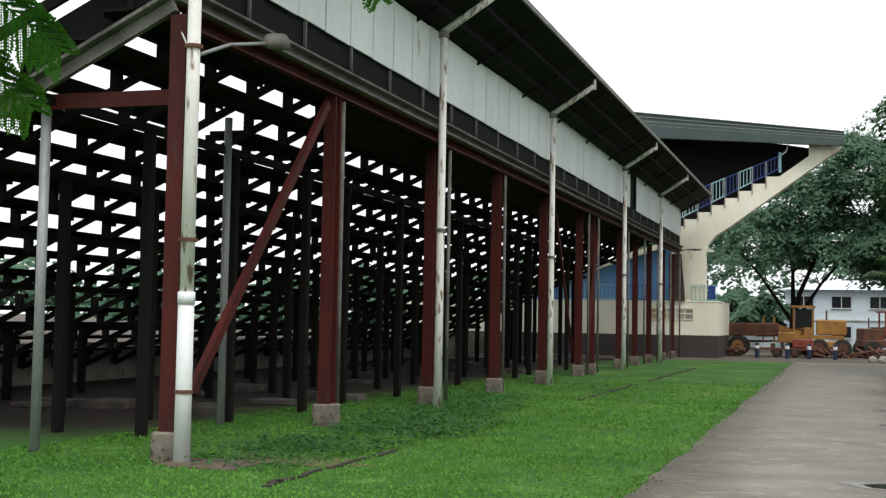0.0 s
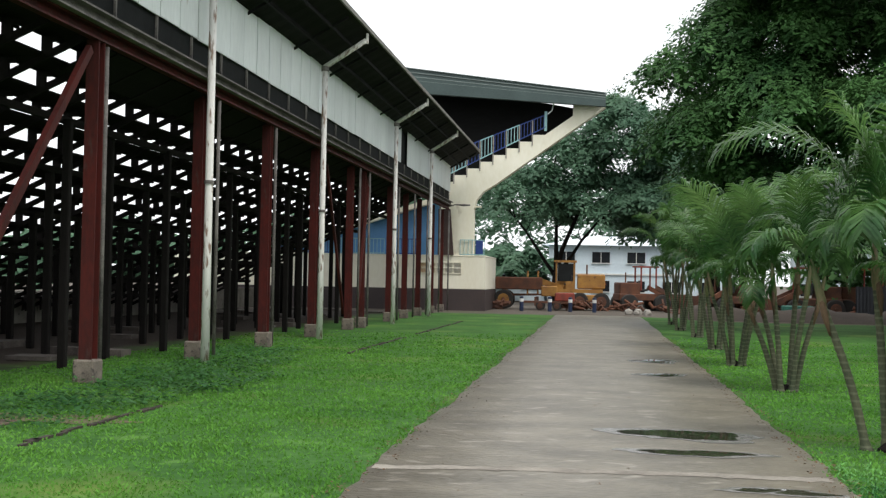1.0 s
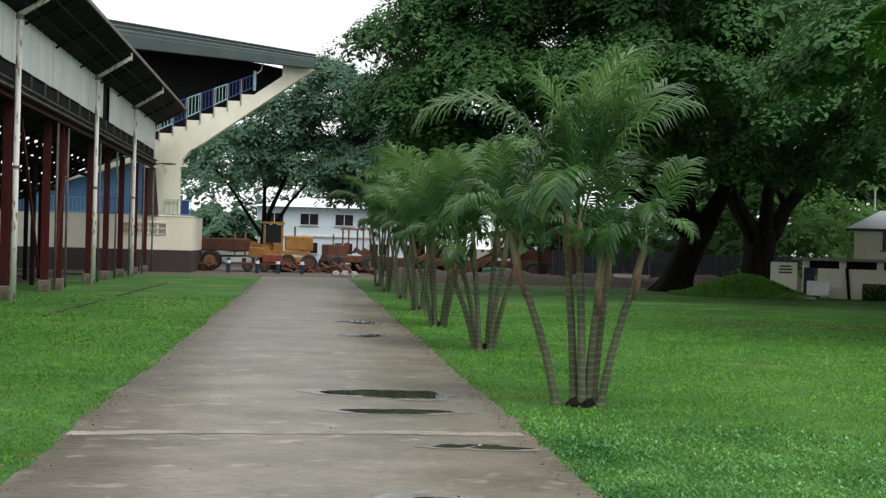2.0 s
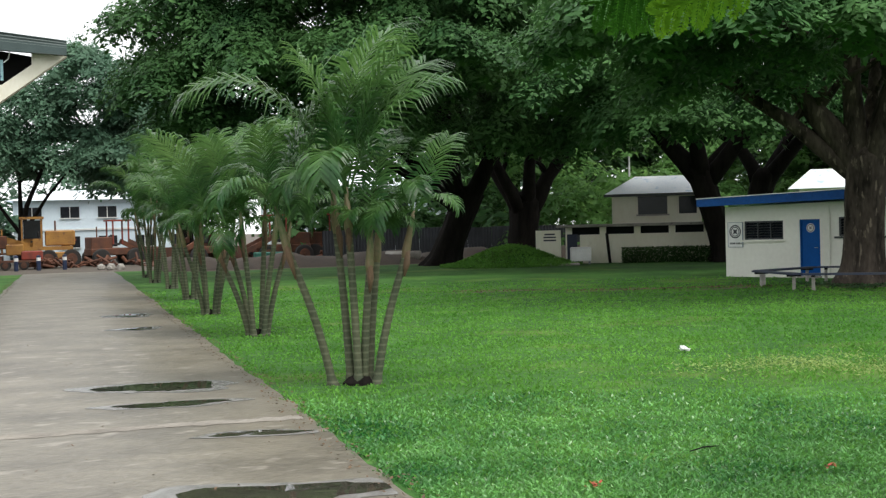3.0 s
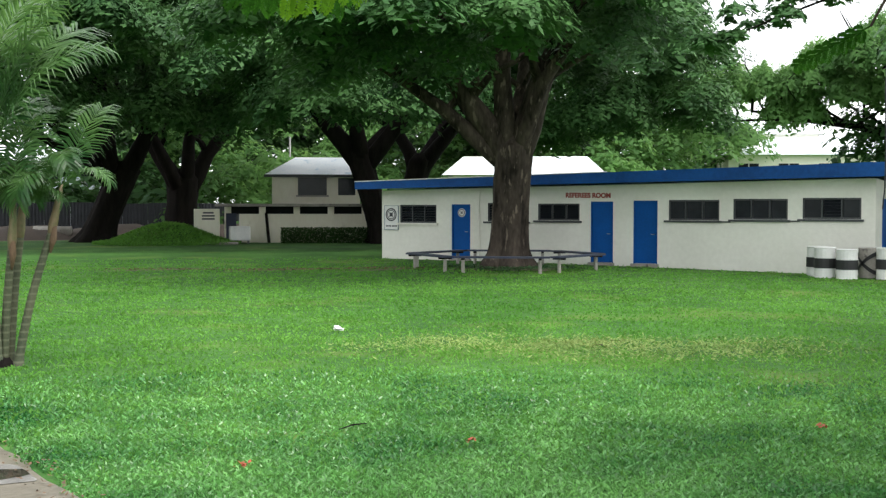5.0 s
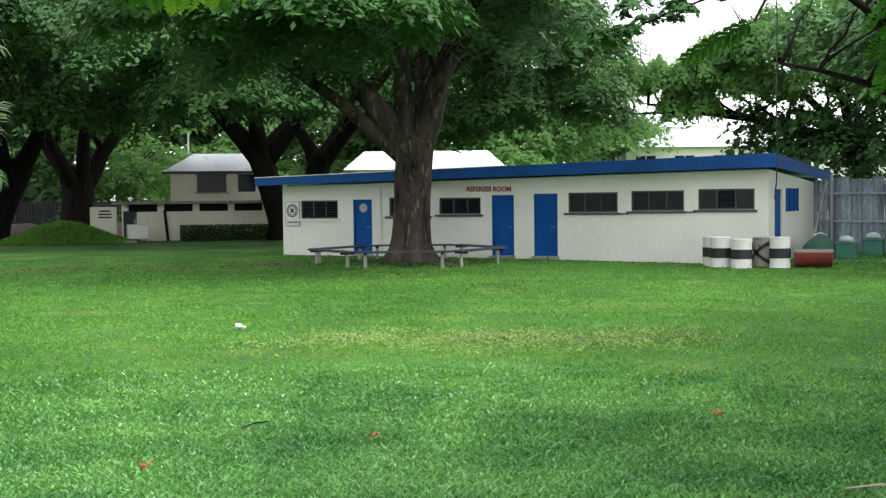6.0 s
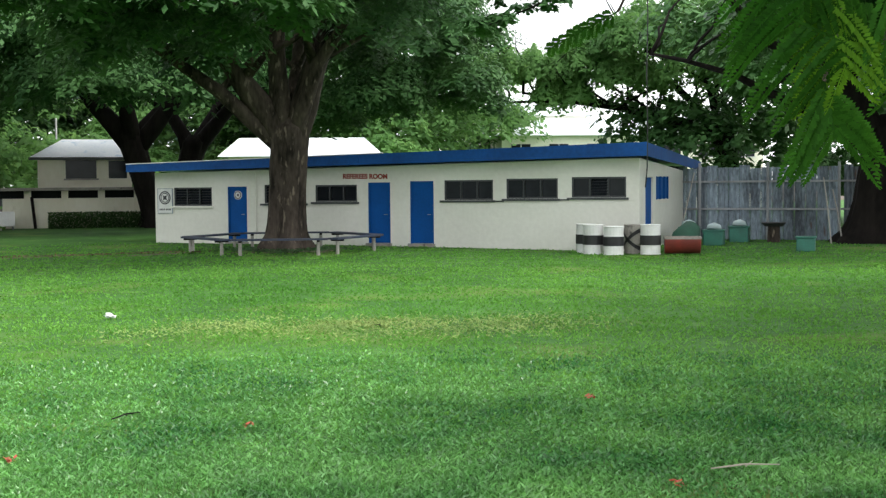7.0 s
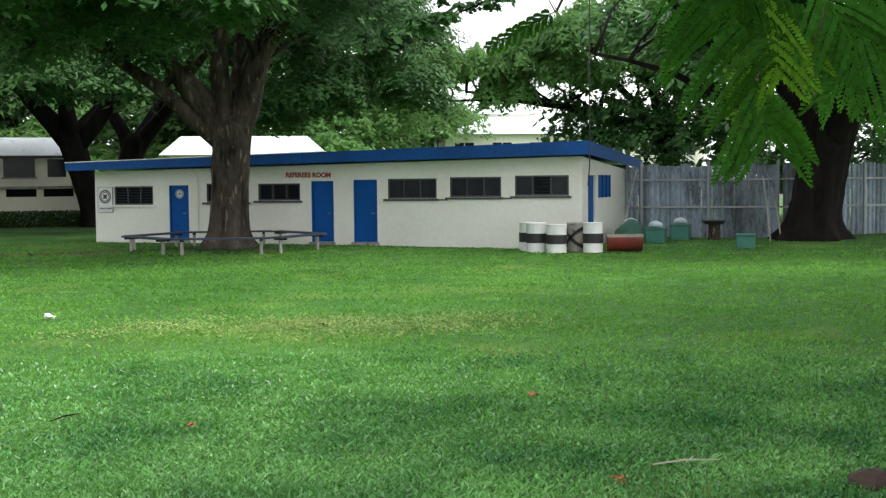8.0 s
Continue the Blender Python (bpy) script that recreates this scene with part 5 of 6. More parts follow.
def build_bench():
    """Separate plank benches on short posts that ring the big tree."""
    cx, cy, r = 22.1, 31.5, 2.9
    plank_rng = random.Random(5)
    for k in range(6):
        a0, a1 = radians(60 * k + 24), radians(60 * k + 81)
        p0 = Vector((cx + r * math.cos(a0), cy + r * math.sin(a0), 0))
        p1 = Vector((cx + r * math.cos(a1), cy + r * math.sin(a1), 0))
        b = empty("plank_bench", Matrix.Translation((p0 + p1) / 2), "worn blue plank bench on white posts round the tree", "bench", "benches round the tree")
        mid = (p0 + p1) / 2
        d = (p1 - p0).normalized()
        s = Vector((-d.y, d.x, 0))
        for j in (-0.5, 0.5):
            bm = bmesh.new()
            o = s * j * 0.2
            bar(bm, p0 - mid + o + Vector((0, 0, 0.44)), p1 - mid + o + Vector((0, 0, 0.44)), 0.18, 0.05)
            part("seat_plank", bm, BENCHBLUE, b)
        for t in (0.1, 0.9):
            q = p0.lerp(p1, t) - mid
            bm = bmesh.new()
            bar(bm, q - s * 0.2 + Vector((0, 0, 0.39)), q + s * 0.2 + Vector((0, 0, 0.39)), 0.08, 0.05)
            part("bearer", bm, DARKPOST, b)
            bm = bmesh.new()
            tube(bm, [q + Vector((0, 0, -0.1)), q + Vector((0, 0, 0.37))], [0.055, 0.05], 8)
            part("leg", bm, BENCHLEG, b)


def drum(x, y, h=0.86, r=0.29, lying=False, bands=True, body=WHITE, label="white oil drum with a broad black band", z=0.0):
    d = empty("oil_drum", pose(x, y, z), label, "drum", "drums by the building")
    prof = [(0.0, r), (0.02, r + 0.012), (0.04, r), (h * 0.33, r), (h * 0.345, r + 0.012), (h * 0.36, r), (h * 0.66, r), (h * 0.675, r + 0.012), (h * 0.69, r), (h - 0.04, r), (h - 0.02, r + 0.012), (h, r)]
    bm = tube(bmesh.new(), [(0, 0, q[0]) for q in prof], [q[1] for q in prof], 20)
    shell = part("shell", bm, body, d, smooth=False)
    if bands:
        part("band", tube(bmesh.new(), [(0, 0, h * 0.32), (0, 0, h * 0.64)], [r + 0.015, r + 0.015], 20, False), BLACK, d, "black painted band")
    return d


def build_yard_things():
    for i, (x, y) in enumerate(((28.45, 24.85), (28.12, 24.28), (28.19, 23.56), (29.04, 22.88))):
        drum(x, y, z=-0.12, h=0.88 if i != 2 else 0.84)
    d = drum(29.2, 23.62, z=-0.12, bands=False, body=CONC, label="grey oil drum with slanting black stripes")
    for tilt in (0.9, -0.9):
        ring = tube(bmesh.new(), [(0, 0, 0.36), (0, 0, 0.48)], [0.307, 0.307], 20, False)
        for v in ring.verts:
            v.co.z += tilt * v.co.y
        part("stripe", ring, BLACK, d, "black slanting stripe")
    # a cut red drum lying on its side
    t = empty("red_tank", pose(29.79, 22.3, -0.12, 0, 0, -50), "dull red drum cut open and lying on its side", "tank")
    bm = bmesh.new()
    n = 18
    rows = []
    for x in (-0.52, -0.5, 0.5, 0.52):
        r = 0.42 if abs(x) < 0.51 else 0.39
        rows.append([bm.verts.new((x, r * math.cos(math.pi * (1 + k / n)) , 0.46 + r * math.sin(math.pi * (1 + k / n)) * 1.05)) for k in range(n + 1)])
    for a, b in zip(rows, rows[1:]):
        for k in range(n):
            bm.faces.new((a[k], a[k + 1], b[k + 1], b[k]))
    bm.faces.new(rows[0])
    bm.faces.new(rows[-1][::-1])
    r_ = bmesh.ops.extrude_face_region(bm, geom=bm.faces[:])
    bmesh.ops.scale(bm, vec=(0.95, 0.94, 0.94), space=Matrix.Translation((0, 0, -0.42)), verts=[v for v in r_["geom"] if isinstance(v, bmesh.types.BMVert)])
    part("shell", bm, DRUMRED, t, smooth=False)
    part("rim", boxes(((0, 0.41, 0.48), (1.06, 0.03, 0.06)), ((0, -0.41, 0.48), (1.06, 0.03, 0.06)), ((0.52, 0, 0.48), (0.03, 0.8, 0.06)), ((-0.52, 0, 0.48), (0.03, 0.8, 0.06))), CONC, t)
    # sloping green sheet and bins
    bm = bmesh.new()
    tube(bm, [(0, 0, 0), (0.15, 0, 0.35), (0.5, 0, 0.62), (0.8, 0, 0.68)], [0.5, 0.45, 0.3, 0.05], 16)
    ob = part("tarpaulin", bm, mk("dark_green_canvas", (0.02, 0.085, 0.05), (0.015, 0.055, 0.035), 0.4, 0.8, 0.4), smooth=True)
    ob.matrix_basis = pose(31.2, 23.3, -0.1, 0, 0, 10)
    tagged(ob, "crumpled dark green canvas heap by the wall", "tarpaulin")
    for x, y, s, h in ((33.6, 24.9, 0.7, 0.62), (34.57, 24.6, 0.8, 0.5), (35.3, 25.2, 0.7, 0.42), (36.6, 25.0, 0.8, 0.55), (33.41, 20.45, 0.68, 0.42)):
        b = empty("green_crate", pose(x, y, -0.13, 0, 0, 30), "faded green plastic crate on the grass", "crate", "green crates")
        part("tub", boxes(((0, 0, h / 2), (s, s * 0.8, h)), bevel=0.03), GREENBIN, b)
        part("rim", boxes(((0, 0, h + 0.01), (s + 0.06, s * 0.8 + 0.06, 0.04)), bevel=0.01), GREENBIN, b)
        if h >= 0.5:
            bm = bmesh.new()
            tube(bm, [(0, 0, h + 0.03), (0.03, 0, h + 0.16), (0.08, 0, h + 0.24)], [0.26, 0.22, 0.04], 12)
            part("bag", bm, plain("pale_sack", (0.5, 0.6, 0.6)), b, "pale plastic sack", smooth=True)
    for x, y, dx, dy, h in ((34.2, 25.8, 0.5, -0.3, 2.3), (37.3, 21.9, 0.25, 0.45, 2.1), (37.5, 21.6, 0.2, 0.5, 1.7)):
        st = part("leaning_stick", tube(bmesh.new(), [(x, y, -0.12), (x + 0.5 * dx + 0.03, y + 0.5 * dy, h * 0.5), (x + dx, y + dy, h)], [0.028, 0.026, 0.02], 6), BENCHLEG)
        tagged(st, "pale bare stick leaning by the iron fence", "stick", "sticks by the fence")
    bm = tube(bmesh.new(), [(0, 0, 0.0), (0, 0, 0.12), (0, 0, 0.14)], [0.3, 0.42, 0.38], 18)
    w = part("basin", bm, BLACK)
    w.matrix_basis = pose(37.0, 23.9, 0.45)
    tagged(w, "black plastic basin resting on a stump", "basin")
    st = part("stump", tube(bmesh.new(), [(37.0, 23.9, -0.2), (37.0, 23.9, 0.45)], [0.22, 0.2], 10), BARK)
    tagged(st, "short dark wooden stump by the fence", "stump")


def iron_fence(name, a, b, h, label, sheet=0.76, mat_=FENCE, rails=True):
    a, b = Vector((*a, 0)), Vector((*b, 0))
    ln = (b - a).length
    ang = math.degrees(math.atan2(b.y - a.y, b.x - a.x))
    f = empty(name, Matrix.Translation(a) @ pose(0, 0, -0.1, 0, 0, ang), label, "fence")
    rng = random.Random(int(ln * 10))
    n = int(ln / sheet)
    for i in range(n):
        hh = h + rng.uniform(-0.06, 0.06)
        part("sheet", ribbed(i * sheet, (i + 1) * sheet - 0.01, 0, hh, 0.19, 0.035, y=rng.uniform(-0.012, 0.012)), mat_, f)
    if rails:
        for z in (0.95 * h * 0.45, h * 0.8):
            part("rail", boxes(((ln / 2, 0.09, z), (ln, 0.05, 0.07))), GALV, f)
        for i in range(int(ln / 2.4) + 1):
            part("post", tube(bmesh.new(), [(min(i * 2.4, ln), 0.12, 0), (min(i * 2.4, ln), 0.12, h + 0.15)], [0.05, 0.05], 8), GALV, f)
    return f


build_bench()
build_yard_things()
iron_fence("iron_fence", (39.0, 22.6), (35.2, 31.5), 2.6, "weathered grey corrugated iron fence on pipe rails", 0.38)
iron_fence("iron_fence", (47.0, 19.6), (39.0, 22.6), 2.6, "weathered grey corrugated iron fence on pipe rails", 0.38)
FENCEDARK = mk("dark_iron_sheet", (0.055, 0.06, 0.07), (0.035, 0.038, 0.045), 1.0, 0.7, 0.1, per_piece=0.3)
iron_fence("iron_fence", (15.0, 76.0), (33.0, 72.0), 2.1, "dark grey iron fence beyond the lawn", 1.5, FENCEDARK, False)
w = part("hanging_cable", tube(bmesh.new(), [(26.5, 21.04, 8.25), (26.55, 21.0, 6.4), (26.5, 21.0, 4.8), (26.6, 21.05, 3.4), (26.65, 21.1, 2.4), (26.7, 21.2, 1.85)], [0.018] * 6, 6), BLACK)
tagged(w, "thin black cable hanging down from the tree", "cable")


# ---- house and gate beyond the lawn ----
DARKDOOR = plain("dark_blue_door", (0.012, 0.02, 0.05), 0.6)


def build_house():
    A, B = Vector((23.9, 58.6, 0)), Vector((30.5, 55.4, 0))
    d = (B - A).normalized()
    m = Matrix.Translation(A) @ Matrix(((d.x, -d.y, 0, 0), (d.y, d.x, 0, 0), (0, 0, 1, 0), (0, 0, 0, 1)))
    h = empty("small_house", m, "cream two-level house with a whitewashed iron roof", "house")
    ln = (B - A).length
    part("lower_wall", boxes(((ln / 2 + 0.4, 1.2, 0.72), (ln - 0.8, 2.2, 1.44)), bevel=0.01), CREAM, h)
    for i in range(5):
        part("pier", boxes(((0.25 + i * (ln - 0.5) / 4, 0.1, 0.9), (0.32, 0.3, 1.8))), CREAM, h)
    # a dark solid stands in for the shaded gap below the slab
    part("shade_fill", boxes(((ln / 2, 1.3, 1.62), (ln - 0.2, 2.0, 0.38))), MESHDARK, h)
    part("slab", boxes(((ln / 2, 0.9, 1.88), (ln + 0.7, 2.9, 0.14)), bevel=0.02), CONC, h)
    part("upper_wall", boxes(((ln / 2 + 1.0, 5.0, 1.85), (4.6, 4.0, 3.5))), CREAM, h)
    w = part("window", boxes(((ln / 2 + 0.8, 2.98, 2.85), (1.5, 0.06, 0.95))), GLASSDARK, h)
    part("frame", boxes(((ln / 2 + 0.8, 2.94, 3.36), (1.7, 0.08, 0.08)), ((ln / 2 + 0.8, 2.94, 2.36), (1.7, 0.12, 0.08))), CONC, w)
    w = part("window", boxes(((ln / 2 + 2.6, 2.98, 2.85), (0.9, 0.06, 0.9))), GLASSDARK, h)
    # hipped roof
    bm = bmesh.new()
    x0, x1, y0, y1, z0, z1 = ln / 2 - 1.7, ln / 2 + 3.7, 2.3, 7.6, 3.45, 4.45
    v = [bm.verts.new(p) for p in ((x0, y0, z0), (x1, y0, z0), (x1, y1, z0), (x0, y1, z0), (x0 + 1.6, (y0 + y1) / 2, z1), (x1 - 1.2, (y0 + y1) / 2, z1))]
    for q in ((0, 1, 5, 4), (1, 2, 5), (2, 3, 4, 5), (3, 0, 4), (3, 2, 1, 0)):
        bm.faces.new([v[i] for i in q])
    roof = part("roof", bm, ROOFWHITE, h, "whitewashed hipped iron roof")
    part("fascia", boxes(((ln / 2 + 1.0, 2.32, 3.4), (5.4, 0.06, 0.14))), FRAME, roof)
    bm = bmesh.new()
    tube(bm, [(ln / 2 - 0.4, 6.0, 4.5), (ln / 2 - 0.4, 6.0, 5.6)], [0.05, 0.05], 8)
    part("vent_pipe", bm, WHITE, roof)
    # sign pier with unreadable lettering, doorway, steps
    s = empty("sign_wall", m @ pose(-0.75, -0.35, 0), "cream pier with a small dark notice", "sign wall")
    part("pier", boxes(((0, 0, 0.85), (1.25, 0.25, 1.7)), bevel=0.02), CREAM, s)
    for k in range(3):
        part("text_bar", boxes(((0.08, -0.13, 1.5 - 0.15 * k), (0.62 - 0.1 * (k == 0), 0.02, 0.08))), LETTER, s)
    g = part("doorway", boxes(((0.42, -0.05, 0.75), (0.5, 0.1, 1.45))), DARKDOOR)
    g.matrix_basis = m
    tagged(g, "dark blue doorway beside the notice pier", "door")
    c = empty("white_cabinet", m @ pose(0.9, -1.3, 0, 0, 0, 8), "discarded white fridge standing on the grass", "cabinet")
    part("body", boxes(((0, 0, 0.5), (1.0, 0.6, 0.7)), bevel=0.04), WHITE, c)
    for x in (-0.42, 0.42):
        part("leg", boxes(((x, 0, 0.09), (0.06, 0.5, 0.2))), GALV, c)
    r = part("ramp", boxes(((-1.2, -2.2, 0.05), (2.4, 0.9, 0.12)), bevel=0.02), CONC)
    r.matrix_basis = m @ pose(0, 0, 0, 0, 0, 20)
    tagged(r, "pale broken concrete ramp in the grass", "ramp")
    pl = part("leaning_plank", bar(bmesh.new(), (2.3, -0.35, 0.0), (2.15, -0.1, 1.5), 0.14, 0.05), DARKPOST)
    pl.matrix_basis = m
    tagged(pl, "dark plank leaning on the low wall", "plank")
    nr = np.random.default_rng(3)
    pts = np.stack([nr.uniform(2.9, 9.6, 9000), nr.uniform(-1.3, -0.5, 9000), nr.uniform(0.02, 0.78, 9000)], 1)
    hd = place("hedge", quads_mesh("hedge", leaf_quads(nr, pts, 0.12, 0.07, 0.4), HEDGE))
    hd.matrix_basis = m
    tagged(hd, "low dark clipped hedge before the house", "hedge")


def mound():
    bm = bmesh.new()
    n, c = 28, bm.verts.new((21.0, 58.4, 0.95))
    prev = None
    rng = random.Random(3)
    for j in range(1, 9):
        t = j / 8
        z = 0.95 * (math.cos(math.pi * t) * 0.5 + 0.5) - 0.02
        ring = [bm.verts.new((21.0 + 3.6 * t * math.cos(2 * math.pi * k / n), 58.4 + 3.0 * t * math.sin(2 * math.pi * k / n), z + rng.uniform(-0.04, 0.04) * (t < 0.95) - 0.05 * (j == 8))) for k in range(n)]
        for k in range(n):
            if prev:
                bm.faces.new((prev[k], ring[k], ring[(k + 1) % n], prev[(k + 1) % n]))
            else:
                bm.faces.new((c, ring[k], ring[(k + 1) % n]))
        prev = ring
    tagged(part("mound", bm, LAWN, smooth=True), "grassy earth mound under the trees", "mound", kind="structure")


def block_house(name, a, b, depth, h, mat_, label, storeys, bays, roof=0.8, z0=0.0, roof_mat=ROOFWHITE, hip=0.4):
    """A plain far house: wall, hipped roof, rows of framed windows."""
    a, b = Vector((*a, 0)), Vector((*b, 0))
    d = (b - a).normalized()
    ln = (b - a).length
    m = Matrix.Translation(a) @ Matrix(((d.x, -d.y, 0, 0), (d.y, d.x, 0, 0), (0, 0, 1, 0), (0, 0, 0, 1)))
    h_ = empty(name, m, label, "house")
    part("wall", boxes(((ln / 2, depth / 2, h / 2), (ln, depth, h))), mat_, h_)
    bm = bmesh.new()
    v = [bm.verts.new(p) for p in ((-0.6, -0.6, h), (ln + 0.6, -0.6, h), (ln + 0.6, depth + 0.6, h), (-0.6, depth + 0.6, h), (depth * hip, depth / 2, h + roof), (ln - depth * hip, depth / 2, h + roof))]
    for q in ((0, 1, 5, 4), (1, 2, 5), (2, 3, 4, 5), (3, 0, 4), (3, 2, 1, 0)):
        bm.faces.new([v[i] for i in q])
    part("roof", bm, roof_mat, h_)
    for s in range(storeys):
        for i in range(bays):
            x = ln * (i + 0.5) / bays
            z = h * (s + 0.58) / storeys
            w = part("window", boxes(((x, -0.03, z), (ln / bays * 0.5, 0.08, h / storeys * 0.38))), GLASSDARK, h_)
            part("frame", boxes(((x, -0.09, z), (0.06, 0.05, h / storeys * 0.4)), ((x, -0.09, z - h / storeys * 0.2), (ln / bays * 0.56, 0.1, 0.08))), WHITE, w)
    part("string_course", boxes(((ln / 2, -0.05, h * 0.5), (ln, 0.12, 0.15))), WHITE, h_)
    return h_


build_house()
mound()
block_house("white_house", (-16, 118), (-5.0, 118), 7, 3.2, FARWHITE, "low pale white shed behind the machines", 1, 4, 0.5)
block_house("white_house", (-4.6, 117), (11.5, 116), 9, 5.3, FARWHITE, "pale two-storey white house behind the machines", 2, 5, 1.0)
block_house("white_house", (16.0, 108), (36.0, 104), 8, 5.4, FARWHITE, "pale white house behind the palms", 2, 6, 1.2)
block_house("cottage", (41.0, 64.1), (48.0, 58.9), 5, 3.7, FARCREAM, "cream cottage with a whitewashed iron roof", 1, 4, 1.2, hip=0.1)
block_house("apartment_block", (66.0, 66.0), (82.0, 54.0), 10, 5.5, FARCREAM, "cream apartment block behind the trees", 2, 7, 1.5)
block_house("apartment_block", (72.0, 76.0), (80.0, 70.0), 9, 7.6, FARCREAM, "taller pale apartment block behind the trees", 2, 4, 1.6)


# ---- parked machines ----
def wheel(parent, c, r, w, hub=YELLOW):
    bm = bmesh.new()
    prof = [(-w / 2, r * 0.5), (-w * 0.495, r * 0.9), (-w * 0.4, r), (w * 0.4, r), (w * 0.495, r * 0.9), (w / 2, r * 0.5)]
    tube(bm, [(0, y, 0) for y, _ in prof], [q for _, q in prof], 22)
    wh = part("wheel", bm, TYRE, parent, m=Matrix.Translation(c), smooth=False)
    part("rim", tube(bmesh.new(), [(0, -w / 2 - 0.02, 0), (0, -w / 2 + 0.05, 0)], [r * 0.58, r * 0.62], 18), hub, wh)
    part("hub", tube(bmesh.new(), [(0, -w / 2 - 0.08, 0), (0, -w / 2, 0)], [r * 0.16, r * 0.2], 12), RUST, wh)
    return wh


def build_grader():
    g = empty("road_grader", pose(-6.5, 86.0, 0), "faded yellow road grader with big tyres", "grader")
    bm = bmesh.new()
    bar(bm, (-0.6, 0, 1.75), (2.6, 0, 1.95), 0.4, 0.4)
    bar(bm, (2.4, 0, 1.95), (4.1, 0, 1.45), 0.45, 0.4)
    part("main_frame", bm, YELLOW, g)
    part("front_axle", boxes(((0.1, 0, 0.75), (0.3, 2.0, 0.25)), ((0.1, 0, 1.2), (0.35, 0.4, 0.9)), bevel=0.03), YELLOW, g)
    part("front_plate", boxes(((-0.75, 0, 1.7), (0.5, 1.5, 0.75)), bevel=0.05), RUST, g)
    part("cowl", boxes(((0.9, -0.2, 1.75), (3.6, 0.9, 0.85)), bevel=0.06), RUST, g)
    part("side_tank", boxes(((3.2, -0.75, 1.25), (1.1, 0.5, 0.7)), bevel=0.06), YELLOW, g)
    part("engine_hood", boxes(((6.0, 0, 1.95), (1.9, 1.2, 1.0)), bevel=0.08), YELLOW, g)
    part("tandem_case", boxes(((5.9, -0.9, 0.8), (2.2, 0.25, 0.5)), bevel=0.05), YELLOW, g)
    part("deck", boxes(((5.0, 0, 1.3), (3.6, 1.7, 0.25))), YELLOW, g)
    c = part("cab", boxes(*[((x, y, 2.3), (0.1, 0.1, 1.9)) for x in (3.65, 4.85) for y in (-0.7, 0.7)], ((4.25, 0, 3.3), (1.5, 1.7, 0.14)), ((4.6, -0.7, 1.6), (0.6, 0.06, 0.7)), ((4.25, 0.7, 1.6), (1.2, 0.06, 0.7))), YELLOW, g)
    part("glass", boxes(((4.3, 0.66, 2.55), (1.1, 0.02, 1.2)), ((3.7, 0, 2.55), (0.02, 1.2, 1.2))), GLASSDARK, c)
    part("seat", boxes(((4.4, 0, 1.75), (0.5, 0.5, 0.12)), ((4.65, 0, 2.1), (0.12, 0.5, 0.6)), bevel=0.03), BLACK, c)
    part("exhaust", tube(bmesh.new(), [(5.7, 0.2, 2.4), (5.7, 0.2, 3.1)], [0.06, 0.06], 8), RUST, g)
    part("blade", boxes(((2.3, 0.1, 0.55), (0.15, 3.2, 0.6))), RUST, g)
    part("blade_circle", tube(bmesh.new(), [(2.3, 0, 0.95), (2.3, 0, 1.05)], [0.8, 0.8], 20), RUST, g)
    for x in (1.7, 2.4):
        part("lift_ram", tube(bmesh.new(), [(x, -0.5, 1.0), (x, -0.4, 2.6)], [0.06, 0.06], 8), YELLOW, g)
    part("drawbar", bar(bmesh.new(), (0.1, 0, 0.95), (2.3, 0, 1.0), 0.2, 0.15), RUST, g)
    for y in (-1.0, 1.0):
        wheel(g, (0.1, y, 0.66), 0.66, 0.36)
    for x in (5.25, 6.7):
        for y in (-0.95, 0.95):
            wheel(g, (x, y, 0.6), 0.6, 0.38, RUST)
    part("tail_light", boxes(((6.98, -0.45, 1.8), (0.05, 0.14, 0.14))), IRONRED, g)


def build_wreck(x, y, turn, seed, label):
    """A rusting loader with a bucket and bare frame."""
    rng = random.Random(seed)
    g = empty("rusty_loader", pose(x, y, -0.06, 0, 0, turn), label, "loader", "derelict machines")
    part("chassis", boxes(((0, 0, 1.0), (3.6, 1.3, 0.5)), ((1.0, 0, 1.6), (1.5, 1.2, 0.8)), bevel=0.06), RUST, g)
    part("cab_frame", boxes(*[((xx, yy, 2.3), (0.09, 0.09, 1.6)) for xx in (-0.9, 0.2) for yy in (-0.55, 0.55)], ((-0.35, 0, 3.1), (1.4, 1.4, 0.1))), IRONRED if seed % 2 else RUST, g)
    for s in (-1, 1):
        part("lift_arm", bar(bmesh.new(), (-0.8, 0.75 * s, 1.7), (-2.9, 0.75 * s, 0.7), 0.14, 0.3), RUST, g)
        for xx in (-1.2, 1.2):
            wheel(g, (xx, 0.95 * s, 0.6), 0.6, 0.4, RUST)
    bm = bmesh.new()
    poly_prism(bm, [(-2.7, 0.2), (-2.8, 1.1), (-3.1, 1.25), (-3.0, 0.45), (-3.7, 0.15), (-3.7, 0.05)], "y", -1.2, 1.2)
    part("bucket", bm, RUST, g)
    part("exhaust", tube(bmesh.new(), [(1.2, 0.2, 2.0), (1.2, 0.2, 2.7)], [0.05, 0.05], 8), RUST, g)
    part("seat", boxes(((-0.2, 0, 1.5), (0.5, 0.5, 0.15)), ((0.05, 0, 1.85), (0.12, 0.5, 0.6)), bevel=0.03), BLACK, g)


DARKBLUE = plain("dark_blue_paint", (0.012, 0.025, 0.07), 0.6)


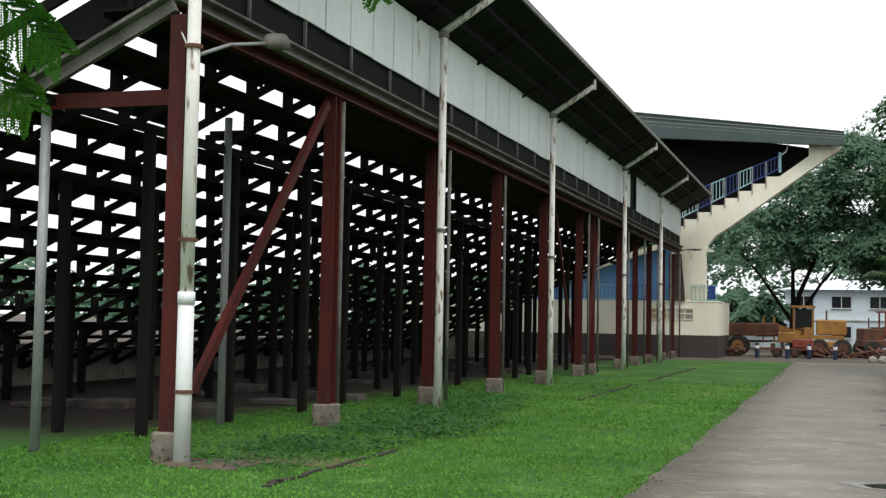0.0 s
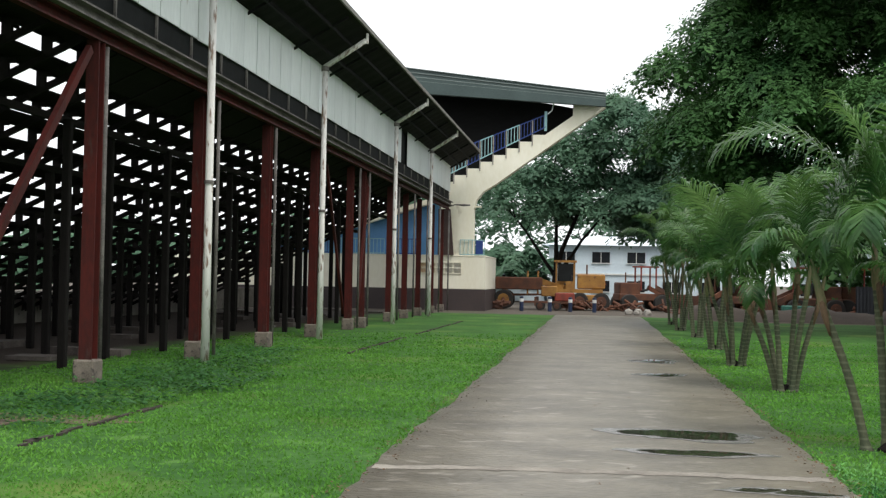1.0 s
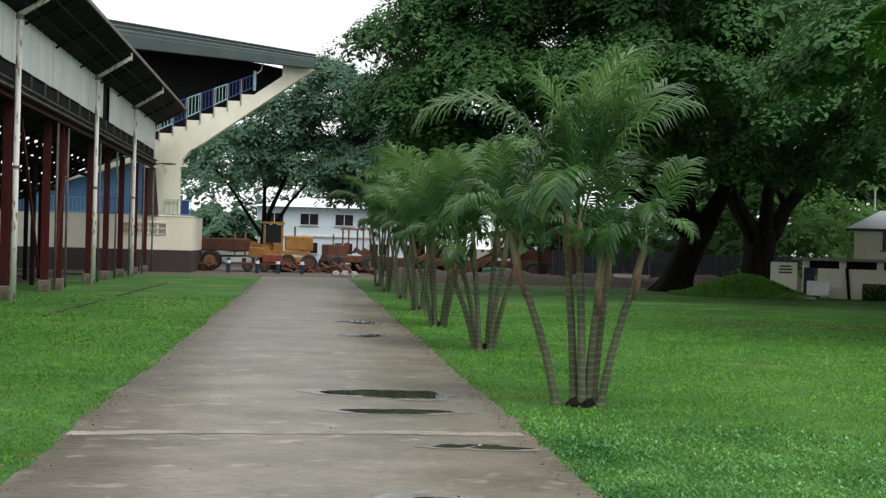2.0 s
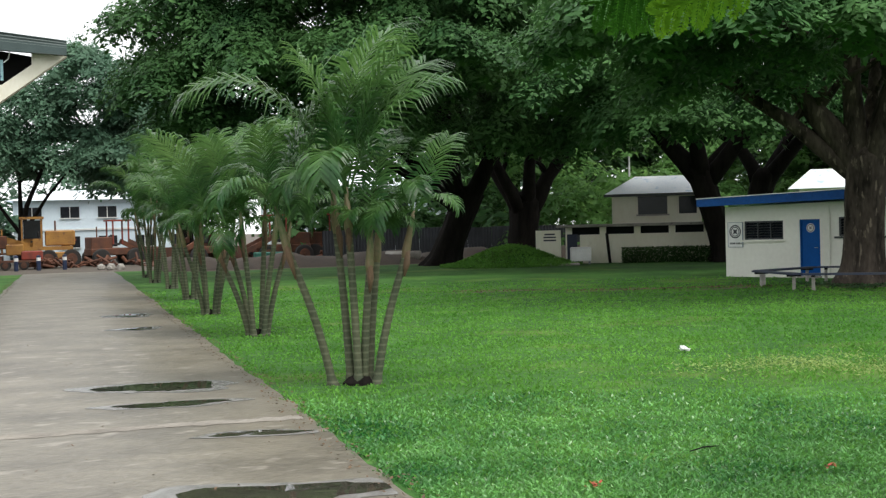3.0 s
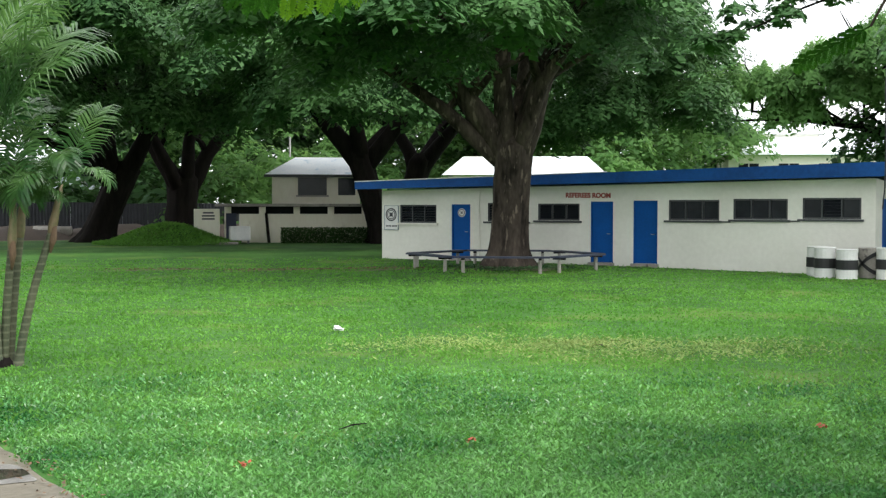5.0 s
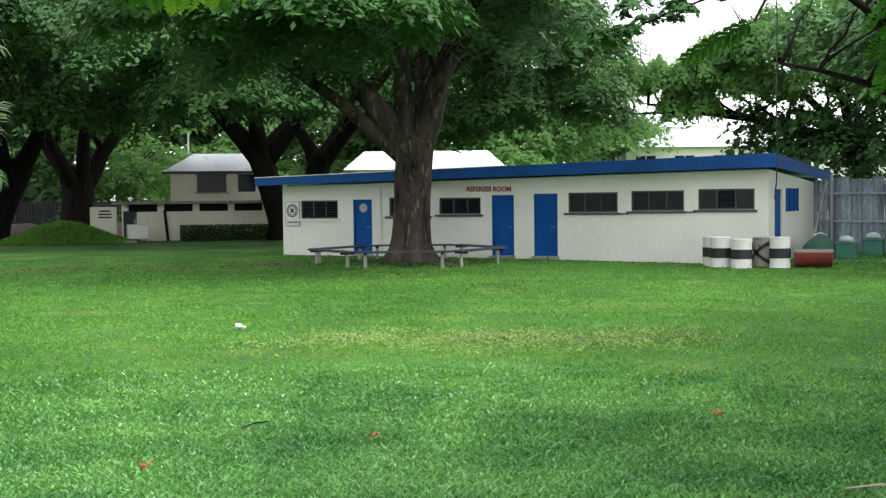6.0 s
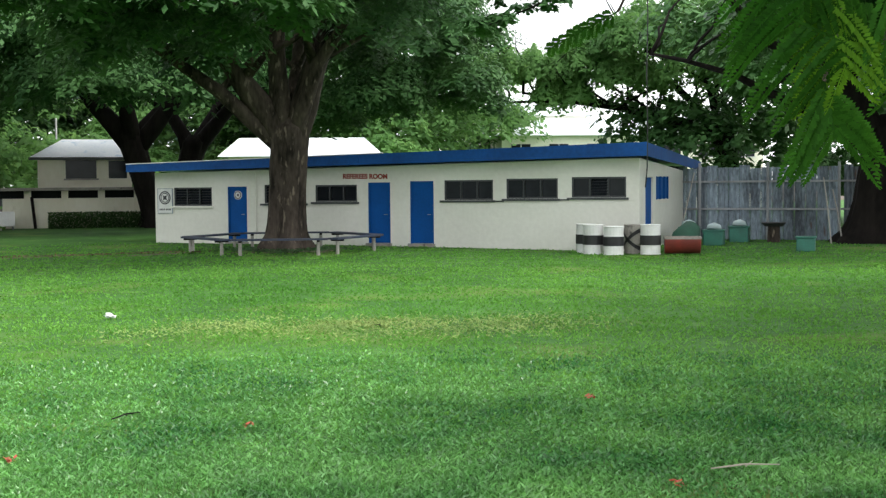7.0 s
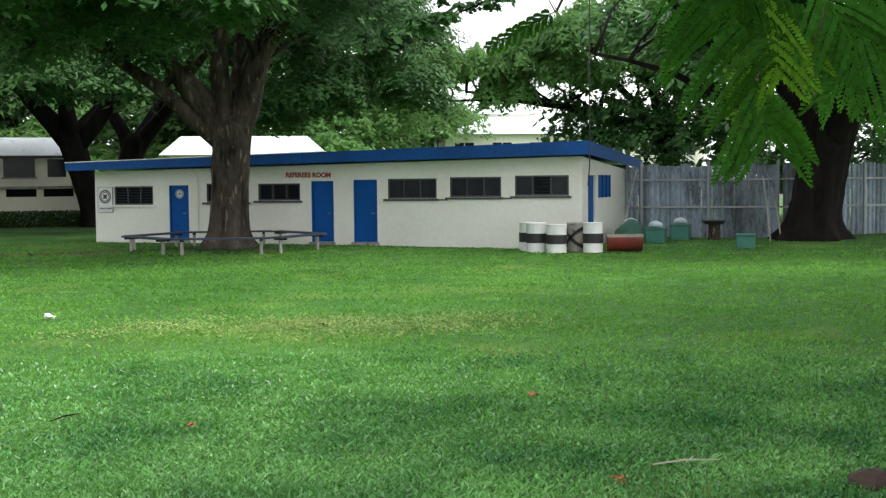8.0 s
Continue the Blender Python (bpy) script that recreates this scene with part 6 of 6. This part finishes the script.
def build_machines():
    build_grader()
    build_wreck(2.9, 87.5, 200, 3, "rust-brown derelict wheel loader")
    build_wreck(13.0, 79.5, 10, 5, "rusting red derelict loader behind the palms")
    build_wreck(16.6, 80.5, 170, 7, "rusting red derelict loader behind the palms")
    build_wreck(8.5, 82.0, 30, 4, "rust-brown derelict loader behind the palms")
    for x in (-4.86, -3.06, -1.76, -0.24):
        b = empty("bollard", pose(x, 80.0, 0), "blue and white painted steel bollard", "bollard", "bollards at the yard")
        part("shaft", tube(bmesh.new(), [(0, 0, 0), (0, 0, 0.6)], [0.13, 0.13], 10), DARKBLUE, b)
        part("band", tube(bmesh.new(), [(0, 0, 0.6), (0, 0, 0.8)], [0.132, 0.132], 10), WHITE, b)
        part("cap", tube(bmesh.new(), [(0, 0, 0.8), (0, 0, 0.92), (0, 0, 0.95)], [0.13, 0.12, 0.05], 10), DARKBLUE, b)
    t = empty("trailer", pose(-3.2, 83.2, 0), "low rusty flat trailer before the grader", "trailer")
    part("bed", boxes(((0, 0, 0.55), (3.4, 1.4, 0.12))), RUST, t)
    part("red_box", boxes(((1.0, 0, 0.9), (1.3, 0.9, 0.55)), bevel=0.06), IRONRED, t)
    for x in (-0.6, 0.5):
        wheel(t, (x, -0.6, 0.3), 0.3, 0.2, RUST)
        wheel(t, (x, 0.6, 0.3), 0.3, 0.2, RUST)
    rng = random.Random(2)
    for i in range(7):
        s = rng.uniform(0.25, 0.6)
        bm = bmesh.new()
        bmesh.ops.create_icosphere(bm, subdivisions=1, radius=s / 2)
        for v in bm.verts:
            v.co *= rng.uniform(0.75, 1.15)
        ob = part("rubble_block", bm, CONC)
        ob.matrix_basis = pose(2.6 + rng.uniform(-0.9, 0.9), 76.5 + rng.uniform(-0.8, 0.8), s * 0.2, rng.uniform(0, 90), 0, rng.uniform(0, 90))
        tagged(ob, "pale lump of broken concrete on the ground", "rubble", "rubble at the path's end")
    # skip, log and bank behind the palms
    k = part("skip_box", boxes(((11.9, 77.5, 0.45), (1.8, 1.0, 0.6)), bevel=0.06), GREENBIN)
    tagged(k, "teal plastic box on bare earth", "box")
    lg = part("concrete_pipe", tube(bmesh.new(), [(17.4, 69.5, 0.35), (19.2, 68.6, 0.35)], [0.36, 0.36], 16), CONC, smooth=True)
    tagged(lg, "short grey concrete pipe lying on earth", "pipe")
    bm = bmesh.new()
    prev = None
    for i in range(40):
        x = 4.8 + i * 0.8
        zt = 0.62 + 0.15 * math.sin(i * 0.9) + 0.1 * math.sin(i * 2.3)
        row = [bm.verts.new((x, 70.2 - 0.05 * x + dy, z)) for dy, z in ((-1.6, -0.05), (-0.5, zt * 0.7), (0.6, zt), (3.5, zt * 0.9), (5.0, -0.05))]
        if prev:
            for j in range(4):
                bm.faces.new((prev[j], row[j], row[j + 1], prev[j + 1]))
        prev = row
    bank = part("earth_bank", bm, mk("bare_brown_earth", (0.075, 0.055, 0.04), (0.045, 0.034, 0.027), 0.9, 0.95, 0.6), smooth=True)
    tagged(bank, "low bank of bare brown earth", "bank", kind="structure")


build_machines()


def scrap_heap(x, y, w, n, seed):
    """A low tangle of rusted bars, plates and pipes."""
    rng = random.Random(seed)
    bm = bmesh.new()
    for _ in range(n):
        c = Vector((rng.uniform(-w, w), rng.uniform(-0.6, 0.6), rng.uniform(0.05, 0.55)))
        d = Vector((rng.uniform(-1, 1), rng.uniform(-0.5, 0.5), rng.uniform(-0.3, 0.5))) * rng.uniform(0.4, 1.0)
        if rng.random() < 0.5:
            bar(bm, c - d, c + d, rng.uniform(0.06, 0.3), rng.uniform(0.05, 0.12))
        else:
            tube(bm, [c - d, c + d], [rng.uniform(0.04, 0.12)] * 2, 8)
    ob = part("scrap_heap", bm, RUST)
    ob.matrix_basis = pose(x, y, 0.0)
    tagged(ob, "tangle of rusted bars, plates and pipes", "scrap", kind="stuff")


for k, (sx, sy, sw) in enumerate(((-7.4, 83.6, 1.2), (-1.0, 84.2, 1.5), (1.4, 85.0, 1.6), (5.6, 83.5, 2.2), (10.8, 78.6, 2.0), (14.8, 77.8, 2.2))):
    scrap_heap(sx, sy, sw, 26, 70 + k)


# ---- uncounted greenery in the distance ----
def belt(az0, az1, step, dist, z, half, jitter, seed):
    rng = random.Random(seed)
    out = []
    az = az0
    while az <= az1:
        out.append((polar(az, dist + rng.uniform(-4, 4), z + rng.uniform(-jitter, jitter)), (half[0] * rng.uniform(0.8, 1.3), half[0] * rng.uniform(0.8, 1.2), half[1] * rng.uniform(0.8, 1.25))))
        az += step
    return out


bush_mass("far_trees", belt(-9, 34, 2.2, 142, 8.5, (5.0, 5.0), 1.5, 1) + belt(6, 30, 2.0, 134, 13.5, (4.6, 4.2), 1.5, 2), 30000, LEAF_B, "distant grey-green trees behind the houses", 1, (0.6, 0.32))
bush_mass("garden_trees", belt(20, 40, 1.5, 84, 2.2, (2.6, 2.0), 0.5, 3) + belt(21, 40, 2.6, 88, 5.6, (3.0, 2.6), 1.2, 13), 34000, LEAF_C, "bright mixed garden trees behind the fence", 2, (0.34, 0.17))
# the low belt here gets darker leaves for the shade beneath the rain trees
bush_mass("garden_trees", belt(12, 36, 1.8, 95, 9.5, (4.2, 4.2), 1.5, 4) + belt(9, 20, 1.5, 88, 3.4, (3.0, 3.2), 0.6, 14), 30000, LEAF_A, "dark garden trees behind the houses", 7, (0.5, 0.26))
bush_mass("garden_trees", belt(33, 45, 1.4, 90, 6.0, (4.0, 4.0), 1.4, 5), 28000, LEAF_C, "bright garden trees behind the low building", 3, (0.34, 0.16))
bush_mass("garden_trees", belt(34.0, 43.5, 1.4, 86, 11.5, (3.8, 4.6), 1.6, 6), 30000, LEAF_A, "green trees rising behind the low building", 8, (0.36, 0.19))
bush_mass("garden_trees", belt(51.5, 66, 1.6, 66, 3.8, (2.8, 3.0), 0.8, 7) + belt(55, 66, 1.8, 58, 7.0, (3.0, 2.6), 0.8, 8), 34000, LEAF_A, "dark trees behind the iron fence", 4, (0.32, 0.16))
bush_mass("garden_trees", belt(18, 46, 1.9, 101, 4.6, (3.8, 3.8), 0.8, 15), 12000, LEAF_A, "dark backing of garden trees", 9, (0.8, 0.42))
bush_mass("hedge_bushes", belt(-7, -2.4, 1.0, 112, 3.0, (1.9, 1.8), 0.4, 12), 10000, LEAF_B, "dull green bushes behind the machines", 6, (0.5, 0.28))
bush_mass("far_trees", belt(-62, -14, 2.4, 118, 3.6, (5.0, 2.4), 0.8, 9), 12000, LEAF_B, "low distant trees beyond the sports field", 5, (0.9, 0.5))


# ---- the tree overhead ----
def bipinnate(start, tip, seed, pairs=11, pinna=0.11):
    """A feathery leaf: side stalks along a midrib, each with two rows of small leaflets."""
    rng = random.Random(seed)
    a, b = Vector(start), Vector(tip)
    d0 = (b - a)
    ln = d0.length
    d0.normalize()
    side = d0.cross((a - Vector((0, 0, 2.0))).normalized() + Vector((rng.uniform(-0.2, 0.2), rng.uniform(-0.2, 0.2), rng.uniform(0.0, 0.4))))
    side = side.normalized() if side.length > 0.05 else Vector((1, 0, 0))
    up = side.cross(d0)
    side = (side + up * rng.uniform(-0.2, 0.2)).normalized()
    quads = []
    for i in range(pairs):
        s = (i + 1) / pairs
        p = a + d0 * ln * s + Vector((0, 0, -0.06 * ln * s * s))
        for sg in (-1, 1):
            pl = pinna * (0.7 + 0.6 * math.sin(math.pi * min(1, 0.15 + s * 0.8))) * rng.uniform(0.82, 1.12)
            e = (side * sg + d0 * rng.uniform(0.55, 0.95) + up * rng.uniform(-0.22, 0.22) + Vector((0, 0, -0.15 - 0.25 * rng.random()))).normalized()
            f = (e.cross(up) + up * rng.uniform(-0.35, 0.35)).normalized()
            n = max(10, round(pl / 0.0032))
            droop = rng.uniform(0.2, 0.5)
            for j in range(1, n + 1):
                u = j / n
                q = p + e * pl * u + Vector((0, 0, -droop * pl * u * u))
                lw = 0.0115 * (1 - 0.45 * abs(u - 0.4)) * min(1, 0.3 + 4 * (1 - u)) * rng.uniform(0.85, 1.1)
                for h in (-1, 1):
                    t = (f * h + e * rng.uniform(0.3, 0.55)).normalized() * lw
                    w = e * 0.0031
                    quads.append([q - w * 0.6, q + t * 0.55 - w, q + t, q + t * 0.5 + w])
            w = f * 0.0007
            tip_ = p + e * pl - Vector((0, 0, droop * pl))
            quads.append([p - w, p + w, tip_ + w, tip_ - w])
    w = side * 0.0015
    quads.append([a - w, a + w, b + w - Vector((0, 0, 0.06 * ln)), b - w - Vector((0, 0, 0.06 * ln))])
    return quads


NEAR_LEAVES = [
    ((1.375, 0.677, 2.132), (1.301, 0.783, 2.21), 0.085), ((1.352, 0.707, 2.184), (1.299, 0.778, 2.238), 0.075),
    ((1.331, 0.731, 2.223), (1.355, 0.712, 2.133), 0.06), ((1.365, 0.672, 2.226), (1.400, 0.628, 2.135), 0.06),
    ((1.401, 0.604, 2.221), (1.393, 0.645, 2.131), 0.07), ((1.345, 0.732, 2.112), (1.352, 0.724, 2.06), 0.065),
    ((0.811, 1.354, 2.30), (0.708, 1.417, 2.268), 0.03),
    ((2.042, 1.615, 2.345), (1.959, 1.719, 2.285), 0.018),
    ((-1.343, 1.5, 2.503), (-1.24, 1.605, 2.412), 0.05), ((-1.36, 1.515, 2.407), (-1.28, 1.597, 2.322), 0.05),
    ((-0.829, 1.782, 2.62), (-0.803, 1.817, 2.52), 0.035), ((0.903, 1.627, 2.40), (0.76, 1.72, 2.34), 0.05),
    ((0.982, 1.699, 2.41), (0.93, 1.758, 2.34), 0.045), ((0.902, 1.849, 2.421), (0.875, 1.881, 2.34), 0.04),
]


def build_overhead_tree():
    t = empty("flame_tree", pose(4.6, -4.2, 0), "flame tree whose feathery leaves hang over the lawn", "tree")
    base = Vector((4.6, -4.2, 0))
    rng = random.Random(9)
    part("trunk", tube(bmesh.new(), [(0, 0, -0.1), (0, 0, 0.4), (0.05, 0.1, 2.0), (0.0, 0.4, 3.4)], [0.34, 0.24, 0.2, 0.17], 12), BARK, t, smooth=True)
    hubs = [Vector((1.75, 0.7, 3.1)), Vector((1.0, 1.5, 3.2)), Vector((-1.3, 1.3, 3.3)), Vector((-0.75, 1.6, 3.4))]
    for h in hubs:
        pts = limb_path(rng, (0, 0.4, 3.3), h - base, 0.12, 6, 0.2)
        part("limb", tube(bmesh.new(), pts, [0.09, 0.07, 0.055, 0.04, 0.03, 0.02, 0.012], 8), BARK, t, smooth=True)
    for i, (a, b, pinna) in enumerate(NEAR_LEAVES):
        a, b = Vector(a), Vector(b)
        h = min(hubs, key=lambda q: (q - a).length)
        part("twig", tube(bmesh.new(), [h - base, (h.lerp(a, 0.6) + Vector((0, 0, 0.06))) - base, a - base], [0.008, 0.005, 0.003], 6), BARK, t)
        q = bipinnate(a, b, i, max(6, round((b - a).length / 0.0155)), pinna)
        place("leaf", quads_mesh("leaf", np.array([[list(v) for v in f] for f in q]) - np.array(base), LEAF_BACKLIT if i in (2, 6) else LEAF_N), t)
    # unseen crown masses, placed and thickened to shade the lawn at right
    nr = np.random.default_rng(77)
    quads = cushion_quads(nr, [((11.0, 0.0, 6.4), (5.2, 4.0, 1.0), 120, 1.3), ((20.0, 4.0, 7.6), (7.0, 5.0, 1.0), 150, 1.5), ((9.2, 1.6, 5.0), (4.0, 3.0, 0.6), 150, 1.5)], 76000, (0.32, 0.15), (1.2, 0.3))
    place("crown", quads_mesh("crown", quads - np.array(base), LEAF_A), t)
    part("limb", tube(bmesh.new(), limb_path(rng, (0, 0.4, 3.3), Vector((16.5, 2.0, 7.2)) - base, 0.1, 6, 0.2), [0.12, 0.11, 0.1, 0.08, 0.06, 0.05, 0.03], 8), BARK, t, smooth=True)


build_overhead_tree()


# ---- small litter and grass ----
def litter():
    rng = random.Random(12)
    bm = boxes(((8.95, 17.2, 0.05), (0.12, 0.08, 0.05)), bevel=0.03)
    for v in bm.verts:
        v.co += Vector((rng.uniform(-0.04, 0.04), rng.uniform(-0.04, 0.04), rng.uniform(-0.02, 0.03)))
    tagged(part("paper_scrap", bm, WHITE), "crumpled white paper scrap on the grass", "litter")
    ORANGE = plain("orange_petal", (0.38, 0.06, 0.02))
    PALESTICK = plain("pale_stick", (0.42, 0.38, 0.30))
    for x, y in ((3.67, 8.54), (5.61, 8.45), (6.52, 4.85), (8.6, 7.4)):
        nr = np.random.default_rng(int(x * 100))
        pts = np.stack([x + nr.normal(0, 0.022, 14), y + nr.normal(0, 0.022, 14), nr.uniform(0.05, 0.09, 14)], 1)
        ob = place("fallen_blossom", quads_mesh("fallen_blossom", leaf_quads(nr, pts, 0.045, 0.025, 0.6), ORANGE))
        tagged(ob, "withered orange blossom lying in the grass", "blossom", "fallen blossoms")
    for x, y, a, ln in ((5.1, 9.5, 20, 0.36), (7.2, 4.8, -30, 0.5), (10.9, 13.2, 50, 0.3)):
        d = Vector((math.cos(radians(a)), math.sin(radians(a)), 0)) * ln
        c = Vector((x, y, 0.07))
        bm = tube(bmesh.new(), [c - d / 2, c + Vector((0.01, 0.02, 0.01)), c + d / 2], [0.006, 0.008, 0.004], 6)
        tube(bm, [c, c + d * 0.25 + Vector((-d.y, d.x, 0)) * 0.3], [0.005, 0.002], 5)
        tagged(part("fallen_twig", bm, PALESTICK if y < 6 else BARKDARK), "short dark twig lying in the grass", "twig", "fallen twigs")


def grass(name, near, far, az0, az1, n, seed, material, size=1.0):
    """Blades round the viewpoint's stretch of lawn, thinning and widening with distance."""
    nr = np.random.default_rng(seed)
    d = near + (far - near) * nr.uniform(0, 1, n)
    a = np.radians(nr.uniform(az0, az1, n))
    x, y = d * np.sin(a), d * np.cos(a)
    k = 0.5 + 0.5 * np.sin(1.9 * x + 1.3 * np.sin(1.1 * y)) * np.sin(1.7 * y + 0.9 * np.sin(1.4 * x))
    edge = 2.42 + 0.05 * np.sin(5 * y) + nr.uniform(-0.06, 0.05, n)
    keep = (nr.uniform(0, 1, n) < (0.6 + 0.4 * k) * np.clip((far - d) / (0.5 * (far - near)), 0, 1) ** 0.7 * np.clip((d - near) / 2.0 + (near < 8), 0, 1)) & (np.abs(x) > edge) & (x > -11.6)
    x, y, k, d = x[keep], y[keep], k[keep], d[keep]
    n = len(x)
    p = np.stack([x, y, -0.14 * np.exp(-((x - 31) / 9) ** 2 - ((y - 22) / 9) ** 2) - 0.004], 1)
    a = nr.uniform(0, 2 * np.pi, n)
    s = np.stack([np.cos(a), np.sin(a), np.zeros(n)], 1) * (size * 1.25 * (0.0032 + 0.00045 * d) * nr.uniform(0.6, 1.5, n))[:, None]
    lean = np.stack([nr.normal(0, 0.5, n), nr.normal(0, 0.5, n), np.ones(n)], 1)
    hh = (size * 0.050 * nr.uniform(0.5, 1.3, n) * (0.7 + 0.5 * k))[:, None]
    mid, tip = p + lean * hh * np.array((0.5, 0.5, 0.55)), p + lean * hh * np.array((1.2, 1.2, 0.85))
    ob = place(name, quads_mesh(name, np.stack([p, mid + s, tip, mid - s], 1), material))
    return tagged(ob, "short thick wet lawn grass", "grass", kind="stuff")


def leaf_litter(name, x0, x1, y0, y1, n, size, material, label, seed, z=(0.02, 0.05)):
    nr = np.random.default_rng(seed)
    pts = np.stack([nr.uniform(x0, x1, n), nr.uniform(y0, y1, n), nr.uniform(z[0], z[1], n)], 1)
    ob = place(name, quads_mesh(name, leaf_quads(nr, pts, size, size * 0.5, 0.75), material))
    return tagged(ob, label, "litter", kind="stuff")


DEADLEAF = mk("dead_leaf", (0.16, 0.09, 0.04), (0.08, 0.05, 0.03), 0.3, 0.8, 0, per_piece=0.4)
leaf_litter("leaf_litter", 2.15, 2.55, 4.0, 45.0, 1500, 0.045, DEADLEAF, "brown fallen leaves along the path's edge", 1)
leaf_litter("leaf_litter", -2.6, -2.2, 8.0, 60.0, 1200, 0.045, DEADLEAF, "brown fallen leaves along the path's edge", 2)
leaf_litter("leaf_litter", -2.2, 2.2, 5.0, 45.0, 350, 0.035, DEADLEAF, "scattered brown leaves on the path", 3, (0.036, 0.05))
WEED = leafy("weed_leaf", (0.028, 0.10, 0.03), (0.06, 0.16, 0.05), 0.3, 0.5, 1.0)
for k, (wx, wy) in enumerate(((-7.6, 19.0), (-8.3, 23.0), (-7.2, 22.0), (-8.0, 26.5), (-8.8, 31.0), (-7.9, 16.8))):
    leaf_litter("weeds", wx - 1.1, wx + 1.1, wy - 2.0, wy + 2.0, 900, 0.11, WEED, "dark broad-leaved weeds beside the stand", 10 + k, (0.02, 0.15))

nr = np.random.default_rng(31)
ang, rad = nr.uniform(0, 2 * np.pi, 9000), np.sqrt(nr.uniform(0, 1, 9000))
tops = np.stack([21.0 + 3.6 * rad * np.cos(ang), 58.4 + 3.0 * rad * np.sin(ang), 0.95 * (np.cos(np.pi * rad) * 0.5 + 0.5) + nr.uniform(0, 0.14, 9000)], 1)
tagged(place("mound_grass", quads_mesh("mound_grass", leaf_quads(nr, tops, 0.2, 0.05, 0.2), BLADE_FAR)), "rough grass growing over the mound", "grass", kind="stuff")

STRAW = leafy("straw_grass", (0.17, 0.27, 0.07), (0.27, 0.35, 0.11), 0.25, 0.7, 1.0)
for k, (sx, sy, rx, ry) in enumerate(((10.9, 13.9, 1.1, 0.7), (11.4, 12.9, 1.6, 1.2), (9.4, 15.0, 1.6, 1.0), (12.6, 12.2, 1.6, 1.2))):
    nr = np.random.default_rng(40 + k)
    pts = np.stack([nr.normal(sx, rx * 0.5, 1500), nr.normal(sy, ry * 0.5, 1500), nr.uniform(0.02, 0.05, 1500)], 1)
    tagged(place("dry_grass", quads_mesh("dry_grass", leaf_quads(nr, pts, 0.08, 0.018, 0.6), STRAW)), "yellowing thin dry grass in the lawn", "grass", kind="stuff")


def bare_patch(cx, cy, rx, ry, seed):
    rng = random.Random(seed)
    bm = bmesh.new()
    c = bm.verts.new((cx, cy, 0.012))
    ring = []
    for k in range(40):
        a = 2 * math.pi * k / 40
        r = 1 + rng.uniform(-0.25, 0.25)
        ring.append(bm.verts.new((cx + rx * r * math.cos(a), cy + ry * r * math.sin(a), 0.006)))
    for k in range(40):
        bm.faces.new((c, ring[k], ring[(k + 1) % 40]))
    tagged(part("bare_patch", bm, EARTH), "thin patch of bare earth in the lawn", "earth", kind="structure")


nr = np.random.default_rng(51)
along = nr.uniform(0, 1, 900) ** 0.8
pts = np.stack([11.0 + 9.0 * along + nr.normal(0, 0.3, 900), 36.6 - 4.4 * along + 0.35 * np.sin(9 * along) + nr.normal(0, 0.28, 900), nr.uniform(0.01, 0.045, 900)], 1)
tagged(place("worn_earth", quads_mesh("worn_earth", leaf_quads(nr, pts, 0.11, 0.05, 0.8), DEADLEAF)), "trodden brown earth showing through the lawn", "earth", kind="stuff")
# these dark weeds also stand in for the shade round the trunk
leaf_litter("weeds", 20.6, 23.6, 29.6, 33.2, 2200, 0.1, WEED, "weeds and shade tone round the tree's foot", 24, (0.02, 0.1))
EARTH = mk("thin_earth", (0.13, 0.105, 0.06), (0.08, 0.10, 0.035), 0.5, 0.95, 0.5)
for args in ((15.5, 34.0, 1.6, 0.35, 1), (18.3, 32.5, 1.4, 0.3, 2), (12.5, 36.0, 1.5, 0.4, 3), (-7.3, 16.2, 1.1, 0.5, 4), (22.1, 31.4, 1.7, 1.6, 5)):
    bare_patch(*args)
bm = bmesh.new()
bmesh.ops.create_icosphere(bm, subdivisions=2, radius=0.17)
stone_rng = random.Random(6)
for v in bm.verts:
    v.co *= stone_rng.uniform(0.85, 1.1)
    v.co.z *= 0.6
rock = part("rock", bm, mk("brown_stone", (0.055, 0.032, 0.020), (0.02, 0.013, 0.010), 0.2, 0.9, 0.8), smooth=False)
rock.matrix_basis = pose(7.72, 3.72, 0.0)
tagged(rock, "brown rough stone half sunk in grass", "stone")

litter()
grass("lawn_grass", 4.2, 15.0, 2, 68, 360000, 1, BLADE, 1.0)
grass("lawn_grass", 8.5, 46.0, 2, 68, 215000, 2, BLADE_FAR)
grass("lawn_grass", 7.0, 46.0, -42, -2, 150000, 3, BLADE_FAR)
